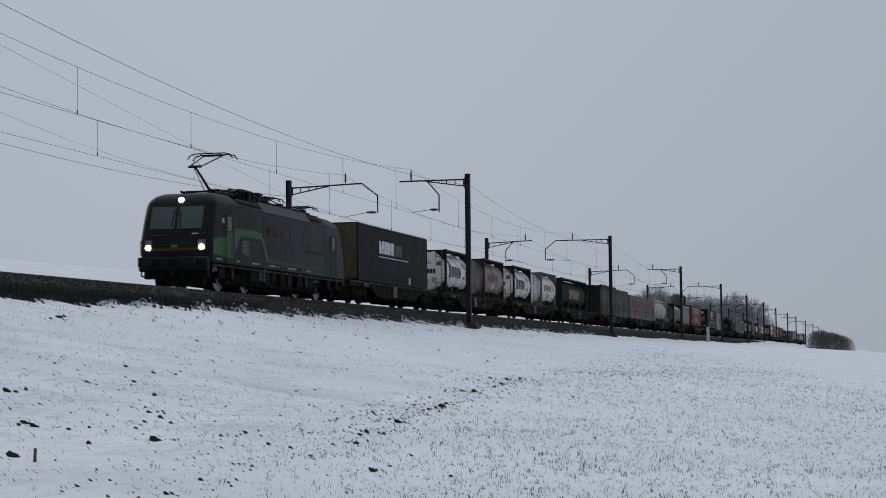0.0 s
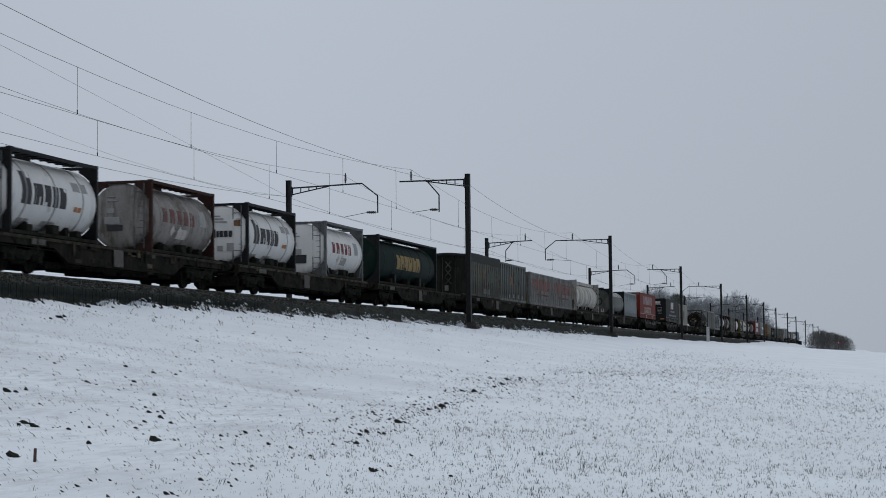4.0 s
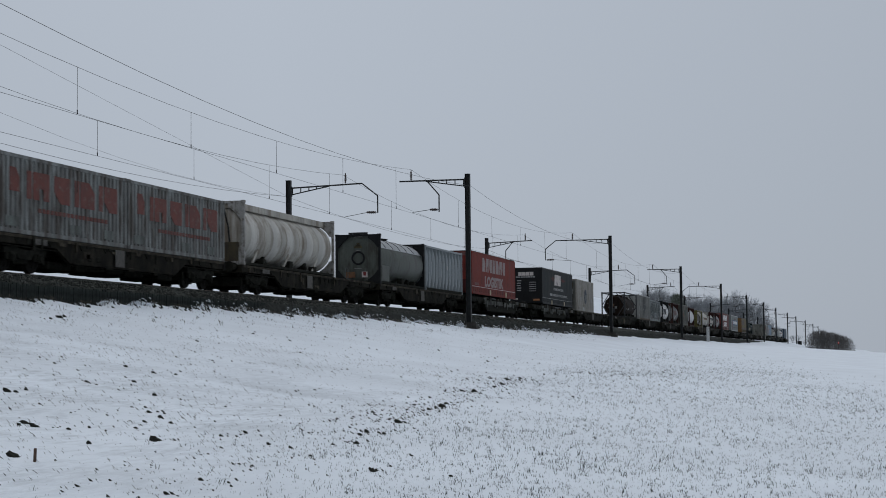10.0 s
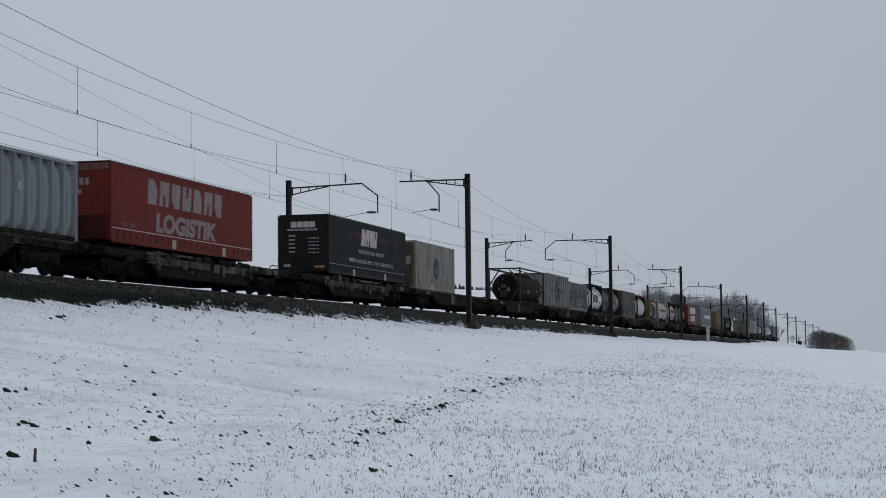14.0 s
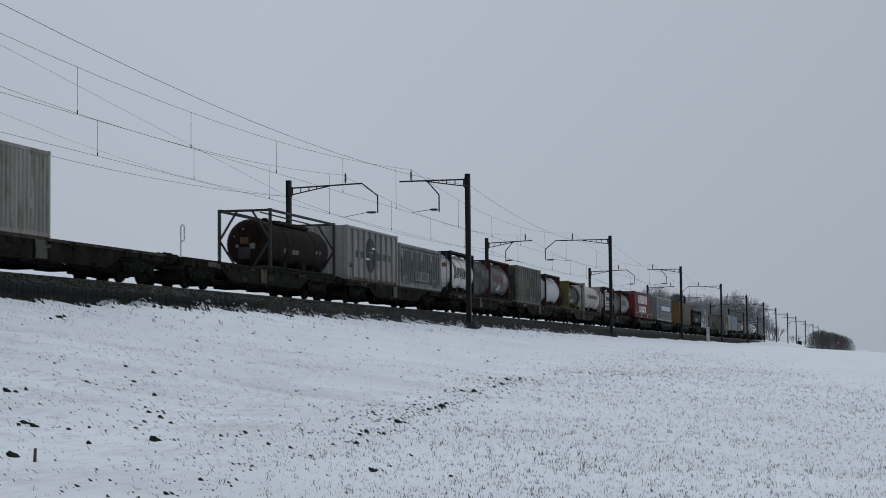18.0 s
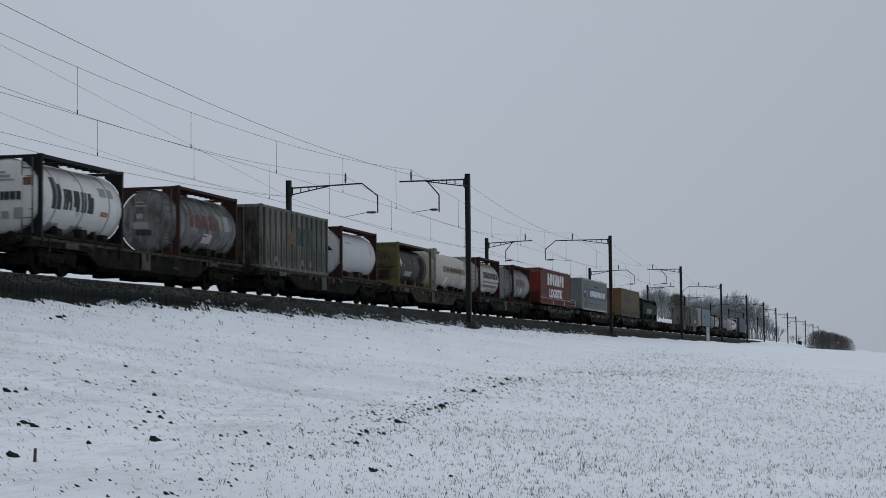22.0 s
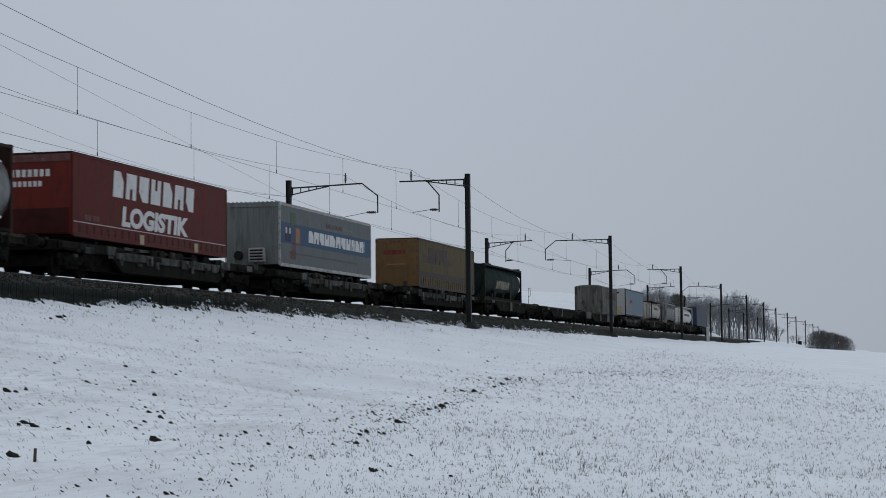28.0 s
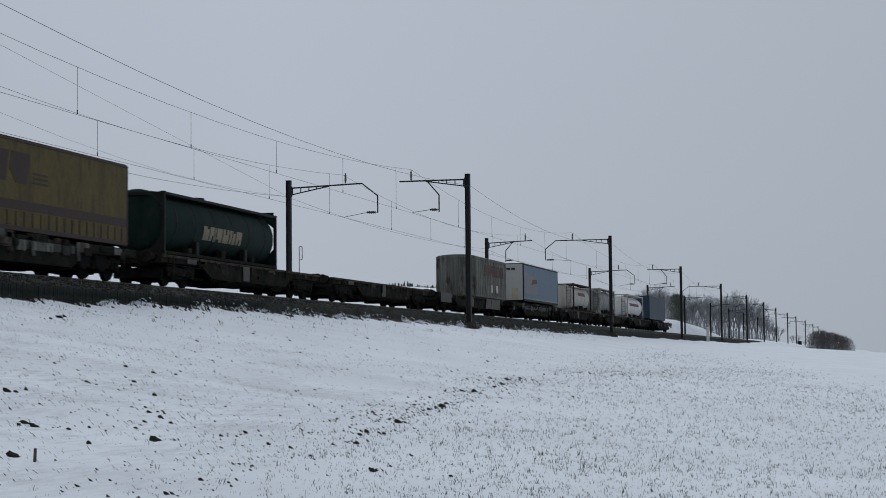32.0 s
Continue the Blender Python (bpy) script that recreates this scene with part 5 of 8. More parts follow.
    while x < L - 5.3:
        w = wr2.uniform(0.5, 1.6)
        part("brake_rigging", Shape().box(x, min(x + w, L - 4.8), -0.75, 0.75, wr2.uniform(0.20, 0.34), 0.46, 0.03), BOGIE, th)
        x += w + wr2.choice([0.02, 0.35, 0.8])
    part("brake_pipe", Shape().path([(1.2, -1.16, 0.78), (4.8, -1.16, 0.76), (5.6, -1.12, 0.36), (L - 5.6, -1.12, 0.36), (L - 4.8, -1.16, 0.76), (L - 1.2, -1.16, 0.78)], 0.02, 5), UNDER, th)
    lock = None
    for lx in (0.95, 3.9, 7.0, 9.6, 10.2, 12.8, 15.9, L - 0.95):
        for sd in (-1, 1):
            if lock is None:
                lock = part("container_lock", Shape().box(-0.09, 0.09, -0.08, 0.08, -0.03, 0.0), UNDER, th, at=(lx, sd * 1.13, DECK))
            else:
                again(lock, (lx, sd * 1.13, DECK), th)
    bogie("wagon", th, 2.77)
    bogie("wagon", th, L - 2.77)
    on_train(th, s, 0)
    return th


def pocket_wagon(s, L=19.9, label=""):
    """A pocket wagon for road trailers: low middle between two high ends."""
    th = tagged(new("pocket_wagon"), label or "grimy grey pocket wagon carrying a road trailer", "pocket wagon", "pocket wagons")
    for sd in (-1, 1):
        a, b = sorted((sd * 1.22, sd * 1.38))
        part("side_sill", Shape().prism([(0.62, 0.82), (0.62, 1.10), (4.1, 1.10), (5.0, 0.98), (L - 5.0, 0.98), (L - 4.1, 1.10), (L - 0.62, 1.10), (L - 0.62, 0.82), (L - 4.6, 0.80), (L - 5.5, 0.27), (5.5, 0.27), (4.6, 0.80)], a, b), UNDER, th)
        lo, hi = sorted((sd * 1.38, sd * 1.46))
        for x0, x1, z0, z1 in ((0.7, 4.3, 0.84, 1.075), (4.34, 9.2, 0.70, 0.955), (9.24, L - 5.2, 0.70, 0.955), (L - 5.16, L - 0.7, 0.84, 1.075)):
            part("side_beam", Shape().box(x0, x1, *sorted((sd * 1.383, sd * 1.405)), z0, z1, 0.008), POCKET if 4.32 < x0 < L - 5.3 else UNDER, th, "scuffed side beam")
        for x, w, z0, z1 in ((1.3, 0.9, 0.86, 1.08), (2.7, 1.2, 0.88, 1.06), (4.5, 0.8, 0.80, 1.10), (6.0, 1.3, 0.66, 0.92), (7.7, 0.5, 0.60, 0.94), (9.0, 1.5, 0.68, 0.92), (10.8, 0.6, 0.62, 0.95), (12.2, 1.4, 0.66, 0.92), (13.8, 0.5, 0.62, 0.94), (15.0, 0.9, 0.78, 1.10), (16.9, 1.2, 0.88, 1.06), (18.4, 0.7, 0.86, 1.08)):
            part("sill_panel", Shape().box(x - w / 2, x + w / 2, *sorted((sd * 1.407, sd * 1.46)), z0, z1, 0.02), POCKET if 4.0 < x < L - 4.2 else BOGIE, th, "scuffed panel")
        for x in (5.2, 8.3, 11.5, 14.6):
            part("support_arm", Shape().prism([(x - 0.10, 0.92), (x + 0.10, 0.92), (x + 0.24, 0.5), (x - 0.02, 0.5)], lo + (0.005 if sd < 0 else 0), hi + (0.02 if sd > 0 else 0)), POCKET, th)
    part("pocket_floor", Shape().box(4.8, L - 4.8, -1.22, 1.22, 0.235, 0.25), UNDER, th)
    for sd in (-1, 1):
        part("pocket_wall", Shape().box(3.2, L - 5.6, sd * 0.9 - 0.03, sd * 0.9 + 0.03, 0.26, 1.22), BOGIE, th)
    pk = random.Random(int(s * 10))
    for i in range(12):
        x, w = pk.uniform(4.5, L - 5.5), pk.uniform(0.3, 1.0)
        part("wheel_chock", Shape().box(x, x + w, -1.36, -1.24, 0.9, pk.uniform(1.02, 1.22), 0.03), pk.choice([BOGIE, UNDER, UNDER, DECKEDGE]), th)
    for i in range(14):
        x, w, z = pk.uniform(0.8, L - 1.6), pk.uniform(0.15, 0.7), pk.uniform(0.5, 0.95)
        part("side_fitting", Shape().box(x, x + w, -1.49, -1.36, z, z + pk.uniform(0.08, 0.28), 0.02), pk.choice([BOGIE, UNDER, POCKET, DECKEDGE]), th)
    for x0, x1 in ((0.62, 4.7), (L - 4.7, L - 0.62)):
        part("end_deck", Shape().box(x0, x1, -1.22, 1.22, 0.96, 1.08, 0.01), UNDER, th)
    for x0 in (0.58, L - 0.74):
        part("end_beam", Shape().box(x0, x0 + 0.16, -1.38, 1.38, 0.80, 1.115, 0.015), UNDER, th)
    part("trestle", Shape().box(1.6, 2.2, -0.5, 0.5, 1.083, 1.20, 0.02).beam((1.7, -0.4, 1.1), (1.95, -0.4, 1.26), 0.08).beam((1.7, 0.4, 1.1), (1.95, 0.4, 1.26), 0.08), POCKET, th)
    part("brake_panel", Shape().box(L - 2.6, L - 2.0, -1.485, -1.465, 0.84, 1.06, 0.006), PLATE, th)
    buffers_and_hook(th, L, UNDER)
    bogie("wagon", th, 2.6)
    bogie("wagon", th, L - 2.6)
    on_train(th, s, 0)
    return th


# ---- containers ----
def castings(th, L, W, H, mat):
    c0 = None
    for x in (0.09, L - 0.09):
        for y in (-W + 0.082, W - 0.082):
            for z in (0.06, H - 0.06):
                if c0 is None:
                    c0 = part("corner_casting", Shape().box(-0.094, 0.094, -0.086, 0.086, -0.06, 0.062, 0.012), mat, th, at=(x, y, z))
                else:
                    again(c0, (x, y, z), th)


def box_container(name, s, L, top, mat, frame_mat, label, pitch=0.28, depth=0.036, duty=0.5, posts=0, arch=0.0, roof_mat=None, W=1.219, base=DECK + 0.002, end_mat=None, category="container", front_posts=True, post_w=0.28, low=None, bay_shade_mat=None):
    """A steel box with ribbed walls. posts: outside uprights instead of pressed ribs. The bays between them can take a
    darker material, shade put into the colour.
    """
    H = top - base
    pw = L / posts * post_w if posts else 0
    th = tagged(new(name), label, category, "containers on the train")
    for sd in (-1, 1):
        if posts:
            a, b = sorted((sd * (W - 0.13), sd * (W - 0.10)))
            edges = [0.08] + [L * i / posts for i in range(1, posts)] + [L - 0.08]
            for x0, x1 in zip(edges, edges[1:]):
                part("side_panel", Shape().box(x0 + 0.004, x1 - 0.004, a, b, 0.14, H - 0.12), bay_shade_mat or mat, th)
            a, b = sorted((sd * (W - 0.10), sd * W))
            p0 = None
            for i in range(1, posts):
                x = L * i / posts
                if p0 is None:
                    p0 = part("side_post", Shape().prism([(-pw, 0.14), (pw, 0.14), (pw, H - 0.12), (-pw, H - 0.12)], a, b), mat, th, at=(x, 0, 0))
                else:
                    again(p0, (x, 0, 0), th)
        else:
            part("side_wall", Shape().ribs(0.10, L - 0.10, 0.14, H - 0.12, sd * (W - 0.012), depth, pitch, duty), mat, th)
        a, b = sorted((sd * (W - 0.10), sd * (W + 0.002)))
        part("top_rail", Shape().box(0.185, L - 0.185, a, b, H - 0.13, H - 0.015, 0.01), frame_mat, th)
        part("bottom_rail", Shape().box(0.185, L - 0.185, a, b, 0.01, 0.15, 0.01), low or frame_mat, th)
        for x in (0.0, L - 0.14):
            part("corner_post", Shape().box(x, x + 0.14, min(sd * W, sd * (W - 0.13)), max(sd * W, sd * (W - 0.13)), 0.12, H - 0.12, 0.015), frame_mat, th)
    for x, out in ((0.02, -1), (L - 0.02, 1)):
        sh = Shape()
        k, p = 8, (2 * W - 0.26) / 8
        line = []
        for i in range(k):
            y = -W + 0.13 + i * p
            line += [(x, y), (x, y + p * 0.4), (x - out * 0.035, y + p * 0.5), (x - out * 0.035, y + p * 0.9)]
        line.append((x, W - 0.13))
        vs = [(a, b, z) for a, b in line for z in (0.13, H - 0.12)]
        fs = [(2 * i, 2 * i + 1, 2 * i + 3, 2 * i + 2) if out > 0 else (2 * i, 2 * i + 2, 2 * i + 3, 2 * i + 1) for i in range(len(line) - 1)]
        part("end_wall", sh.add(vs, [f[::-1] for f in fs]), end_mat or mat, th)
        part("end_header", Shape().box(min(x, x - out * 0.1), max(x, x - out * 0.1), -W + 0.175, W - 0.175, H - 0.13, H - 0.01), frame_mat, th)
        part("end_sill", Shape().box(min(x, x - out * 0.1), max(x, x - out * 0.1), -W + 0.175, W - 0.175, 0.01, 0.14), frame_mat, th)
        if out < 0 and front_posts:
            for y in (-0.42, 0.42):
                part("lock_bar", Shape().rod((-0.012, y, 0.15), (-0.012, y, H - 0.14), 0.018, 6), frame_mat, th)
    if arch > 0:
        loops = []
        for x in (0.02, L - 0.02):
            loops.append([(x, -W, H - 0.014), *[(x, -W * math.cos(math.pi * i / 12), H - 0.014 + arch * math.sin(math.pi * i / 12)) for i in range(1, 12)], (x, W, H - 0.014)])
        part("roof", Shape().loft(loops), roof_mat or mat, th)
    else:
        part("roof", Shape().box(0.19, L - 0.19, -W + 0.10, W - 0.10, H - 0.08, H - 0.03), roof_mat or mat, th)
    part("floor", Shape().box(0.15, L - 0.15, -W + 0.11, W - 0.11, 0.03, 0.13), UNDER, th)
    castings(th, L, W, H, frame_mat)
    on_train(th, s, base)
    return th


def side(th, name, sh, mat, label=""):
    return part(name, sh, mat, th, label)


def tank_profile(x0, x1, r, dome):
    out = [(x0, 0.02)]
    for i in range(1, 7):
        a = math.pi / 2 * i / 6
        out.append((x0 + dome * (1 - math.cos(a)), r * math.sin(a) ** 0.4))
    return out + [(x1 - (p - x0), q) for p, q in out[::-1]]


def gusset(x0, x1, sd, up, half, rise, zc, rad):
    """A corner plate of an end frame, cut out round the tank; half and rise: the frame's inner half width and height."""
    a0 = max(math.acos(min(0.94, half / rad)), radians(30))
    a1 = min(math.asin(min(1.0, rise / rad)), radians(63))
    arc = [(rad * math.cos(a0 + (a1 - a0) * i / 6), rad * math.sin(a0 + (a1 - a0) * i / 6)) for i in range(7)]
    line = [(half, arc[0][1] - 0.02)] + arc + [(arc[-1][0], rise), (half, rise)]
    vs = [(x, sd * y, zc + up * z) for x in (x0, x1) for y, z in line]
    n = len(line)
    return Shape().add(vs, [tuple(range(n)), tuple(range(2 * n - 1, n - 1, -1))] + [(i, i + n, (i + 1) % n + n, (i + 1) % n) for i in range(n)])


def tank_container(name, s, L, top, mat, frame_mat, label, W=1.219, base=DECK + 0.002, r=1.18, rails=True, walkway=True, rings=3, ring_mat=None, ladder=True, cover=None, brace=True, inset=0.02, dome=0.15, ends=True, category="tank container", zc=None, low=None):
    """A tank in a frame: shell with dished ends, stiffening rings, end frames, rails, walkway, ladder."""
    H = top - base
    th = tagged(new(name), label, category, "tank containers on the train")
    zc = zc if zc is not None else max(r + 0.06, min(H - 0.07 - r, r + 0.12))
    part("drip_tray", Shape().box(0.2, L - 0.2, -W + 0.11, W - 0.11, 0.03, 0.11), UNDER, th)
    part("tank_shell", Shape().lathe(tank_profile(inset, L - inset, r, dome), "x", (0, 0, zc), 36), mat, th, smooth=True)
    for i in range(rings):
        x = inset + dome + (L - 2 * inset - 2 * dome) * (i + 0.5) / rings
        part("stiffening_ring", Shape().lathe([(-0.035, r - 0.01), (-0.03, r + 0.016), (0.03, r + 0.016), (0.035, r - 0.01)], "x", (x, 0, zc), 36, caps=False), ring_mat or mat, th, smooth=True)
    for x, d in ((0.0, 1), (L, -1)):
        for sd in (-1, 1):
            y0, y1 = sorted((sd * W, sd * (W - 0.12)))
            part("corner_post", Shape().box(min(x, x + d * 0.13), max(x, x + d * 0.13), y0, y1, 0.12, H - 0.12, 0.012), frame_mat, th)
            if brace and r > 1.12:
                for up in (1, -1):
                    part("corner_gusset", gusset(x + d * 0.03, x + d * 0.10, sd, up, W - 0.10, (H - 0.10 - zc) if up > 0 else zc - 0.12, zc, r + 0.02), frame_mat, th)
            if brace == "long":
                part("corner_brace", Shape().beam((x + d * 0.1, sd * (W - 0.06), 0.8), (x + d * 0.6, sd * (W - 0.06), 0.10), 0.05, 0.05), frame_mat, th)
        part("end_top_beam", Shape().box(min(x + d * 0.02, x + d * 0.12), max(x + d * 0.02, x + d * 0.12), -W + 0.17, W - 0.17, H - 0.12, H - 0.02), frame_mat, th)
        part("end_bottom_beam", Shape().box(min(x + d * 0.02, x + d * 0.14), max(x + d * 0.02, x + d * 0.14), -W + 0.17, W - 0.17, 0.01, 0.14), frame_mat, th)
    for sd in (-1, 1):
        y0, y1 = sorted((sd * W, sd * (W - 0.10)))
        part("bottom_rail", Shape().box(0.185, L - 0.185, y0, y1, 0.02, 0.13, 0.008), low or UNDER, th)
        if rails:
            part("top_rail", Shape().box(0.185, L - 0.185, y0, y1, H - 0.12, H - 0.02, 0.008), frame_mat, th)
        for x in (L * 0.27, L * 0.73):
            part("saddle", Shape().box(x - 0.09, x + 0.09, min(sd * 0.35, sd * 0.9), max(sd * 0.35, sd * 0.9), 0.05, zc - r * 0.72), low or UNDER, th)
    if walkway:
        part("walkway", Shape().box(0.5, L - 0.5, -0.95, -0.45, H - 0.06, H - 0.03).box(0.5, L - 0.5, 0.45, 0.95, H - 0.06, H - 0.03), cover or frame_mat, th)
        for x in [0.6 + 0.55 * i for i in range(int((L - 1.2) / 0.55) + 1)]:
            part("walkway_bearer", Shape().box(x - 0.02, x + 0.02, -W + 0.1, -0.45, H - 0.10, H - 0.06), frame_mat, th)
    for i in range(3):
        x = L * (0.2 + 0.28 * i)
        part("pipe_box", Shape().box(x, x + 0.35 + 0.1 * (i % 2), -W + 0.06, -W + 0.34, 0.14, 0.36 + 0.08 * (i % 2), 0.02), low or UNDER, th)
    part("manhole", Shape().lathe([(0, 0.28), (0.10, 0.28), (0.10, 0.33), (0.15, 0.33), (0.19, 0.05)], "z", (L / 2, 0, zc + r - 0.02), 16), frame_mat, th)
    if ladder:
        sh = Shape()
        for y in (-0.92, -0.56):
            sh.box(-0.015, 0.02, y - 0.018, y + 0.018, 0.14, H - 0.12)
        for i in range(8):
            sh.box(-0.010, 0.015, -0.92, -0.56, 0.35 + i * 0.26, 0.375 + i * 0.26)
        part("ladder", sh, GREYFR if mat is not BROWN_T else frame_mat, th, "grey rung ladder on the end")
    castings(th, L, W, H, frame_mat)
    th["zc"], th["inset"], th["dome"] = zc, inset, dome
    th["r"] = r
    on_train(th, s, base)
    return th


def tank_print(th, x0, zrel, widths, h, mat, name="lettering", gap=0.25, lift=0.012, notch=0):
    """Blocks laid round a tank's near side; zrel: height of their middle above the tank's axis."""
    if (name != "lettering" or h > 0.3) and len(widths) > 1:
        x = x0
        for i, w in enumerate(widths):
            if w > 0:
                tank_print(th, x, zrel, [w], h, mat, name, gap, lift, i % 4)
            x += w * (1 + gap) if w > 0 else -w
        return
    r, zc, x = th["r"] + lift, th["zc"], x0
    sh = Shape()
    for w in widths:
        if w < 0:
            x -= w
            continue
        hollow = name == "lettering" and h > 0.38 and 0.16 < w < 1
        us = (0, 0.40, 0.62, 1) if hollow else (0, 1)
        vs_ = (0, 0.19, 0.4, 0.6, 0.81, 1) if hollow else (0, 0.25, 0.5, 0.75, 1)
        n, m, vs, fs = len(us), len(vs_), [], []
        for rr in (r, r - lift - 0.004):
            for v in vs_:
                a = math.asin(max(-1, min(1, (zrel - h / 2 + h * v) / r)))
                vs += [(x + w * u, -rr * math.cos(a), zc + rr * math.sin(a)) for u in us]
        for j in range(m - 1):
            for i in range(n - 1):
                if hollow and ((i == 2 and j == m - 2), (i == 1 and j < 2), (i == 0 and j == 0), (i == 1 and j > 2))[notch]:
                    continue
                o = j * n + i
                fs.append((o, o + 1, o + n + 1, o + n))
            o, e, k = j * n, j * n + n - 1, n * m
            fs += [(o, o + n, o + n + k, o + k), (e, e + k, e + n + k, e + n)]
        sh.add(vs, fs)
        x += w + gap * w
    return part(name, sh, mat, th)


def tank_placard(th, x, zrel, half, mat):
    """A square hazard placard standing on its corner, on a tank's near side."""
    r, zc = th["r"] + 0.014, th["zc"]
    vs = []
    for rr in (r, r - 0.018):
        for u, v in ((-1, 0), (0, -1), (1, 0), (0, 1)):
            a = math.asin((zrel + half * v) / r)
            vs.append((x + half * u, -rr * math.cos(a), zc + rr * math.sin(a)))
    part("hazard_placard", Shape().add(vs, [(0, 1, 2, 3), (7, 6, 5, 4), (0, 4, 5, 1), (1, 5, 6, 2), (2, 6, 7, 3), (3, 7, 4, 0)]), mat, th)


def end_print(th, items, mat, name="end_marking"):
    """Small plates on a tank's front dish: (y, height over the axis, width, height)."""
    for y, z, w, h in items:
        rr = min(0.999, math.hypot(y, z) / th["r"])
        x = th["inset"] + th["dome"] * (1 - math.sqrt(max(0, 1 - rr ** 5))) - 0.012
        part(name, Shape().box(x - 0.012, x + 0.08, y - w / 2, y + w / 2, th["zc"] + z - h / 2, th["zc"] + z + h / 2), mat, th)


# ---- road trailers ----
TYRES = {}


def trailer(name, s, L, top, curtain, front, label, base=1.28, W=1.275, trim=None, strap=None, rib_front=False, wheels=True, roof_mat=None, strap_z=0.52):
    """A curtain-sided semitrailer body with its chassis, legs and axles."""
    H = top - base
    th = tagged(new(name), label, "semitrailer", "trailers on the train")
    part("curtain", Shape().box(0.06, L - 0.06, -W + 0.015, -W + 0.05, 0.16, H - 0.12), curtain, th)
    part("curtain", Shape().box(0.06, L - 0.06, W - 0.05, W - 0.015, 0.16, H - 0.12), curtain, th)
    sh = Shape().box(0.0, 0.05, -W + 0.09, W - 0.09, 0.1, H - 0.06)
    part("front_wall", sh, front, th)
    if rib_front:
        for i in range(9):
            y = -W + 0.18 + i * (2 * W - 0.36) / 8
            part("front_rib", Shape().box(-0.025, 0.0, y - 0.05, y + 0.05, 0.12, H - 0.2), front, th)
    part("rear_door", Shape().box(L - 0.05, L, -W + 0.09, -0.005, 0.1, H - 0.06), front, th)
    part("rear_door", Shape().box(L - 0.05, L, 0.005, W - 0.09, 0.1, H - 0.06), front, th)
    for x0 in (-0.01, L - 0.08):
        for sd in (-1, 1):
            a, b = sorted((sd * W, sd * (W - 0.09)))
            part("corner_post", Shape().box(x0, x0 + 0.09, a, b, 0.06, H - 0.05, 0.012), trim or front, th)
    for sd in (-1, 1):
        a, b = sorted((sd * (W + 0.004), sd * (W - 0.06)))
        part("top_rail", Shape().box(0.085, L - 0.085, a, b, H - 0.13, H - 0.05, 0.012), trim or front, th)
        part("side_rail", Shape().box(0.085, L - 0.085, a, b, 0.02, 0.17, 0.012), trim or curtain, th)
    part("roof", Shape().box(0.0, L, -W + 0.05, W - 0.05, H - 0.045, H, 0.015), roof_mat or front, th)
    s0 = None
    if strap is not None:
        k = int((L - 0.8) / 0.52)
        for i in range(k):
            x = 0.5 + (L - 1.0) * i / (k - 1)
            if s0 is None:
                s0 = part("curtain_strap", Shape().box(-0.028, 0.028, -W + 0.002, -W + 0.014, 0.10, strap_z, 0.004), strap, th, at=(x, 0, 0))
            else:
                again(s0, (x, 0, 0), th)
    part("chassis", Shape().box(0.3, L - 0.2, -0.52, -0.40, -0.22, 0.015).box(0.3, L - 0.2, 0.40, 0.52, -0.22, 0.015).box(0.3, L - 0.2, -W + 0.1, W - 0.1, 0.02, 0.09), UNDER, th)
    for sd in (-1, 1):
        part("side_guard", Shape().box(4.2, L - 4.9, sd * 1.14 - 0.02, sd * 1.14 + 0.02, -0.20, -0.10), GREYFR, th)
        part("landing_leg", Shape().box(2.75, 2.93, sd * 0.7 - 0.07, sd * 0.7 + 0.07, -0.18, 0.02), GREYFR, th)
    part("rear_bumper", Shape().box(L - 0.25, L - 0.12, -1.1, 1.1, -0.22, -0.06, 0.02), GREYFR, th)
    if wheels:
        for x in (L - 4.6, L - 3.3, L - 2.0):
            for sd in (-1, 1):
                if "tyre" not in TYRES:
                    TYRES["tyre"] = part("wheel", Shape().lathe([(-0.18, 0.28), (-0.18, 0.44), (-0.12, 0.49), (0.12, 0.49), (0.18, 0.44), (0.18, 0.28), (0.10, 0.22), (0.02, 0.20)], "y", n=18), RUBBER, th, at=pose(x, sd * 1.04, -0.47))
                else:
                    again(TYRES["tyre"], pose(x, sd * 1.04, -0.47), th)
    on_train(th, s, base)
    return th


# ---- the locomotive ----
LOCO_S, LOCO_L = 61.55, 18.98


def plan_loop(z, fx, w, r, n=5):
    x0, x1 = fx, LOCO_L - fx
    out = []
    for cx, cy, a0 in ((x1 - r, w - r * 0.8, 0), (x0 + r, w - r * 0.8, 90), (x0 + r, -w + r * 0.8, 180), (x1 - r, -w + r * 0.8, 270)):
        for i in range(n + 1):
            a = radians(a0 + 90 * i / n)
            out.append((cx + r * math.cos(a), cy + 0.8 * r * math.sin(a), z))
    return out


LEVELS = ((0.98, 0.98, 1.4, 0.3), (1.06, 0.86, 1.49, 0.3), (1.5, 0.8, 1.505, 0.32), (1.92, 0.82, 1.505, 0.34), (2.1, 0.86, 1.505, 0.36), (2.7, 1.02, 1.49, 0.4), (3.28, 1.22, 1.455, 0.42), (3.52, 1.36, 1.41, 0.45), (3.7, 1.68, 1.27, 0.6), (3.82, 2.3, 1.05, 0.6))


def level_at(z):
    zs = [l[0] for l in LEVELS]
    return [float(np.interp(z, zs, [l[k] for l in LEVELS])) for k in (1, 2, 3)]


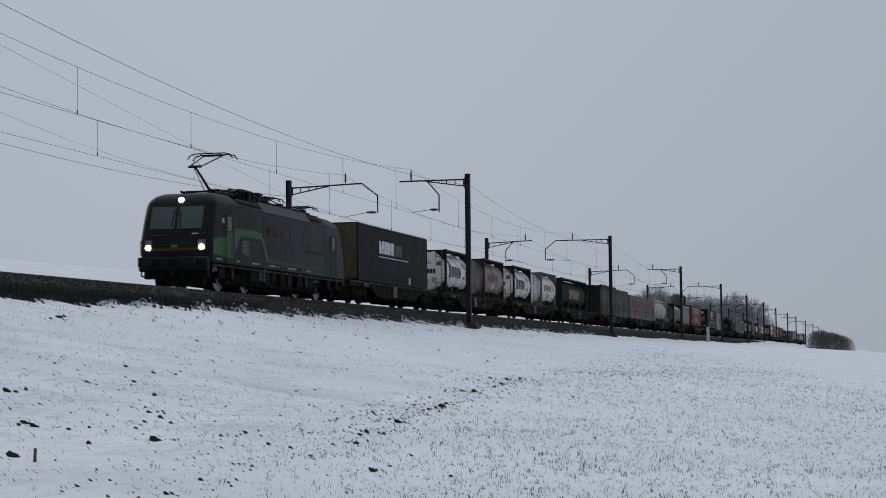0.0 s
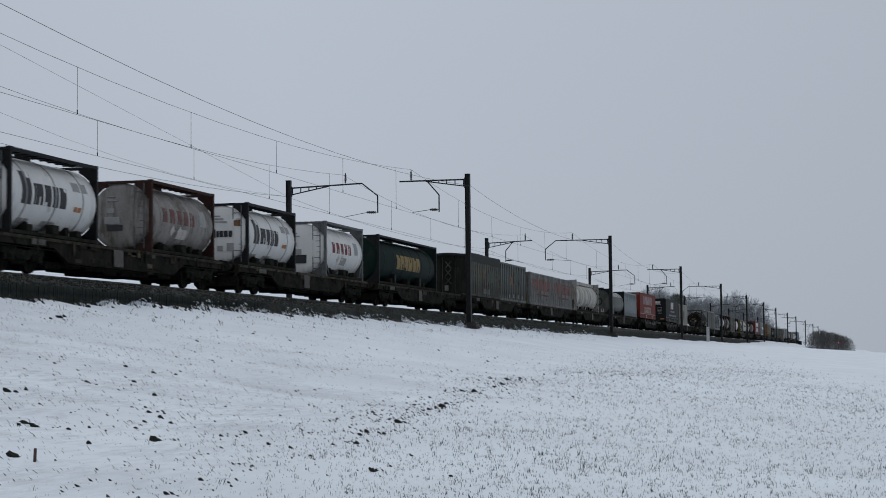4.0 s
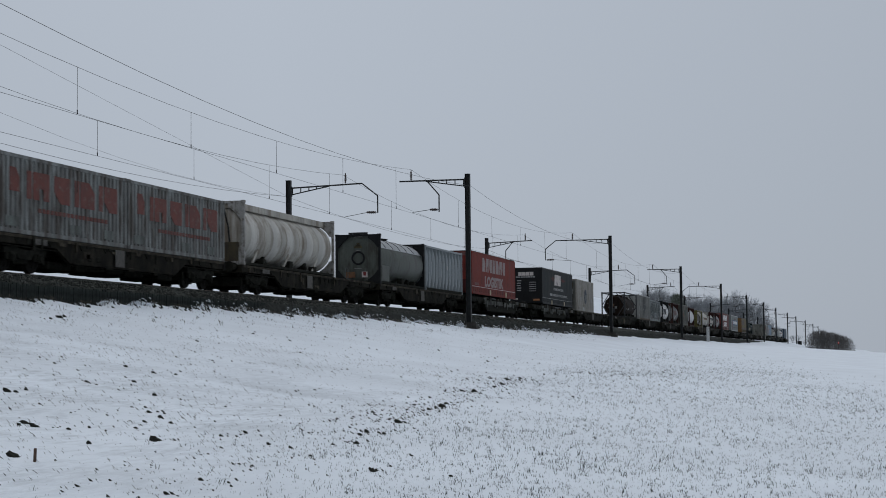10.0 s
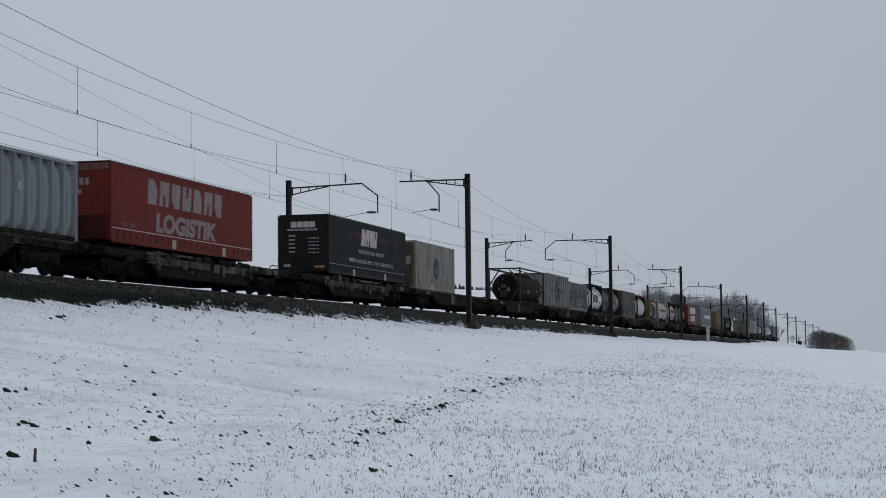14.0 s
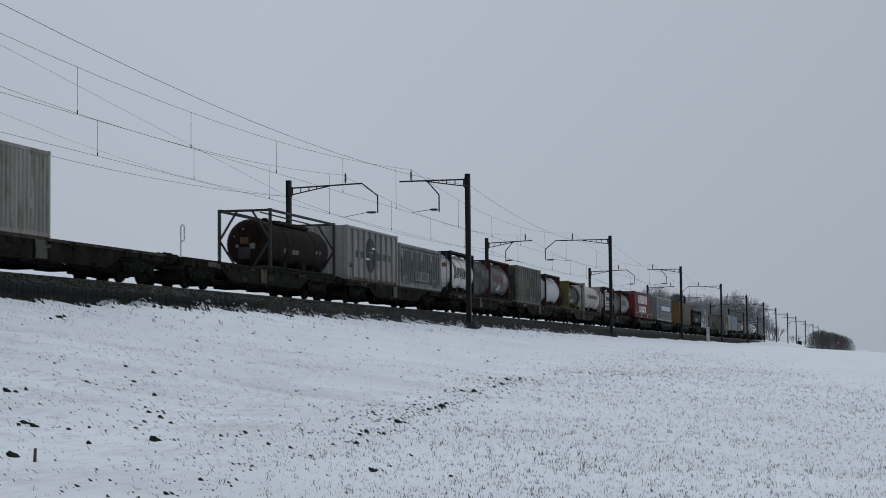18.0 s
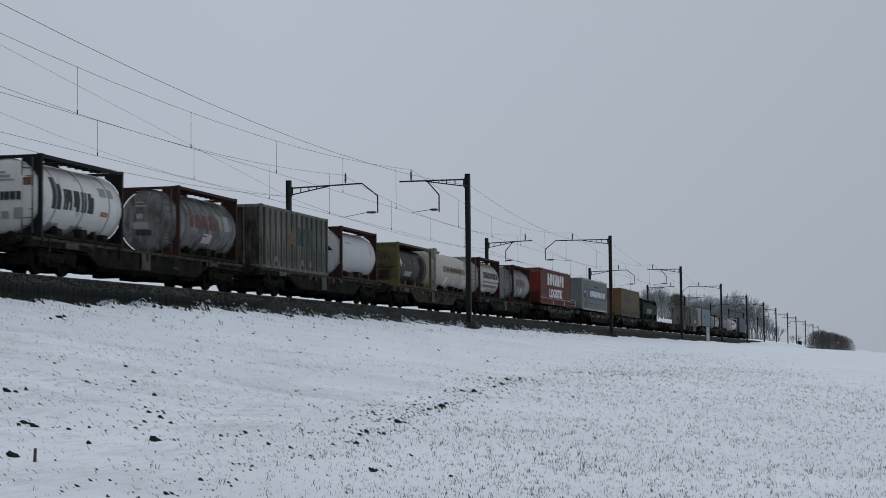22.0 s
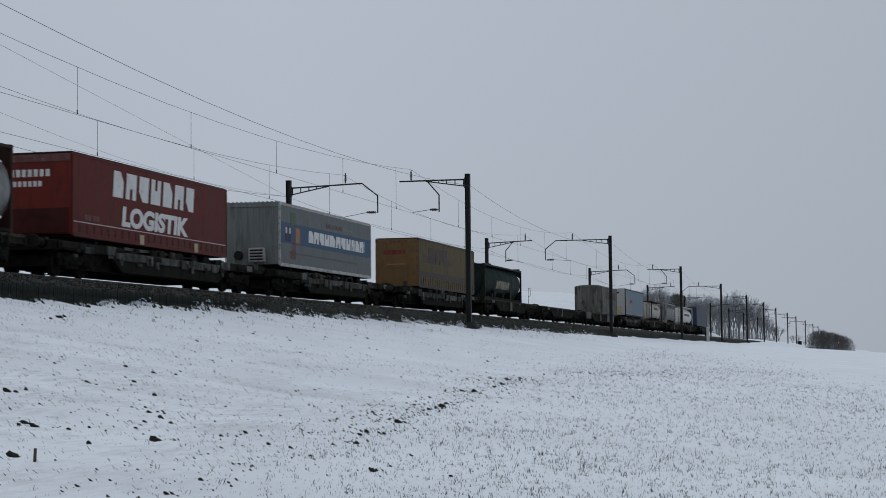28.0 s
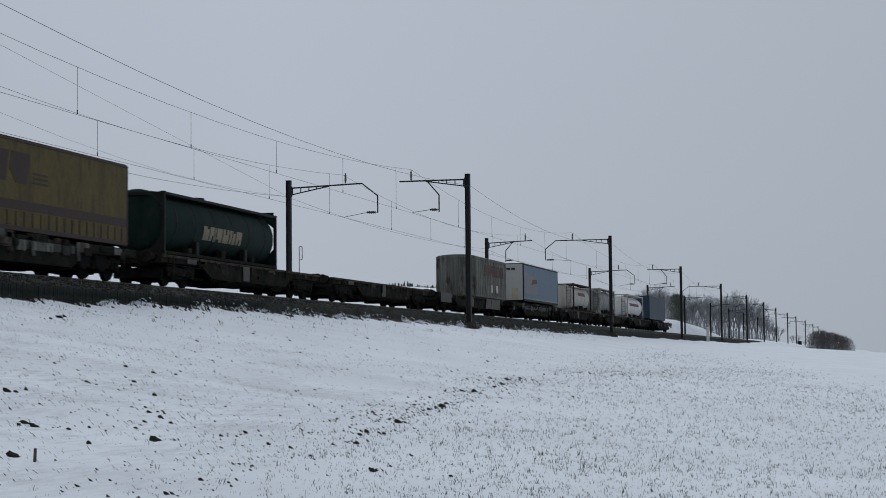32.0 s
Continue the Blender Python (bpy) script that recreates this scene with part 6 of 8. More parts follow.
def locomotive():
    th = tagged(new("electric_locomotive"), "dark grey and green electric locomotive with headlights lit", "locomotive")
    part("body", Shape().loft([plan_loop(*l) for l in LEVELS[:7]] + [plan_loop(3.42, 1.29, 1.44, 0.43)]), LOCO, th, smooth=True)
    # cab hoods rise over the sides and fall off towards the recessed roof
    for flip in (False, True):
        loops = []
        for z, fx, w, r, back in ((3.415, 1.29, 1.44, 0.43, 4.02), (3.54, 1.36, 1.375, 0.45, 3.96), (3.70, 1.56, 1.25, 0.5, 3.86), (3.80, 1.86, 1.13, 0.5, 3.76), (3.85, 2.28, 1.02, 0.45, 3.70)):
            lp = [(back, w, z)]
            for cy, a0 in ((w - r * 0.8, 90), (-w + r * 0.8, 180)):
                for i in range(6):
                    a = radians(a0 + 90 * i / 5)
                    lp.append((fx + r + r * math.cos(a), cy + 0.8 * r * math.sin(a), z))
            lp.append((back, -w, z))
            loops.append([(LOCO_L - x, y, zz) for x, y, zz in lp[::-1]] if flip else lp)
        part("cab_hood", Shape().loft(loops), LOCO, th, smooth=True)

    def front_slab(y0, y1, z0, z1, lift=0.012, thick=0.03):
        """A plate that follows the nose between two heights."""
        zs = [z0] + [l[0] for l in LEVELS if z0 < l[0] < z1] + [z1]
        loops = []
        for z in zs:
            x = level_at(z)[0] - lift
            loops.append([(x, y0, z), (x, y1, z), (x + thick, y1, z), (x + thick, y0, z)])
        return Shape().loft(loops)

    part("windscreen", front_slab(0.06, 1.08, 2.36, 3.24), GLASSM, th, "dark windscreen pane")
    part("windscreen", front_slab(-1.08, -0.06, 2.36, 3.24), GLASSM, th, "dark windscreen pane")
    part("windscreen_pillar", front_slab(-0.055, 0.055, 2.30, 3.30, 0.02), LOCO, th)
    for y in (-0.18, 0.18):
        fx0, fx1 = level_at(2.45)[0], level_at(3.1)[0]
        part("wiper", Shape().beam((fx0 - 0.04, y, 2.42), (fx1 - 0.04, y * 0.6, 3.12), 0.03, 0.02), BLACKM, th)
    part("nose_band", front_slab(-1.15, 1.15, 1.96, 2.06, 0.010), LOCO, th)
    part("nose_line", front_slab(-0.92, 0.92, 1.74, 1.77, 0.012), LOCOGR2, th, "thin green line across the nose")
    part("nose_line", front_slab(-0.92, 0.92, 1.50, 1.60, 0.012), LOCORED, th, "dark red line across the nose")
    part("nose_line", front_slab(-0.92, 0.92, 1.84, 1.86, 0.012), LOCOGR2, th, "thin green line across the nose")
    part("nose_badge", front_slab(-0.13, 0.13, 1.62, 1.73, 0.02), GREYFR, th, "small grey emblem on the nose")
    part("number_strip", front_slab(-0.98, -0.70, 2.12, 2.18, 0.014), GREYP, th)
    part("number_strip", front_slab(0.30, 1.0, 2.10, 2.125, 0.014), LOCOROOF, th)
    for y in (-1.13, 1.08):
        part("lamp_cluster", front_slab(y - 0.15, y + 0.15, 1.50, 1.92, 0.03, 0.06), LAMPBOX, th)
        part("headlight", Shape().lathe([(0, 0.03), (0.0, 0.10), (0.05, 0.115)], "x", (level_at(1.62)[0] - 0.07, y, 1.62), 18), LAMPM, th, "round headlight alight")
    part("top_headlight", Shape().lathe([(0, 0.03), (0.0, 0.095), (0.09, 0.11)], "x", (level_at(3.50)[0] - 0.10, -0.08, 3.50), 18), LAMPM, th, "upper headlight alight")
    # lower front: buffer beam, plough, buffers
    part("buffer_beam", Shape().box(0.62, 0.92, -1.42, 1.42, 0.70, 1.24, 0.04), BLACKM, th)
    part("buffer_beam", Shape().box(LOCO_L - 0.92, LOCO_L - 0.62, -1.42, 1.42, 0.70, 1.24, 0.04), BLACKM, th)
    for x, d in ((0.72, 1), (LOCO_L - 0.72, -1)):
        part("snow_plough", Shape().loft([[(x + d * 0.55, -0.98, 0.14), (x + d * 0.30, 0, 0.14), (x + d * 0.55, 0.98, 0.14), (x + d * 0.9, 0.98, 0.14), (x + d * 0.9, -0.98, 0.14)], [(x + d * 0.55, -1.05, 0.66), (x + d * 0.35, 0, 0.66), (x + d * 0.55, 1.05, 0.66), (x + d * 0.95, 1.05, 0.66), (x + d * 0.95, -1.05, 0.66)]]), BOGIE, th)
        part("apron", Shape().box(min(x + d * 0.2, x + d * 0.5), max(x + d * 0.2, x + d * 0.5), -1.32, 1.32, 0.42, 0.74, 0.03), BOGIE, th)
        for y in (-1.22, 1.22):
            part("footstep", Shape().box(min(x + d * 0.05, x + d * 0.40), max(x + d * 0.05, x + d * 0.40), y - 0.16, y + 0.16, 0.50, 0.55).box(min(x + d * 0.05, x + d * 0.10), max(x + d * 0.05, x + d * 0.10), y - 0.16, y - 0.12, 0.5, 0.8).box(min(x + d * 0.05, x + d * 0.10), max(x + d * 0.05, x + d * 0.10), y + 0.12, y + 0.16, 0.5, 0.8), BOGIE, th)
        for y in (-0.45, 0.4):
            part("brake_hose", Shape().path([(x - d * 0.02, y, 0.95), (x - d * 0.16, y, 0.75), (x - d * 0.12, y + 0.05, 0.45), (x + d * 0.1, y + 0.1, 0.42)], 0.03, 6), BOGIE, th)
        part("coupling_chain", Shape().path([(x - d * 0.45, 0, 0.98), (x - d * 0.42, 0, 0.72), (x - d * 0.25, 0, 0.52), (x - d * 0.1, 0, 0.7)], 0.035, 6), BOGIE, th)
    b0 = None
    for end, d in ((0.0, 1), (LOCO_L, -1)):
        for s in (-0.875, 0.875):
            m = pose(end, s, 1.03, 0, 0, 0 if d > 0 else 180)
            if b0 is None:
                b0 = part("buffer", Shape().box(0.0, 0.05, -0.30, 0.30, -0.18, 0.18, 0.02).rod((0.05, 0, 0), (0.35, 0, 0), 0.10, 12).rod((0.35, 0, 0), (0.64, 0, 0), 0.15, 12), BLACKM, th, at=m)
            else:
                again(b0, m, th)
        part("draw_hook", Shape().box(end + d * 0.4 - 0.2, end + d * 0.4 + 0.2, -0.04, 0.04, 0.93, 1.12, 0.02), BLACKM, th)
    # sides: green panel and band, doors, grab rails, vents
    for sd in (-1, 1):
        y = sd * 1.507

        def slab(outline, lift=0.006):
            a, b = sorted((y, y + sd * lift))
            return Shape().prism(outline, a, b)

        part("green_panel", slab([(1.02, 1.36), (2.40, 1.30), (2.40, 2.10), (1.7, 2.04), (1.02, 1.92)]), LOCOGR, th, "bright green cab side panel")
        part("green_band", slab([(3.26, 1.42), (3.26, 2.50), (6.0, 2.54), (6.5, 2.46), (6.85, 2.1), (7.25, 1.50), (7.45, 1.46), (7.45, 1.33), (7.05, 1.37), (6.6, 2.05), (6.25, 2.24), (4.3, 2.24), (3.85, 2.12), (3.55, 1.75)]), LOCOGR, th, "green stripe that steps down along the side")
        part("green_band", slab([(7.455, 1.33), (7.455, 1.46), (LOCO_L - 3.1, 1.36), (LOCO_L - 3.1, 1.25)]), LOCOGR2, th, "dull green line low on the side")
        for x0 in (2.46, LOCO_L - 3.0):
            part("cab_door", slab([(x0, 1.10), (x0 + 0.74, 1.10), (x0 + 0.74, 3.02), (x0, 3.02)], 0.010), LOCO, th)
            if x0 < 9:
                part("door_panel", slab([(x0 + 0.02, 1.28), (x0 + 0.72, 1.28), (x0 + 0.72, 2.32), (x0 + 0.02, 2.26)], 0.014), LOCOGR, th, "green lower half of the cab door")
            part("door_window", slab([(x0 + 0.10, 2.36), (x0 + 0.52, 2.36), (x0 + 0.52, 2.92), (x0 + 0.10, 2.92)], 0.016), DIMWH, th, "pale cab door window")
            for gx in (x0 - 0.12, x0 + 0.72):
                part("grab_rail", Shape().path([(gx, y, 1.2), (gx, y + sd * 0.06, 1.24), (gx, y + sd * 0.06, 2.85), (gx, y, 2.9)], 0.018, 6), GREYFR, th)
        part("cab_window", slab([(1.95, 2.62), (2.22, 2.62), (2.22, 2.82), (2.0, 2.82)], 0.012), GREYP, th)
        part("side_emblem", slab([(4.15, 1.62), (4.3, 1.5), (4.95, 1.5), (4.95, 2.08), (4.3, 2.08), (4.15, 1.95)], 0.008), EMBLEM, th, "faint grey emblem")
        part("side_emblem", slab([(7.3, 2.45), (8.0, 2.45), (8.0, 2.86), (7.3, 2.86)], 0.008), DULLRED, th, "dull dark red square emblem")
        part("side_emblem", slab([(8.08, 2.45), (8.75, 2.45), (8.75, 2.86), (8.08, 2.86)], 0.008), DULLRED, th, "dull dark red square emblem")
        part("side_lettering", blocks(9.1, 2.50, [0.26, 0.26, 0.26, -0.15, 0.28, 0.24, 0.18, 0.26, 0.24], 0.30, y if sd < 0 else y + 0.006, 0.16), FAINTP, th, "faint grey lettering")
        part("side_lettering", blocks(11.9, 2.42, [0.1, 0.24, 0.14, 0.24, 0.16, 0.24, 0.24, 0.14, 0.08, 0.24, 0.24, 0.24, 0.08], 0.28, y if sd < 0 else y + 0.006, 0.2), FAINTP, th, "faint grey lettering")
        part("side_lettering", blocks(12.2, 2.0, [0.12] * 16, 0.12, y if sd < 0 else y + 0.006, 0.3), DULLRED, th)
        for k, x in enumerate((3.9, 6.7, 9.5, 12.3, 15.1)):
            part("panel_joint", slab([(x, 1.06), (x + 0.012, 1.06), (x + 0.012, 3.3), (x, 3.3)], 0.004), BLACKM, th)
        part("data_lettering", blocks(1.4, 1.16, [0.28, 0.2, -1.6, 0.12, 0.12, -1.4, 0.4, 0.3, -1.2, 0.2, 0.12, 0.3, 0.2, 0.2, -1.1, 0.3, 0.3, 0.3, -1.3, 0.25, 0.25], 0.07, y if sd < 0 else y + 0.006, 0.3), GREYP, th)
        for x in (8.3, 8.75, 10.9, 11.35):
            part("side_hatch", slab([(x, 1.12), (x + 0.26, 1.12), (x + 0.26, 1.30), (x, 1.30)], 0.009), BLACKM, th)
        for x in (5.8, 7.4, 11.7, 13.3):
            part("suspension_box", Shape().box(x - 0.35, x + 0.35, sd * 1.28 - 0.14, sd * 1.28 + 0.14, 0.42, 0.95, 0.04), BOGIE, th)
        for x in (6.7, 7.1, 9.3):
            part("damper", Shape().rod((x, sd * 1.36, 0.50), (x, sd * 1.36, 0.98), 0.07, 8), PLATE, th)
        part("side_skirt", Shape().box(1.1, LOCO_L - 1.1, sd * 1.46 - 0.02, sd * 1.46 + 0.02, 0.90, 0.985), BLACKM, th)
        sk = random.Random(9)
        for i in range(16):
            x, w, h = 1.6 + i + sk.uniform(-0.3, 0.3), sk.uniform(0.08, 0.3), sk.uniform(0.04, 0.12)
            part("sill_fitting", Shape().box(x, x + w, sd * 1.50 - 0.012, sd * 1.50 + 0.012, 0.93, 0.93 + h, 0.004), sk.choice([PLATE, GREYFR, BOGIE, BOGIE]), th)
        for x in (1.9, 3.2, 6.3, 8.0, 9.1, 10.1, 12.4, 15.6, 17.0):
            w = sk.uniform(0.25, 0.6)
            part("under_box", Shape().box(x, x + w, sd * 1.38 - 0.05, sd * 1.38 + 0.05, sk.uniform(0.3, 0.55), 0.90, 0.03), sk.choice([BOGIE, UNDER, BLACKM]), th)
        # sloping roof shoulder with vent panels
        ya, yb = sd * 1.44, sd * 1.10
        for x0, x1, m, zt in ((3.95, 6.9, BLACKM, 3.74), (6.95, 13.3, LOCOROOF, 3.88), (13.35, 15.1, BLACKM, 3.74)):
            k = (zt - 3.43) / 0.45
            yt = ya + (yb - ya) * k
            part("roof_shoulder", Shape().add([(x0, ya, 3.43), (x1, ya, 3.43), (x1, yt, zt), (x0 + 0.12, yt, zt), (x0, ya - sd * 0.14, 3.39), (x1, ya - sd * 0.14, 3.39), (x1, yt - sd * 0.14, zt - 0.06), (x0 + 0.12, yt - sd * 0.14, zt - 0.06)], [(0, 1, 2, 3), (7, 6, 5, 4), (0, 4, 5, 1), (1, 5, 6, 2), (2, 6, 7, 3), (3, 7, 4, 0)]), m, th)
        for q in (0.3, 0.62):
            for x0, x1 in ((4.1, 6.85), (13.4, 15.0)):
                part("roof_pipe", Shape().rod((x0, ya + (yb - ya) * q, 3.45 + 0.45 * q), (x1, ya + (yb - ya) * q, 3.45 + 0.45 * q), 0.035, 6), LOCOROOF if q > 0.5 else BOGIE, th)
        part("gutter", Shape().box(3.0, LOCO_L - 3.0, sd * 1.43 - 0.012, sd * 1.43 + 0.012, 3.40, 3.44), BLACKM, th)
    for x, w, zb in ((6.6, 1.2, 0.16), (8.2, 0.9, 0.12), (9.5, 1.3, 0.15), (11.2, 0.9, 0.13), (12.4, 0.7, 0.17)):
        part("under_tank", Shape().box(x, x + w, -0.95, 0.95, zb, 0.5, 0.05), BOGIE, th)
    part("underbody", Shape().box(5.2, LOCO_L - 5.2, -1.2, 1.2, 0.28, 0.95, 0.06), BOGIE, th)
    part("roof_deck", Shape().box(3.9, LOCO_L - 3.9, -1.06, 1.06, 3.44, 3.72), BLACKM, th)
    part("roof_deck", Shape().box(6.95, 13.3, -1.08, 1.08, 3.725, 3.875), LOCOROOF, th)
    # roof gear
    for x0, x1, y0, y1, z1 in ((6.7, 7.05, -0.85, -0.45, 4.30), (7.3, 7.75, -0.8, -0.3, 4.22), (7.9, 8.25, -0.85, -0.5, 4.34), (8.45, 8.95, -0.8, -0.2, 4.16), (9.05, 9.3, -0.8, -0.5, 4.30), (7.4, 8.8, 0.1, 0.7, 4.12), (12.0, 12.6, -0.7, 0.2, 4.02)):
        part("roof_box", Shape().box(x0, x1, y0, y1, 3.72 if x1 < 7 else 3.878, z1 - 0.12, 0.03).box(x0 - 0.05, x1 + 0.05, y0 - 0.04, y1 + 0.04, z1 - 0.10, z1, 0.02), BLACKM, th)
    for x, y in ((5.9, -0.7), (6.4, -0.7), (7.15, -0.2), (7.85, -0.75), (8.35, -0.75), (9.2, 0.1), (9.7, -0.6)):
        rib = Shape().rod((x, y, 3.72), (x, y, 4.34), 0.05, 8)
        for i in range(5):
            rib.rod((x, y, 3.93 + 0.08 * i), (x, y, 3.98 + 0.08 * i), 0.12, 8, 0.07)
        part("roof_insulator", rib, BLACKM, th)
    part("roof_busbar", Shape().path([(4.8, -0.7, 4.24), (8.8, -0.72, 4.34), (9.3, 0.1, 4.30), (14.0, 0.1, 4.20)], 0.03, 6), BLACKM, th)
    for x in (15.0, 16.1):
        part("roof_frame", Shape().box(x - 0.5, x + 0.4, -0.7, -0.6, 3.72, 3.98).box(x - 0.5, x + 0.4, 0.6, 0.7, 3.72, 3.98), BLACKM, th)
    part("roof_horn", Shape().rod((2.55, 0.3, 3.9), (2.2, 0.3, 3.92), 0.05, 8), BLACKM, th)
    for x in (16.65, 17.3):
        part("roof_antenna", Shape().box(x - 0.05, x + 0.05, -0.35, -0.15, 3.80, 4.02, 0.01), BLACKM, th)

    def pantograph(x, up, flip):
        f = -1 if flip else 1
        base = Shape().box(x - 0.9, x + 0.9, -0.62, -0.52, 3.98, 4.06).box(x - 0.9, x + 0.9, 0.52, 0.62, 3.98, 4.06).box(x - 0.9, x - 0.8, -0.62, 0.62, 3.98, 4.06).box(x + 0.8, x + 0.9, -0.62, 0.62, 3.98, 4.06)
        for ax in (-0.85, 0.85):
            for y in (-0.55, 0.55):
                base.rod((x + ax, y, 3.70), (x + ax, y, 3.98), 0.07, 8)
        part("pantograph_base", base, BLACKM, th)
        if not up:
            part("spring_box", Shape().box(x - 0.75, x + 0.35, -0.4, 0.4, 4.03, 4.16, 0.03).box(x + 0.4, x + 0.75, -0.5, 0.5, 4.03, 4.22, 0.03), BLACKM, th)
        if up:
            foot, knee, head = Vector((x + 0.35, 0, 4.12)), Vector((x - 1.35, 0, 4.98)), Vector((x + 0.55, 0, 5.60))
        else:
            foot, knee, head = Vector((x - 0.6 * f, 0, 4.10)), Vector((x + 1.1 * f, 0, 4.20)), Vector((x - 0.8 * f, 0, 4.27))
        part("lower_arm", Shape().rod(foot, knee, 0.055, 8, 0.045).rod(foot + Vector((-0.35, 0.12, 0)), knee + Vector((-0.12, 0.05, 0.05)), 0.018, 6), BLACKM, th)
        part("knee_joint", Shape().rod(knee + Vector((0, -0.28, 0)), knee + Vector((0, 0.28, 0)), 0.05, 8), BLACKM, th)
        arm = Shape()
        for y in (-0.26, 0.26):
            arm.rod(knee + Vector((0, y, 0)), head + Vector((0, y * 1.6, 0)), 0.026, 6)
        arm.rod(knee + Vector((0, -0.26, 0)), knee.lerp(head, 0.55) + Vector((0, 0.34, 0)), 0.012, 5)
        part("upper_arm", arm, BLACKM, th)
        z = head.z + 0.09
        for dx in (-0.28, 0.28):
            part("contact_strip", Shape().path([(head.x + dx, -0.98, z - 0.22), (head.x + dx, -0.86, z - 0.06), (head.x + dx, -0.62, z), (head.x + dx, 0.62, z), (head.x + dx, 0.86, z - 0.06), (head.x + dx, 0.98, z - 0.22)], 0.027, 6), BLACKM, th)
        part("head_frame", Shape().rod((head.x - 0.28, -0.42, z - 0.04), (head.x + 0.28, -0.42, z - 0.04), 0.018, 6).rod((head.x - 0.28, 0.42, z - 0.04), (head.x + 0.28, 0.42, z - 0.04), 0.018, 6).rod((head.x, -0.45, z - 0.08), (head.x, 0.45, z - 0.08), 0.025, 6), BLACKM, th)

    pantograph(4.25, True, False)
    pantograph(5.95, False, True)
    pantograph(11.4, False, False)
    pantograph(14.6, False, True)
    bogie("loco", th, 4.74, 3.0, 0.61)
    bogie("loco", th, LOCO_L - 4.74, 3.0, 0.61)
    on_train(th, LOCO_S, 0)
    return th


locomotive()

# ---- the consist, front to back ----
L20, L30, L40, L45 = 6.058, 9.125, 12.192, 13.716
flat_wagon(80.75, 18.9)
curtain_box = trailer("box_body", 82.75, L45, 4.07, CURT_DK, RUSTEND, "dark grey curtain-sided box with white lettering on a flat wagon", base=DECK + 0.002 + 0.01, W=1.25, trim=CURT_DK, strap=BLACKM, wheels=False, roof_mat=TARP)
curtain_box["category"] = "swap body"
side(curtain_box, "lettering", blocks(3.85, 1.55, [0.42, 0.42, 0.28, 0.28, 0.42, 0.20, 0.42], 0.66, -1.238, 0.17), WHITEP, "white lettering blocks")
side(curtain_box, "lettering", blocks(6.95, 1.55, [0.18, 0.18, 0.42, 0.42], 0.6, -1.238, 0.2), SLATEP)
side(curtain_box, "underline", Shape().box(3.8, 9.6, -1.243, -1.237, 1.36, 1.40), WHITEP)
side(curtain_box, "yellow_tag", Shape().box(9.6, 10.0, -1.262, -1.25, 0.12, 0.5, 0.004), BUFFP, "buff plastic document tag")
flat_wagon(99.55)


def black_framed_tank(s):
    t = tank_container("tank_container", s, L20, 3.755, WHITE_T, BLACKM, "white tank container in a black frame with black lettering", rings=3, ring_mat=GREYP, r=1.20, zc=1.32, inset=-0.03)
    tank_print(t, 0.8, 0.14, [0.62], 1.0, BLACKP, gap=0.3)
    tank_print(t, 1.6, 0.0, [0.12, 0.42, 0.42, 0.36, 0.42], 0.66, BLACKP, gap=0.32)
    tank_print(t, 4.3, 0.45, [0.5, 0.4], 0.3, GREYP, "data_panel")
    tank_print(t, 4.35, -0.28, [0.22, 0.22], 0.16, ORANP, "hazard_plate")
    tank_print(t, 1.0, -0.85, [0.35, 0.3, -0.8, 0.3, 0.5], 0.16, GREYP, "data_panel", lift=0.008)
    end_print(t, [(0.35, 0.02, 0.30, 0.34), (0.10, 0.0, 0.1, 0.26), (-0.06, 0.0, 0.16, 0.26), (-0.26, 0.0, 0.16, 0.26), (-0.46, 0.0, 0.14, 0.26)], BLACKP)
    end_print(t, [(0.1, 0.62, 0.5, 0.07), (0.15, 0.74, 0.3, 0.05), (0.05, 0.5, 0.7, 0.05), ], GREYP)
    end_print(t, [(-0.74, 0.44, 0.26, 0.24)], DIMOR, "hazard_placard")
    end_print(t, [(0.45, -0.60, 0.34, 0.30), (0.0, -0.60, 0.24, 0.22), (-0.45, -0.55, 0.30, 0.34)], GREYP, "end_plate")
    return t


def lettered_tank(s, mat, fr, word, label, top=3.755):
    t = tank_container("tank_container", s, L20, top, mat, fr, label, rings=4, r=1.20, zc=1.32, inset=-0.02, brace="long" if fr is GREYFR else True)
    tank_print(t, 1.08, 0.10, [0.38, 0.42, 0.36, 0.34, 0.38], 0.52, word, gap=0.72)
    tank_print(t, 2.6, -0.5, [0.45, 0.35], 0.35, GREYP if mat is WHITE_T else PALEP, "data_panel", gap=0.1)
    tank_print(t, 4.6, 0.2, [0.6], 0.6, GREYP, "data_panel")
    end_print(t, [(0.35, 0.72, 0.3, 0.05), (0.3, 0.58, 0.45, 0.06), (0.35, 0.2, 0.25, 0.18), (0.3, -0.15, 0.6, 0.25)], GREYP)
    end_print(t, [(0.25, -0.50, 1.0, 0.40)] if mat is WHITE_T else [(0.2, -0.42, 0.6, 0.2)], BLACKP, "end_plate")
    for x in (2.1, 2.75):
        tank_placard(t, x, -0.42, 0.20, DIMWH if mat is GREY_T2 else PALEP)
    return t


black_framed_tank(101.2)
lettered_tank(111.65, GREY_T, REDFR, DKREDP, "dirty grey tank container in a red-brown frame with red lettering")
flat_wagon(119.7)
black_framed_tank(121.45)
lettered_tank(131.9, WHITE_T, GREYFR, REDP, "white tank container in a grey frame with red lettering")


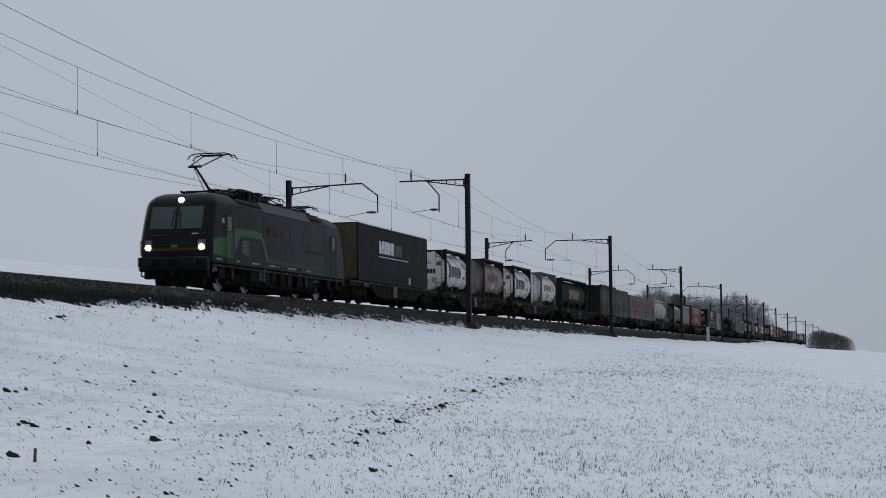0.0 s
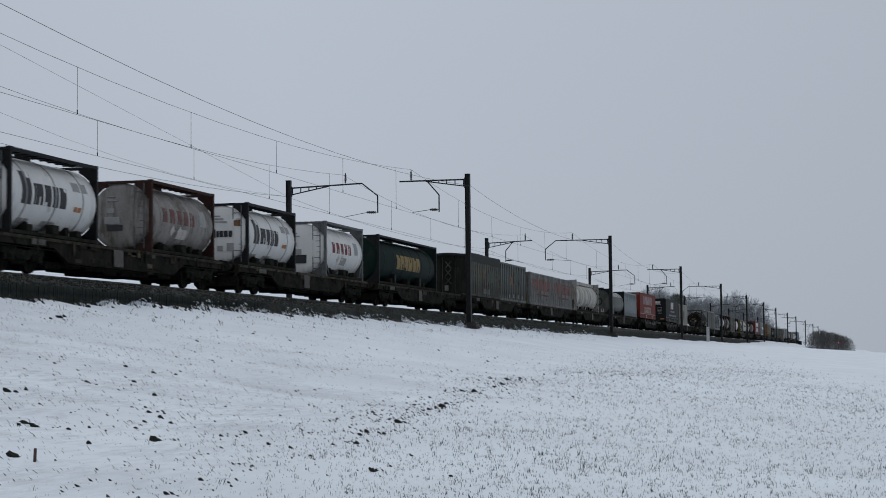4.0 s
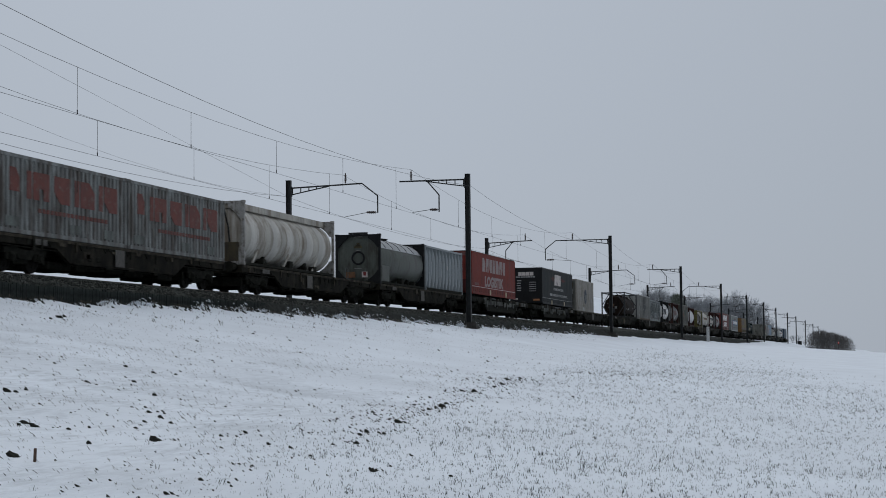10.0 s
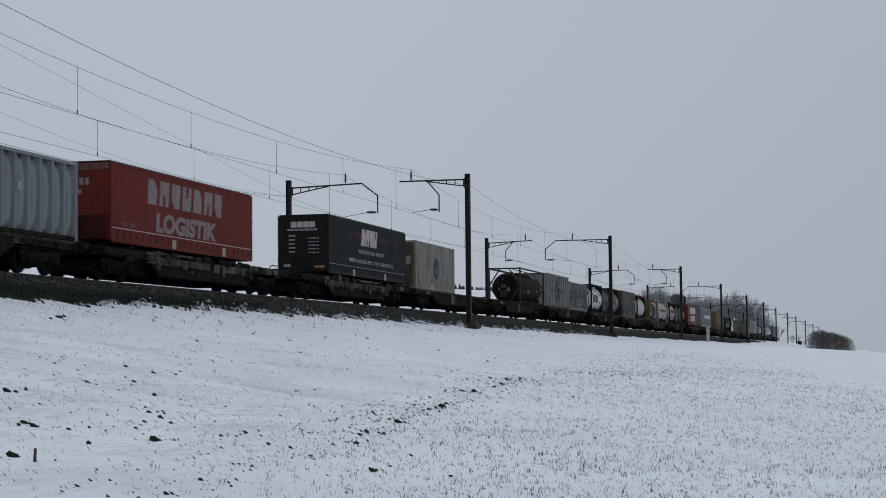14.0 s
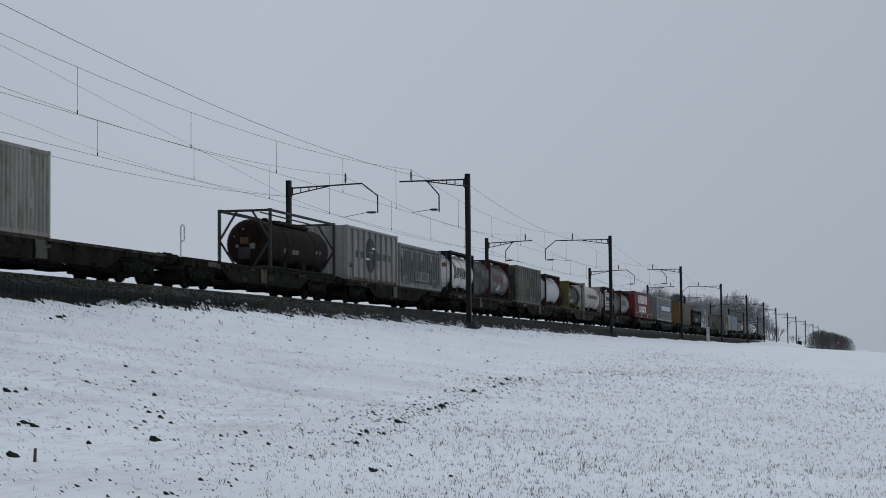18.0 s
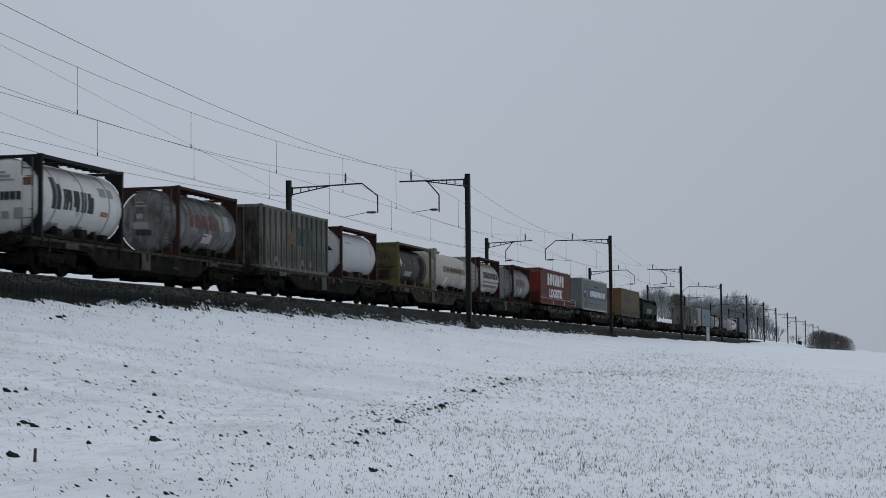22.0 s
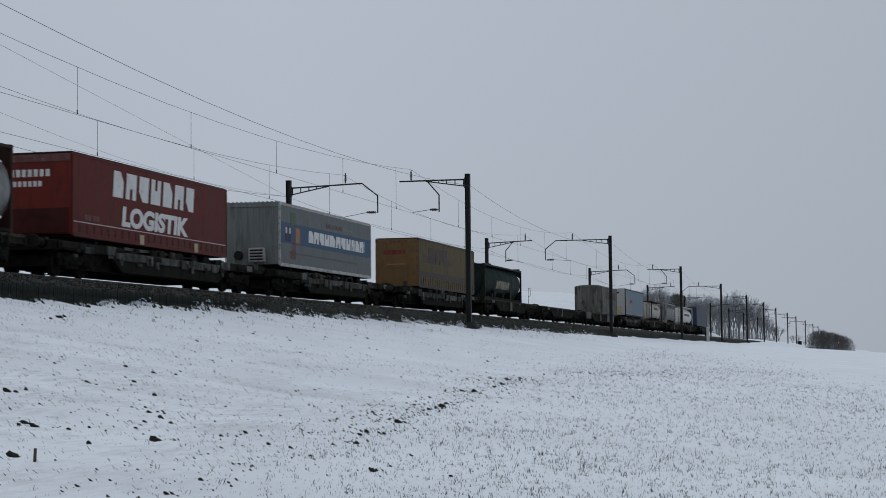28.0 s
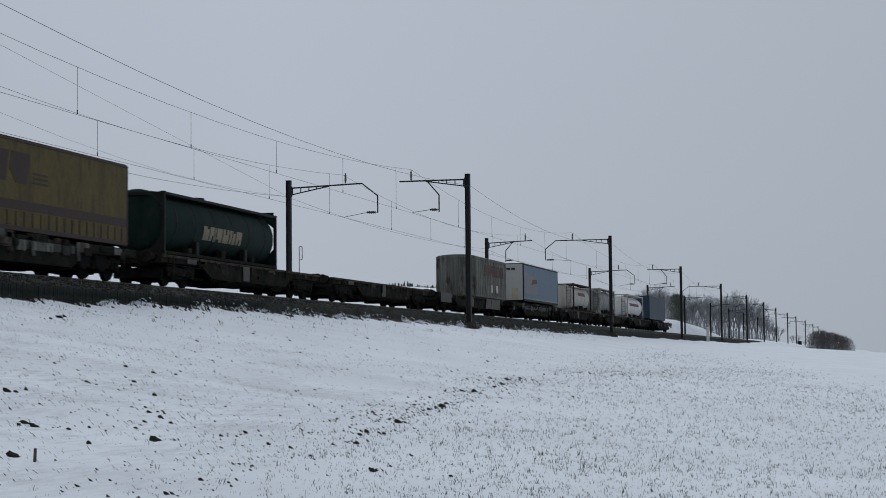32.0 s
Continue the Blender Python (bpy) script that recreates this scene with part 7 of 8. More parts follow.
def long_green_tank(s, top, faded=False):
    t = tank_container("long_tank_container", s, L40, top, GREEN_T, BLACKM, "long dark green tank container with yellow lettering", r=1.19, rings=6, ring_mat=BLACKM, W=1.25, walkway=True, ladder=False, ends=False, dome=0.30, inset=0.05)
    if faded:
        tank_print(t, 3.98, -0.22, [0.58, 0.62, 0.56, 0.62, 0.62, 0.60], 0.54, DULLBUFF, gap=0.17)
    else:
        tank_print(t, 3.75, 0.0, [0.66, 0.72, 0.64, 0.74, 0.74, 0.70], 0.78, YELP, gap=0.17)
    for sy, sz in ((-1, 1), (1, 1), (-1, -1), (1, -1)):
        zz = [2.44, 2.44, 1.75] if sz > 0 else [0.08, 0.08, 0.85]
        part("corner_plate", Shape().add([(x, sy * q, z) for x in (L40 - 0.12, L40 - 0.08) for q, z in zip((1.14, 0.3, 1.14), zz)], [(0, 1, 2), (5, 4, 3), (0, 3, 4, 1), (1, 4, 5, 2), (2, 5, 3, 0)]), GREEN_T, t)
    for x in (3.2, 8.4):
        part("tank_leg", Shape().box(x, x + 0.28, -1.2, -0.95, 0.10, 0.62, 0.02), BLACKM, t)
    return t


flat_wagon(139.9)
long_green_tank(140.75, 3.70)
flat_wagon(160.45)
a = box_container("bulk_container", 161.04, L30, 3.80, DKBROWN, DKBROWN, "dark grey-green ribbed bulk container with a rolled tarpaulin", posts=14, roof_mat=TARP, post_w=0.40, end_mat=ENDDARK, W=1.34, bay_shade_mat=END_BAYSHADE)
side(a, "tarpaulin", Shape().rod((0.0, -1.26, 2.63), (3.1, -1.27, 2.66), 0.12, 10).rod((3.1, -1.27, 2.66), (6.2, -1.25, 2.63), 0.11, 10).rod((6.2, -1.25, 2.63), (L30, -1.27, 2.65), 0.12, 10), TARP, "rolled dark tarpaulin along the top edge")
side(a, "tarpaulin_end", Shape().loft([[(-0.02 + 0.10 * math.cos(q * math.pi / 4), y, 2.60 + 0.05 * math.sin(y * 2.2 + 1.2) + 0.10 * math.sin(q * math.pi / 4)) for q in range(8)] for y in (-1.3, -0.8, -0.3, 0.2, 0.7, 1.1, 1.32)]), TARP, "tarpaulin gathered over the end")
for i in range(6):
    x0, x1 = i * L30 / 6, (i + 1) * L30 / 6 - 0.01
    z0, z1 = 2.20 + 0.03 * math.sin(i * 2.1), 2.20 + 0.03 * math.sin((i + 1) * 2.1)
    side(a, "tarpaulin_flap", Shape().prism([(x0, z0), (x1, z1), (x1, 2.64), (x0, 2.64)], -1.371, -1.347), TARP)
side(a, "side_marking", Shape().prism([(3.65, 1.30), (4.05, 1.12), (4.3, 1.3), (4.75, 1.28), (4.6, 1.62), (4.3, 1.88), (4.05, 1.64), (3.8, 1.6)], -1.350, -1.343), FADOR, "faded orange marking")
side(a, "side_marking", blocks(5.0, 1.05, [0.62, 0.62, 0.6], 0.75, -1.343, 0.2), DIMGR, "dark faded lettering blocks")
side(a, "side_marking", blocks(4.0, 0.22, [0.12, 0.14, -0.2, 0.3, 0.14, 0.3, 0.3], 0.36, -1.343, 0.3), GREYC)
for y, z in ((0.05, 0.75), (0.05, 1.25), (0.05, 1.75)):
    part("lattice", Shape().beam((-0.03, y - 0.2, z), (-0.03, y + 0.2, z + 0.44), 0.05).beam((-0.03, y + 0.2, z), (-0.03, y - 0.2, z + 0.44), 0.05), DKBROWN, a)
part("lattice_plate", Shape().box(-0.04, -0.01, 0.04, 0.28, 0.32, 0.66), DIMWH, a)
g = box_container("bulk_container", 170.75, L30, 3.80, GREYC, GREYC, "grey-green ribbed bulk container with a faded orange mark", posts=15, roof_mat=TARP, post_w=0.30)
side(g, "side_marking", Shape().prism([(3.3, 1.15), (4.0, 1.2), (4.5, 1.1), (4.35, 1.6), (4.2, 2.25), (3.95, 1.75), (3.5, 1.6)], -1.229, -1.222), DIMOR, "faded orange mark")
side(g, "side_marking", blocks(4.65, 1.25, [0.72, 0.70, 0.66], 0.85, -1.222, 0.14), DIMGR, "dark green faded lettering")
side(g, "side_marking", blocks(3.0, 0.25, [0.35, -0.9, 0.4, -1.2, 0.4, -1.0, 0.45], 0.26, -1.222, 0.2), DIMWH)
flat_wagon(180.75)
for s0 in (181.5, 190.75):
    b = box_container("corrugated_container", s0, L30, 3.57, LIGHTC2, LIGHTC2, "grey corrugated container with faded red lettering", pitch=0.30, depth=0.065, duty=0.5)
    if s0 < 185:
        part("door_recess", Shape().box(-0.012, 0.0, -0.9, 0.9, 1.0, 2.2, 0.004), GREYC, b, "dull grey end panel")
        part("valve_lid", Shape().lathe([(0, 0.30), (-0.10, 0.28), (-0.13, 0.05)], "x", (-0.012, -0.35, 1.12), 16), ENDDARK, b, "dark round valve lid")
        part("end_box", Shape().box(-0.10, 0.0, -1.0, -0.3, 0.16, 0.80, 0.02), YELFR, b, "olive yellow box low on the end")
    side(b, "red_emblem", blocks(0.75, 1.28, [0.62], 0.72, -1.2085, 0.3, deep=0.012), RUSTP, "faded red square emblem")
    side(b, "lettering", blocks(1.85, 1.12, [0.30, 1.08, 1.08, 0.32, 1.05, 0.30, 1.02], 0.86, -1.2085, 0.32, deep=0.012), RUSTP, "faded red lettering blocks")
    side(b, "lettering", blocks(2.6, 0.74, [0.2] * 18, 0.13, -1.2085, 0.4, deep=0.012), RUSTP)
    side(b, "side_marking", blocks(0.5, 0.22, [0.9, -3.2, 0.8, -1.6, 0.7], 0.3, -1.2085, 0.2), GREYC)
rw = flat_wagon(201.2)
part("hand_rail", Shape().path([(15.16, y, z) for y, z in ((-1.25, 1.10), (-1.25, 1.63), (-1.22, 1.68), (-1.15, 1.68), (-1.12, 1.63), (-1.12, 1.22), (-1.15, 1.17), (-1.25, 1.17))], 0.016, 6), GREYFR, rw, "pale upright hand rail loop")
wt = tank_container("long_tank_container", 202.0, L40, 3.80, BAND_T, WHITEFR2, "long cream tank container with bulging panels", r=1.16, zc=1.335, rings=0, W=1.25, walkway=False, ladder=False, ends=False, rails=False, dome=0.22, inset=0.10, low=UNDER)
part("upper_cover", Shape().prism([(0.14, 2.36), (L40 - 0.14, 2.36), (L40 - 0.14, 2.62), (0.14, 2.62)], -0.75, 0.75), BAND_T, wt)
for i in range(13):
    x = 0.66 + i * 0.905
    part("bulge", Shape().lathe([(-0.45, 1.158), (-0.3, 1.176), (0, 1.184), (0.3, 1.176), (0.45, 1.158)], "x", (x, 0, wt["zc"]), 36, caps=False), (BAND_T, BAND_L, BAND_T, BAND_T, BAND_L)[i % 5], wt, smooth=True)
for x in (1.3, 5.2, 9.2):
    part("support_strut", Shape().beam((x, -1.10, 0.12), (x + 0.5, -1.20, 0.72), 0.05, 0.10), BAND_T, wt)
part("front_box", Shape().box(0.02, 0.10, -1.0, 1.0, 0.15, 0.95, 0.02), RUSTEND, wt, "rusty brown box under the tank's front")
part("hose", Shape().path([(0.03, -0.35, 2.35), (0.0, -0.55, 1.6), (0.02, -0.6, 0.95)], 0.035, 6), BLACKM, wt, "black hose down the front")
flat_wagon(221.45)
gt = tank_container("tank_container", 222.15, L30, 3.75, OLIVE_T, BLACKM, "grey-green tank container with a pale sheeted roof", r=1.19, rings=0, W=1.235, ends=False, walkway=False, ladder=False, rails=False, dome=0.16, inset=0.08)
for i in range(6):
    x = 0.35 + i * 1.42
    loops = []
    for xx in (x, x + 1.38):
        loops.append([(xx, 1.215 * math.cos(radians(q)), gt["zc"] + 1.215 * math.sin(radians(q))) for q in range(30, 151, 15)] + [(xx, 1.195 * math.cos(radians(q)), gt["zc"] + 1.195 * math.sin(radians(q))) for q in range(150, 29, -15)])
    part("roof_sheet", Shape().loft(loops), ROOFPL, gt, "pale roof sheet")
part("end_cap", Shape().prism([(-0.02, 2.60), (0.20, 2.60), (0.16, 2.70), (0.02, 2.70)], -0.5, 0.5), BLACKM, gt, "raised cap on the end frame")
for i in range(7):
    x = 0.33 + i * 1.42
    part("roof_seam", Shape().path([(x, 1.222 * math.cos(radians(q)), gt["zc"] + 1.222 * math.sin(radians(q))) for q in range(28, 153, 12)], 0.016, 4), DKFR, gt)
part("end_ring", Shape().lathe([(0, 0.27), (-0.05, 0.29), (-0.05, 0.35), (0, 0.37)], "x", (0.07, 0, gt["zc"] + 0.05), 24, caps=False), BLACKM, gt, "dark round hatch ring")
for sy, sz in ((-1, 1), (1, 1), (-1, -1), (1, -1)):
    zz = [2.55, 2.55, 1.55] if sz > 0 else [0.05, 0.05, 1.05]
    part("corner_plate", Shape().add([(x, sy * q, z) for x in (0.13, 0.17) for q, z in zip((1.13, 0.15, 1.13), zz)], [(0, 1, 2), (5, 4, 3), (0, 3, 4, 1), (1, 4, 5, 2), (2, 5, 3, 0)]), OLIVE_T, gt)
end_print(gt, [(0.0, 0.62, 0.44, 0.10), (0.0, 0.71, 0.30, 0.08), (0.0, 0.80, 0.16, 0.10)], YELDULL, "end_plate")
end_print(gt, [(0.0, 0.45, 0.2, 0.04), (0.0, -0.5, 0.4, 0.05)], DIMWH, "end_plate")
end_print(gt, [(0.42, -0.82, 0.5, 0.3)], DIMOR, "end_plate")
end_print(gt, [(-0.35, -0.82, 0.3, 0.3)], PALEP, "end_plate")
end_print(gt, [(-0.35, -0.78, 0.16, 0.2)], REDP, "end_plate")
part("valve_box", Shape().box(0.22, 1.75, -1.225, -0.95, 0.14, 0.98, 0.03), OLIVE_T, gt)
part("valve_door", Shape().box(0.30, 1.67, -1.236, -1.222, 0.22, 0.92, 0.006), OLIVE_T, gt)
tank_print(gt, 1.2, -0.45, [0.3], 0.25, DIMWH, "hazard_plate")
rb = box_container("ribbed_container", 231.55, L30, 3.72, SILVER, SILVER, "silver-blue container with rounded bulging ribs", pitch=0.83, depth=0.20, duty=0.12, roof_mat=SILVER, low=UNDER)
for sd in (-1, 1):
    for i in range(11):
        x0, wd = 0.16 + i * 0.80, 0.80
        loops = []
        for z, k in ((0.16, 0.0), (0.3, 0.45), (0.55, 0.8), (1.0, 1.0), (1.6, 1.0), (2.05, 0.8), (2.3, 0.45), (2.44, 0.0)):
            lp = [(x0 + wd * u, sd * (1.02 + 0.20 * k * math.sin(math.pi * u) ** 0.8), z) for u in (0, 0.08, 0.2, 0.35, 0.5, 0.65, 0.8, 0.92, 1)]
            loops.append(lp[::-1] if sd > 0 else lp)
        vs = [p for lp in loops for p in lp]
        part("bulging_rib", Shape().add(vs, [(j * 9 + q, j * 9 + q + 1, (j + 1) * 9 + q + 1, (j + 1) * 9 + q) for j in range(7) for q in range(8)]), SILVER, rb, smooth=True)
side(rb, "small_plate", Shape().box(5.0, 5.3, -1.235, -1.222, 1.35, 1.6), GREYP)
rp = pocket_wagon(241.45)
part("hand_rail", Shape().path([(17.2, -1.34, 1.04), (17.28, -1.34, 1.20), (17.55, -1.34, 1.26), (18.6, -1.34, 1.24), (18.8, -1.34, 1.08)], 0.02, 5), UNDER, rp, "bent hand rail on the end deck")
part("hand_rail", Shape().path([(15.0, -1.34, 0.94), (15.06, -1.34, 1.07), (15.3, -1.34, 1.10), (16.2, -1.34, 1.10), (16.36, -1.34, 1.0)], 0.02, 5), UNDER, rp, "bent hand rail on the end deck")


def red_trailer(s, top, pale, red):
    t = trailer("semitrailer", s, 13.65, top, red, REDPANEL, "red curtain-sided semitrailer with white lettering on a pocket wagon", trim=red, strap=BLACKM, roof_mat=TARP, strap_z=0.45)
    part("lettering", blocks(3.02, 1.56, [0.80, 0.84, 0.80, 0.84, 0.82, 0.84, 0.74], 0.90, -1.262, 0.29, 0.13), pale, t, "white lettering blocks")
    words(t, "LOGISTIK", 3.75, 0.64, 5.85, 0.66, -1.266, pale, "white word on the curtain", 0.1, 0.05)
    part("white_line", Shape().box(0.1, 13.5, -1.266, -1.260, 0.50, 0.53), PALEP, t)
    for x in (0.9, 1.5):
        part("small_print", blocks(x, 0.60, [0.2, 0.2], 0.18, -1.262), DKREDP, t)
    for x in (5.2, 10.2):
        part("reflector_plate", Shape().box(x, x + 0.35, -1.295, -1.28, 0.06, 0.40, 0.004), BUFFP, t, "buff marker plate")
    part("front_header", Shape().box(-0.02, 0.0, -1.18, 1.18, top - 1.28 - 0.32, top - 1.28 - 0.08, 0.004), DKREDP, t, "dulled red header over the front")
    part("front_bulkhead", Shape().box(-0.06, -0.001, -1.12, 1.12, 0.12, 0.95, 0.02), REDGLOOM, t, "grimy lower front panel")
    part("front_lettering", end_blocks(0.95, 1.98, [0.14] * 7, 0.24, 0.0, 0.5), pale, t)
    part("front_lettering", end_blocks(0.85, 1.66, [0.12] * 6, 0.18, 0.0, 0.5), pale, t)
    return t


red_trailer(243.1, 4.07, MIDP, CURT_RED)
pocket_wagon(261.75)
bs = trailer("semitrailer", 267.12, 13.75, 4.10, CURT_DK, BLACKM, "dark anthracite curtain-sided semitrailer with white lettering", trim=BLACKM, strap=BLACKM, roof_mat=TARP)
part("red_swoosh", Shape().prism([(3.88, 2.10), (4.58, 1.94), (5.28, 1.98), (5.28, 2.24), (4.48, 2.3)], -1.264, -1.261), REDGLOOM, bs, "dull red swoosh behind the lettering")
part("red_swoosh", Shape().prism([(8.38, 2.02), (9.28, 1.98), (10.48, 2.12), (9.28, 2.22), (8.38, 2.28)], -1.264, -1.261), REDGLOOM, bs, "dull red swoosh behind the lettering")
part("lettering", blocks(5.28, 1.62, [0.66, 0.66, 0.66, 0.62], 0.86, -1.262, 0.08, 0.25), PALEP, bs, "pale slanted lettering blocks")
words(bs, "INTERNATIONAL FREIGHT", 4.88, 1.22, 4.55, 0.19, -1.266, GREYP, "pale small words on the curtain")
part("lettering", blocks(3.28, 0.74, [0.22, 0.22, 0.22, 0.22], 0.18, -1.262, 0.25), GREYP, bs)
words(bs, "RAGIONI PER IL TUO TRASPORTO", 4.53, 0.74, 6.65, 0.18, -1.266, GREYP, "pale line of words on the curtain")
for x in (3.8, 9.4):
    part("reflector_plate", Shape().box(x, x + 0.35, -1.295, -1.28, 0.04, 0.36, 0.004), BUFFP, bs, "buff marker plate")
part("white_line", Shape().box(0.1, 13.5, -1.266, -1.260, 0.48, 0.51), GREYP, bs)
part("front_lettering", end_blocks(0.62, 2.20, [0.28, 0.28, 0.28, 0.28], 0.28, 0.0, 0.1), PALEP, bs, "white front lettering blocks")
part("front_lettering", end_blocks(0.80, 2.05, [0.16] * 8, 0.09, 0.0, 0.2), GREYP, bs)
for i in range(5):
    part("front_lettering", end_blocks(0.72, 1.78 - i * 0.19, [0.34 - 0.03 * (i % 3)], 0.07, 0.0), GREYP, bs)
    part("front_lettering", end_blocks(-0.25, 1.66 - i * 0.17, [0.10, 0.10, 0.14, 0.10], 0.05, 0.0), GREYP, bs)
part("front_plate", end_blocks(-0.55, 0.25, [0.5], 0.14, 0.0), ORANP, bs)
part("yellow_plate", end_blocks(0.98, 0.34, [0.14, 0.14], 0.12, 0.0), PALEP, bs)
flat_wagon(282.55)
mc = box_container("corrugated_container", 283.35, L30, 3.87, BEIGE, BEIGE, "beige corrugated container with a dark oval emblem", pitch=0.26, depth=0.055, end_mat=OLIVEC)
part("emblem", Shape().lathe([(0, 0.80), (0.012, 0.80)], "y", (4.62, -1.222, 1.31), 28, 0.80, 0.78), NAVYP, mc, "dark oval emblem")
part("emblem_stripe", Shape().box(4.20, 4.36, -1.242, -1.2345, 1.02, 1.34).box(4.46, 4.62, -1.242, -1.2345, 0.98, 1.42).box(4.72, 4.86, -1.242, -1.2345, 1.02, 1.5).box(4.95, 5.08, -1.242, -1.2345, 1.1, 1.4), LIGHTC2, mc)
for iy in range(2):
    for iz in range(4):
        part("door_panel", Shape().box(-0.012, 0.018, 0.12 - 1.0 * iy, 0.82 - 1.0 * iy, 0.3 + 0.55 * iz, 0.74 + 0.55 * iz, 0.006), RUSTEND if (iy + iz) % 3 else LIGHTC, mc)
part("small_plate", Shape().box(2.0, 2.5, -1.218, -1.208, 0.9, 1.25).box(7.6, 8.0, -1.218, -1.208, 0.85, 1.15), LIGHTC, mc)
part("pocket_plate", Shape().box(3.2, 3.9, -1.235, -1.2225, 0.02, 0.35), WHITEFR, mc)
flat_wagon(302.65, rail=0.75, sill=UNDER, edge=BOGIE, plate=RUSTEND, label="sooty black flat wagon carrying a framed tank")
et = tank_container("framed_tank", 312.9, L30, 3.73, BROWN_T, DKFR, "dark brown tank in an open grey frame", r=1.07, rings=2, ring_mat=BROWN_T, ends=False, walkway=False, ladder=False, dome=0.34, inset=0.42, zc=1.14)
for x in (0.06, L30 - 0.06):
    part("frame_brace", Shape().beam((x, -1.15, 1.25), (x, -0.35, 2.50), 0.08).beam((x, 1.15, 1.25), (x, 0.35, 2.50), 0.08).beam((x, -1.15, 1.25), (x, -0.4, 0.1), 0.08).beam((x, 1.15, 1.25), (x, 0.4, 0.1), 0.08), DKFR, et)
end_print(et, [(0.15, 0.12, 0.36, 0.28)], FADOR)
end_print(et, [(0.15, -0.42, 0.55, 0.5)], DKFR, "end_plate")
end_print(et, [(0.48, -0.12, 0.14, 0.14), (-0.22, -0.12, 0.24, 0.24), (0.62, 0.3, 0.08, 0.08), (0.2, 0.62, 0.08, 0.08)], DIMWH, "end_plate")
tank_print(et, 2.2, -0.25, [0.16, -0.9, 0.3, 0.2, 0.2], 0.2, DIMWH, "hazard_plate", gap=0.3)
tank_print(et, 6.6, -0.1, [0.16, -0.3, 0.16], 0.16, DIMWH, "hazard_plate", gap=0.3)
tank_print(et, 7.25, 0.0, [0.9], 1.9, RUSTDK, "rusty_band", lift=0.006)
tank_print(et, 3.35, -0.2, [0.42], 0.34, RUSTDK, "rusty_patch", lift=0.008)
for x in (2.6, 4.4, 6.6):
    part("top_fitting", Shape().lathe([(0, 0.14), (0.25, 0.14), (0.28, 0.03)], "z", (x, 0, 2.12), 12), BROWN_T, et)
part("top_tray", Shape().box(2.2, 6.9, -0.62, 0.62, 2.10, 2.24, 0.03), BROWN_T, et)
part("spill_rail", Shape().beam((0.4, -0.6, 2.46), (L30 - 0.4, -0.6, 2.40), 0.05).beam((0.4, 0.6, 2.46), (L30 - 0.4, 0.6, 2.40), 0.05), DKFR, et)
flat_wagon(323.25)
sc = box_container("bulk_container", 324.05, L30, 3.82, LIGHTC, LIGHTC, "pale grey panelled bulk container with a dark blue emblem", posts=9, roof_mat=LIGHTC, post_w=0.06, low=RUSTRAIL)
part("emblem", Shape().lathe([(0, 0.90), (0.010, 0.90)], "y", (4.2, -1.1305, 1.37), 32), NAVYP, sc, "dark blue round emblem")
part("emblem", Shape().box(4.0, 4.11, -1.224, -1.2202, 0.49, 2.25).box(5.015, 5.12, -1.224, -1.2202, 1.15, 1.6), NAVYP, sc, "dark blue paint over the side posts")
part("emblem_stripe", Shape().box(4.0, 5.0, -1.136, -1.1315, 1.70, 1.80).box(3.9, 4.6, -1.136, -1.1315, 1.50, 1.57).box(3.35, 4.25, -1.136, -1.1315, 1.12, 1.22), WHITEP, sc, "white bars across the emblem")
part("lettering", blocks(1.58, 1.16, [0.44, 0.44, 0.44, 0.07], 0.34, -1.1225, 0.12), SLATEP, sc, "dark lettering blocks")
part("lettering", blocks(5.2, 1.20, [0.12, 0.30, 0.20, 0.30, 0.30, 0.30, 0.07, 0.30, 0.28], 0.36, -1.1225, 0.3), SLATEP, sc, "dark lettering blocks")
part("small_plate", Shape().box(0.35, 1.3, -1.130, -1.1205, 0.62, 0.82), RUSTRAIL, sc, "rusty data plate")
for x in (0.9, 2.6, 5.6, 7.9):
    part("snow_streak", Shape().prism([(x, 0.2), (x + 0.22, 0.2), (x + 0.12, 1.0), (x + 0.05, 1.9)], -1.127, -1.1215), WHITEFR, sc, "pale run-off streak")
ak = box_container("slatted_container", 333.6, L30, 3.52, BLUEGR, BLUEGR, "blue-grey slatted container with dark lettering", pitch=0.42, depth=0.15, duty=0.72)
part("lettering", blocks(3.3, 0.52, [0.50, 0.50, -0.35, 0.50, 0.50], 0.42, -1.2205, 0.16, deep=0.006), BLUEGRP, ak, "dark lettering blocks")
# dark strips set on the face: shade of the grooves put into their colour
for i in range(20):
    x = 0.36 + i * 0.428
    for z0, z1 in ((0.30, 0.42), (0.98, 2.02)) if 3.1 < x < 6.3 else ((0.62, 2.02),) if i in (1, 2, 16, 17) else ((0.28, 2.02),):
        part("slot", Shape().box(x, x + 0.20, -1.214, -1.2085, z0, z1 if i % 5 else 1.62), SLOTSHADE, ak)
    part("slot", Shape().box(x, x + 0.20, -1.214, -1.2085, 2.10, 2.22), SLOTSHADE, ak)
for x in (3.15, 4.78):
    part("lettered_panel", Shape().box(x, x + 1.55, -1.220, -1.2085, 0.44, 0.96, 0.004), BLUEGR, ak, "raised panel with dark lettering")
for x in (1.0, 7.2):
    part("side_plate", Shape().box(x, x + 0.9, -1.222, -1.2085, 0.16, 0.52, 0.004), PLATE, ak, "pale data plate")
flat_wagon(344.05)
black_framed_tank(345.4)
lettered_tank(356.35, GREY_T2, REDFR, DKREDP, "stained grey tank container in a red-brown frame with red lettering", 3.77)
flat_wagon(364.45)
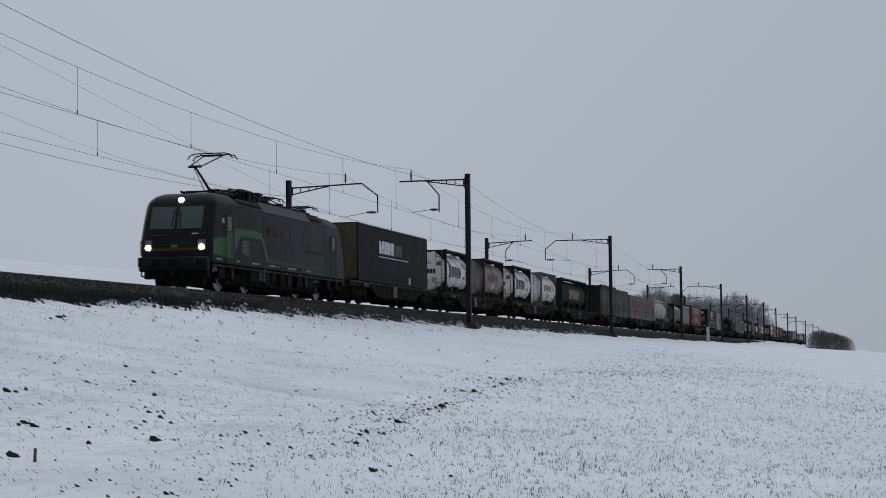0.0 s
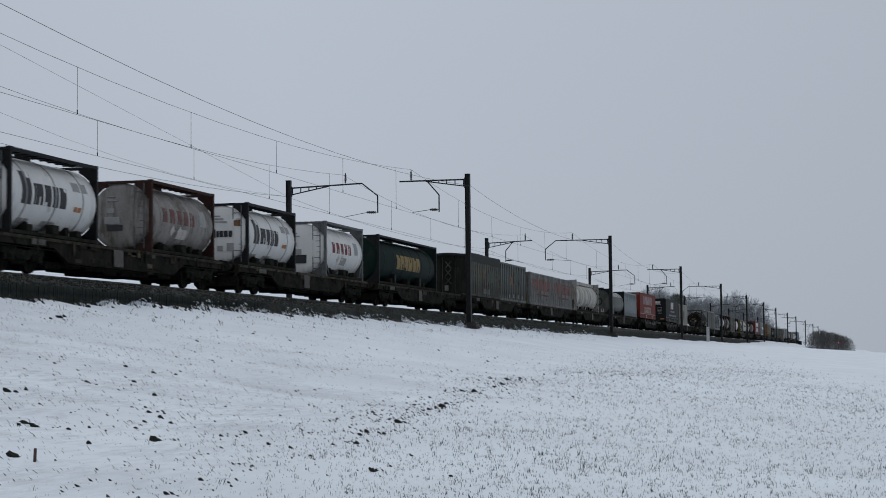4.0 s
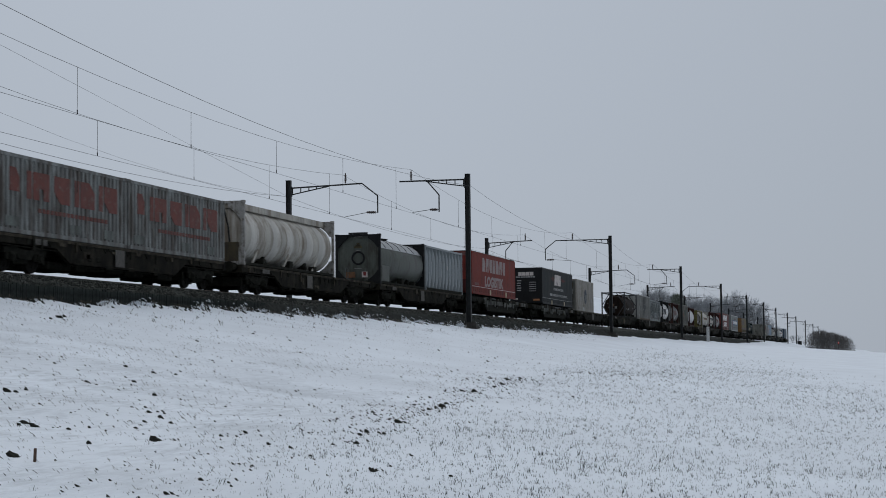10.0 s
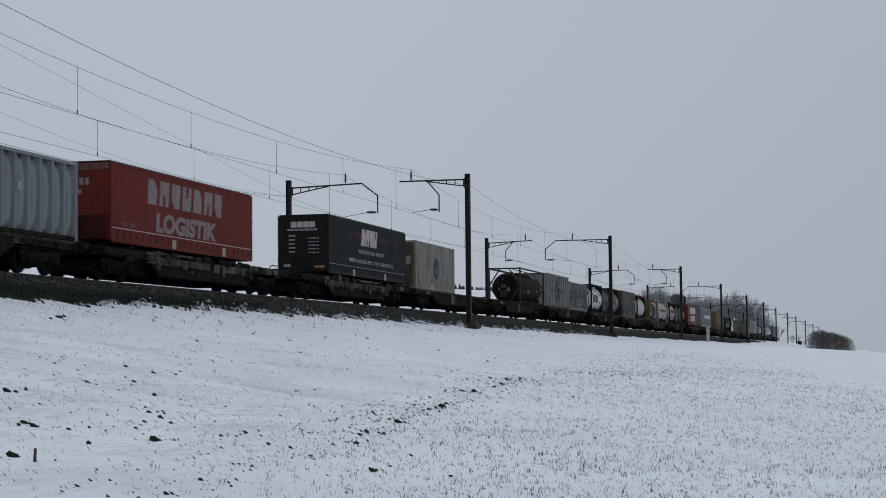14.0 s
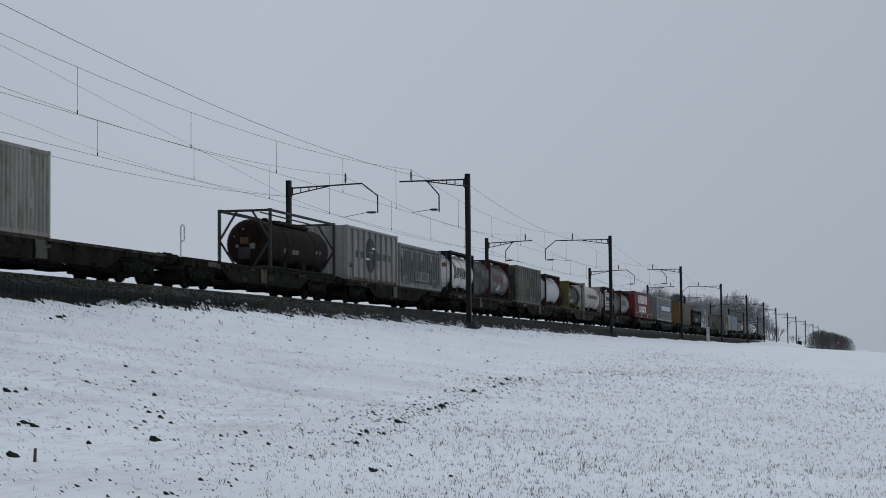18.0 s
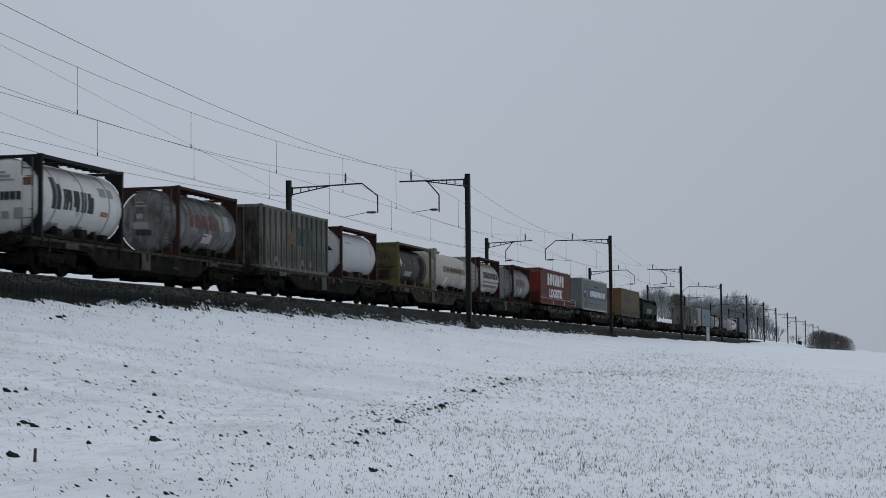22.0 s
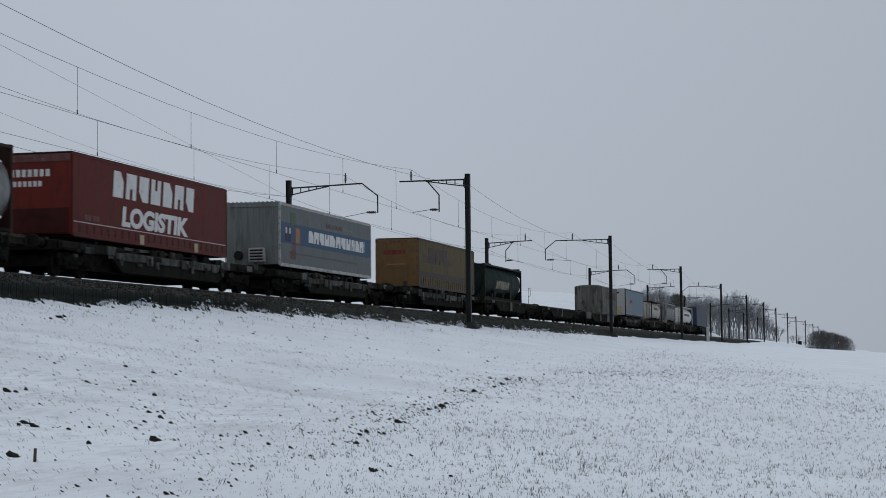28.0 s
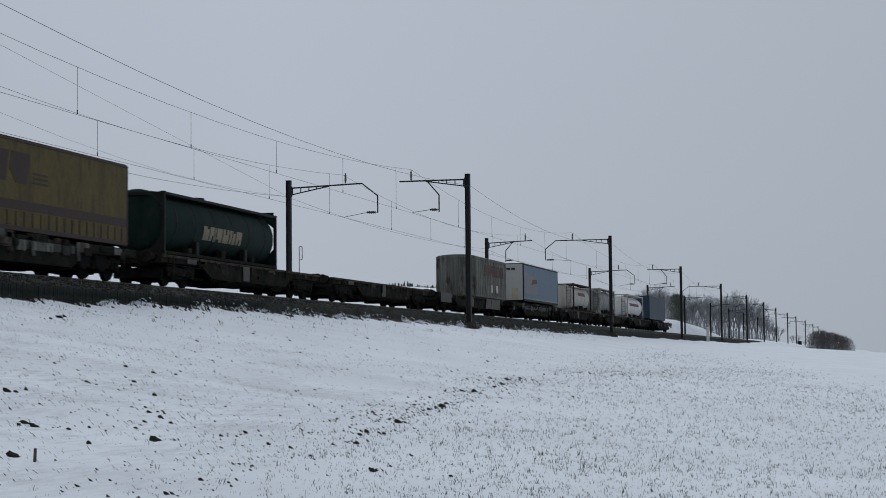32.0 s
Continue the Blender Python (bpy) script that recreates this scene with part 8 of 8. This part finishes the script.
br = box_container("bulk_container", 365.3, L30, 3.84, OLIVEC, OLIVEC, "olive grey ribbed bulk container with a faded orange mark", posts=13, roof_mat=TARP, post_w=0.36, end_mat=END_BAYSHADE, bay_shade_mat=END_BAYSHADE)
side(br, "side_marking", Shape().prism([(3.2, 1.15), (3.9, 1.2), (4.35, 1.1), (4.2, 1.55), (4.0, 2.15), (3.8, 1.7), (3.4, 1.55)], -1.229, -1.222), DIMOR, "faded orange mark")
side(br, "side_marking", blocks(4.5, 1.2, [0.68, 0.68, 0.62], 0.8, -1.222, 0.16), DIMGR)
side(br, "side_marking", blocks(1.6, 0.30, [0.4, -3.0, 0.4, -0.7, 0.35], 0.26, -1.222, 0.2), DIMWH)
w2 = tank_container("tank_container", 376.6, L20, 3.69, WHITE_C, REDFR, "plain white tank container in a dark red frame", r=1.185, rings=0, walkway=True, ladder=False, low=REDFR)
tank_print(w2, 0.9, 0.5, [0.5, 0.3], 0.06, GREYP, "data_panel")
tank_print(w2, 4.9, 0.3, [0.4], 0.5, PALEP, "data_panel")
end_print(w2, [(-0.55, 0.10, 0.34, 0.05), (-0.55, 0.16, 0.24, 0.07), (-0.55, 0.24, 0.13, 0.08)], BLACKM)
end_print(w2, [(0.35, -0.75, 0.5, 0.4)], REDFR)
flat_wagon(385.05, sill=DECKEDGE, label="brown lattice-sided flat wagon with stanchions")
yl = tank_container("framed_tank", 386.9, 7.15, 3.55, GREYB, YELFR, "dark tank in an olive yellow frame", r=1.08, rings=1, ring_mat=GREYB, walkway=False, ladder=False, dome=0.4, inset=0.3, ends=False, brace="long", low=YELDULL)
part("end_dish", Shape().lathe([(0.0, 1.02), (-0.06, 0.98), (-0.16, 0.7), (-0.2, 0.02)], "x", (0.30, 0, yl["zc"]), 24, caps=False), YELDULL, yl, "olive yellow dished end", smooth=True)
def end_sheet(x0, x1, line):
    vs = [(x, y, z) for x in (x0, x1) for y, z in line]
    n = len(line)
    return Shape().add(vs, [tuple(range(n)), tuple(range(2 * n - 1, n - 1, -1))] + [(i, i + n, (i + 1) % n + n, (i + 1) % n) for i in range(n)])


part("end_wall", end_sheet(0.145, 0.185, [(1.1, 0.15), (-1.1, 0.15), (-1.1, 1.45), (-0.55, 2.32), (0.55, 2.32), (1.1, 1.45)]), YELFR, yl, "olive yellow end sheet")
part("end_plate", end_sheet(0.05, 0.10, [(0.82, 0.36), (-0.72, 0.36), (-0.78, 1.40), (-0.46, 2.0), (0.46, 2.0), (0.82, 1.40)]), YELDULL, yl, "grimy plate on the yellow end")
part("end_panel", Shape().box(0.035, 0.0505, -0.62, -0.10, 0.42, 0.90), RUSTDK, yl, "dull red end panel")
part("end_rail", Shape().beam((0.04, -1.1, 1.05), (0.04, 1.1, 1.05), 0.03).beam((0.04, -1.1, 0.55), (0.04, 1.1, 0.55), 0.03), BLACKM, yl)
for y, z, w, h in ((0.7, 1.9, 0.3, 0.14), (0.75, 1.25, 0.4, 0.07), (0.7, 1.1, 0.3, 0.05), (0.5, 0.75, 0.5, 0.06), (0.1, 0.5, 0.2, 0.16)):
    part("data_panel", Shape().box(0.03, 0.06, y - w / 2, y + w / 2, z, z + h), DIMWH, yl)
for sy, sz in ((-1, 1), (1, 1), (-1, -1), (1, -1)):
    zz = [2.38, 2.38, 1.55] if sz > 0 else [0.10, 0.10, 0.95]
    part("corner_plate", Shape().add([(x, sy * q, z) for x in (0.10, 0.14) for q, z in zip((1.13, 0.3, 1.13), zz)], [(0, 1, 2), (5, 4, 3), (0, 3, 4, 1), (1, 4, 5, 2), (2, 5, 3, 0)]), YELFR, yl)
part("yellow_sill", Shape().box(0.03, 0.09, -1.08, 1.08, 0.14, 0.34), YELFR, yl)
tank_print(yl, 1.9, -0.42, [1.5], 0.26, GREYP, "data_panel")
tank_placard(yl, 1.0, 0.15, 0.24, PALEP)
tank_placard(yl, 1.6, 0.02, 0.14, DIMWH)
tank_print(yl, 2.7, 0.22, [0.14, -0.9, 0.14], 0.14, DIMWH, "hazard_plate")
tank_print(yl, 4.9, 0.0, [1.0], 1.2, RUSTDK, "rusty_patch")
part("top_grating", Shape().box(0.4, 6.7, -0.9, 0.9, 2.30, 2.36), BROWN_T, yl)
st = tank_container("tank_container", 395.0, L30, 3.67, CREAM_T, WHITEFR2, "cream tank container with a tan stripe", r=1.18, rings=4, walkway=False, ladder=False, rails=False, dome=0.36, inset=0.12, ends=False)
tank_print(st, 2.0, 0.12, [5.7], 0.36, TANP, "tan_stripe")
tank_print(st, 3.0, 0.12, [0.22] * 13, 0.18, BROWNP, "lettering", gap=0.3, lift=0.018)
tank_print(st, 2.6, -0.55, [0.7], 0.42, WHITEP, "data_panel")
tank_print(st, 4.6, -0.65, [0.8], 0.35, PALEP, "data_panel")
tank_print(st, 7.4, -0.55, [0.5], 0.4, WHITEP, "data_panel")
tank_print(st, 8.0, 0.5, [0.5], 0.4, GREYP, "data_panel")
part("front_gusset", Shape().prism([(0.13, 1.9), (0.13, 2.5), (0.5, 2.5)], -1.2, -1.12).prism([(0.13, 1.9), (0.13, 2.5), (0.5, 2.5)], 1.12, 1.2), WHITEFR2, st)
flat_wagon(405.35)
tk = tank_container("tank_container", 406.8, L20, 3.78, CREAM_T, REDFR, "cream tank container in a red-brown frame with a red stripe", r=1.18, rings=3)
tank_print(tk, 1.2, 0.22, [0.3] * 11, 0.42, BLACKP, gap=0.35)
tank_print(tk, 1.2, -0.22, [4.6], 0.07, DKREDP, "red_stripe")
tank_print(tk, 1.3, -0.48, [0.2] * 16, 0.14, DIMWH, gap=0.3)
tank_print(tk, 1.2, -0.80, [1.4], 0.36, WHITEP, "data_panel")
end_print(tk, [(0.4, 0.4, 0.3, 0.2)], GREYP)
lettered_tank(417.55, GREY_T3, REDFR, DKREDP, "weathered grey tank container in a dark red frame with red lettering", 3.79)
pocket_wagon(425.55)
red_trailer(427.5, 4.06, WHITEP, CURT_RED2)
pocket_wagon(445.75)
eg = trailer("semitrailer", 447.5, 13.95, 4.10, CURT_GREY, SILVERFR, "silver grey semitrailer with a blue lettered band", trim=WHITEFR, strap=None, rib_front=True, roof_mat=WHITEFR2)
part("blue_band", Shape().box(0.1, 13.8, -1.267, -1.262, 1.06, 1.97), BLUEP, eg, "blue band across the curtain")
part("lettering", blocks(3.9, 1.26, [0.66, 0.70, 0.66, 0.62, 0.86, 0.72, 0.70, 0.70, -0.05, 0.36, 0.10, -0.12, 0.60, 0.62, 0.10], 0.54, -1.2675, 0.17, 0.08), WHITEP, eg, "white lettering blocks")
part("colour_patch", Shape().box(1.4, 2.08, -1.272, -1.2675, 1.88, 2.46), GREENP, eg, "green picture patch")
part("colour_patch", Shape().box(0.66, 1.41, -1.272, -1.2675, 1.14, 1.78), NAVYP, eg, "navy picture patch")
part("colour_patch", Shape().box(0.7, 0.92, -1.276, -1.2725, 1.50, 1.76).box(1.18, 1.4, -1.276, -1.2725, 1.50, 1.76), PALEP, eg, "pale picture patch")
part("colour_patch", Shape().box(2.085, 2.66, -1.272, -1.2675, 1.13, 1.80), ORANP, eg, "orange picture patch")
part("colour_patch", Shape().box(1.65, 2.085, -1.272, -1.2675, 0.39, 1.16).box(1.4, 1.65, -1.272, -1.2675, 0.39, 0.75), DKREDP, eg, "dark red picture patch")
words(eg, "RAIL & ROAD", 6.5, 2.12, 2.55, 0.21, -1.2665, DKREDP, "dull red words on the curtain")
part("lettering", blocks(9.2, 2.12, [0.2] * 6, 0.16, -1.262, 0.3), SILVERFR, eg)
part("front_header", Shape().box(-0.05, 0.0, -1.2, 1.2, 2.60, 2.80, 0.02), SILVERFR, eg, "ridged header over the front")
for i in range(12):
    part("roof_ridge", Shape().box(-0.07, 0.02, -1.15 + 0.2 * i, -1.05 + 0.2 * i, 2.805, 2.845, 0.01), WHITEFR, eg)
part("data_lettering", blocks(1.2, 0.62, [0.16] * 36, 0.08, -1.262, 0.8), GREYFR, eg)
ck = part("cooling_unit", Shape().box(-0.22, -0.025, -0.62, 0.12, 0.20, 0.82, 0.03), WHITEFR, eg, "white louvred heater unit on the front")
for i in range(4):
    part("louvre", Shape().box(-0.235, -0.222, -0.55, 0.05, 0.28 + i * 0.13, 0.35 + i * 0.13), BLACKM, ck)
part("hose_drum", Shape().lathe([(0, 0.2), (-0.12, 0.2)], "x", (-0.026, 0.62, 0.5), 16), BLACKM, eg)
pocket_wagon(466.05)
dh = trailer("semitrailer", 470.98, 13.9, 4.04, CURT_TAN, ORANGE, "tan curtain-sided semitrailer with a brown stripe and orange front", trim=BROWNP, strap=SOIL, roof_mat=BROWNP, base=1.20, strap_z=0.62)
part("brown_stripe", Shape().box(0.1, 13.8, -1.266, -1.261, 0.66, 0.95), BROWNP, dh, "brown stripe along the curtain")
part("lettering", blocks(2.08, 1.47, [1.60, 1.40, 1.20], 0.94, -1.262, 0.10, 0.22), BROWNP, dh, "brown slanted lettering blocks")
for z in (1.52, 1.66, 1.80):
    part("speed_line", Shape().box(1.15, 2.02, -1.266, -1.2615, z, z + 0.07), BROWNP, dh)
    part("speed_line", Shape().box(6.95, 7.95, -1.266, -1.2615, z, z + 0.07), BROWNP, dh)
part("front_edge", Shape().box(-0.018, 0.0, -1.265, -1.12, 0.08, 2.7, 0.003).box(-0.018, 0.0, 1.12, 1.265, 0.08, 2.7, 0.003).box(-0.018, 0.0, -1.12, 1.12, 2.58, 2.7, 0.003), DIMOR, dh, "darker orange edge of the front")
part("front_lettering", end_blocks(0.6, 1.32, [0.10] * 8, 0.06, 0.0, 0.4), ORANP, dh)
part("front_plate", end_blocks(-0.35, 0.12, [0.24], 0.26, 0.0), GREYB, dh)
part("front_lettering", end_blocks(0.80, 1.90, [0.12, 0.30, 0.30, 0.30, 0.14], 0.26, 0.0, 0.12), REDP, dh, "red front lettering blocks")
flat_wagon(487.3, rail=16.6)
long_green_tank(488.1, 3.44, True)
flat_wagon(507.75, label="empty grimy flat wagon with upright hand rail")
w9 = flat_wagon(528.3)
part("side_panel", Shape().box(13.2, 17.6, -1.262, -1.238, 0.42, 1.10, 0.01), PLATE, w9, "pale grey side panel")
part("side_panel", Shape().box(1.0, 3.6, -1.262, -1.238, 0.55, 1.12, 0.01), PLATE, w9, "pale grey side panel")
gy2 = box_container("arched_container", 538.3, L30 + 0.3, 3.72, OLIVEC, OLIVEC, "grey-green ribbed container with an arched roof", pitch=0.5, depth=0.06, duty=0.4, arch=0.18, end_mat=OLIVEC, roof_mat=OLIVEC, W=1.32)
side(gy2, "lettering", blocks(2.6, 1.45, [0.8, 0.8, 0.75, 0.8, 0.75, 0.75], 0.75, -1.3095, 0.3, deep=0.012), REDFADE, "faded red lettering blocks")
side(gy2, "side_marking", blocks(4.6, 0.4, [0.5, -0.9, 0.7], 0.5, -1.3095, 0.2), PALEP)
pocket_wagon(548.55)
bl = trailer("semitrailer", 554.2, 13.95, 4.08, CURT_BLUE, CLEANW, "pale blue curtain-sided semitrailer with a light grey front", trim=BLACKM, strap=None, roof_mat=BLACKM)
part("front_lettering", end_blocks(0.75, 2.30, [0.3, 0.3, 0.3, 0.3], 0.16, 0.0, 0.2), BLACKP, bl)
part("front_plate", end_blocks(-0.35, 0.2, [0.5], 0.75, 0.0), BUFFP, bl)
part("colour_patch", Shape().prism([(0.4, 0.6), (5.5, 0.6), (4.2, 1.9), (0.4, 2.2)], -1.264, -1.262), MISTP, bl, "faded pale picture print")
part("colour_patch", Shape().prism([(3.0, 1.3), (5.2, 1.45), (5.0, 1.75), (3.4, 1.7)], -1.267, -1.2645), DKREDP, bl, "faded red print")
part("white_line", Shape().box(0.1, 13.8, -1.266, -1.2615, 0.20, 0.30), WHITEFR2, bl)
flat_wagon(568.85)
t1 = tank_container("tank_container", 576.3, L30, 3.45, CREAM_T, REDFR, "pale tank container in a red-brown frame", r=1.08, rings=0, dome=0.3)
tank_print(t1, 3.0, 0.3, [3.6], 0.3, DKREDP, "red_stripe")
flat_wagon(589.1)
tank_container("tank_container", 590.9, L30, 3.55, GREY_T3, WHITEFR2, "grey tank container with stiffening ribs", r=1.13, rings=7, dome=0.3)
flat_wagon(609.3)
t3 = tank_container("tank_container", 609.4, L40, 3.60, WHITE_T, WHITEFR, "white tank container with a faded red stripe", r=1.10, rings=2, dome=0.35)
tank_print(t3, 2.2, 0.2, [7.0], 0.3, DKREDP, "red_stripe")
pocket_wagon(628.2)
trailer("semitrailer", 626.8, 14.6, 3.97, CURT_NAVY, CURT_NAVY, "dark blue curtain-sided semitrailer at the train's end", trim=CURT_NAVY, strap=None, roof_mat=CURT_NAVY)


# ---- movement ----
def motions():
    times = [2.0 * i for i in range(17)]
    for ob, s, z in MOVING:
        walk(ob, [(t, pose(s - gone(t), 0, z)) for t in times])
    keyed = {}
    for wheel, e, r, big in SPINS:
        key = (e, r, big)
        if key not in keyed:
            walk(wheel, [(i / FPS, pose(e, 0, r) @ Euler((0, -gone(i / FPS) / r, 0)).to_matrix().to_4x4()) for i in range(0, 32 * FPS + 1)])
            keyed[key] = wheel
        else:
            wheel.rotation_mode = "QUATERNION"
            data = wheel.animation_data_create()
            data.action = keyed[key].animation_data.action
            data.action_slot = keyed[key].animation_data.action_slot


motions()
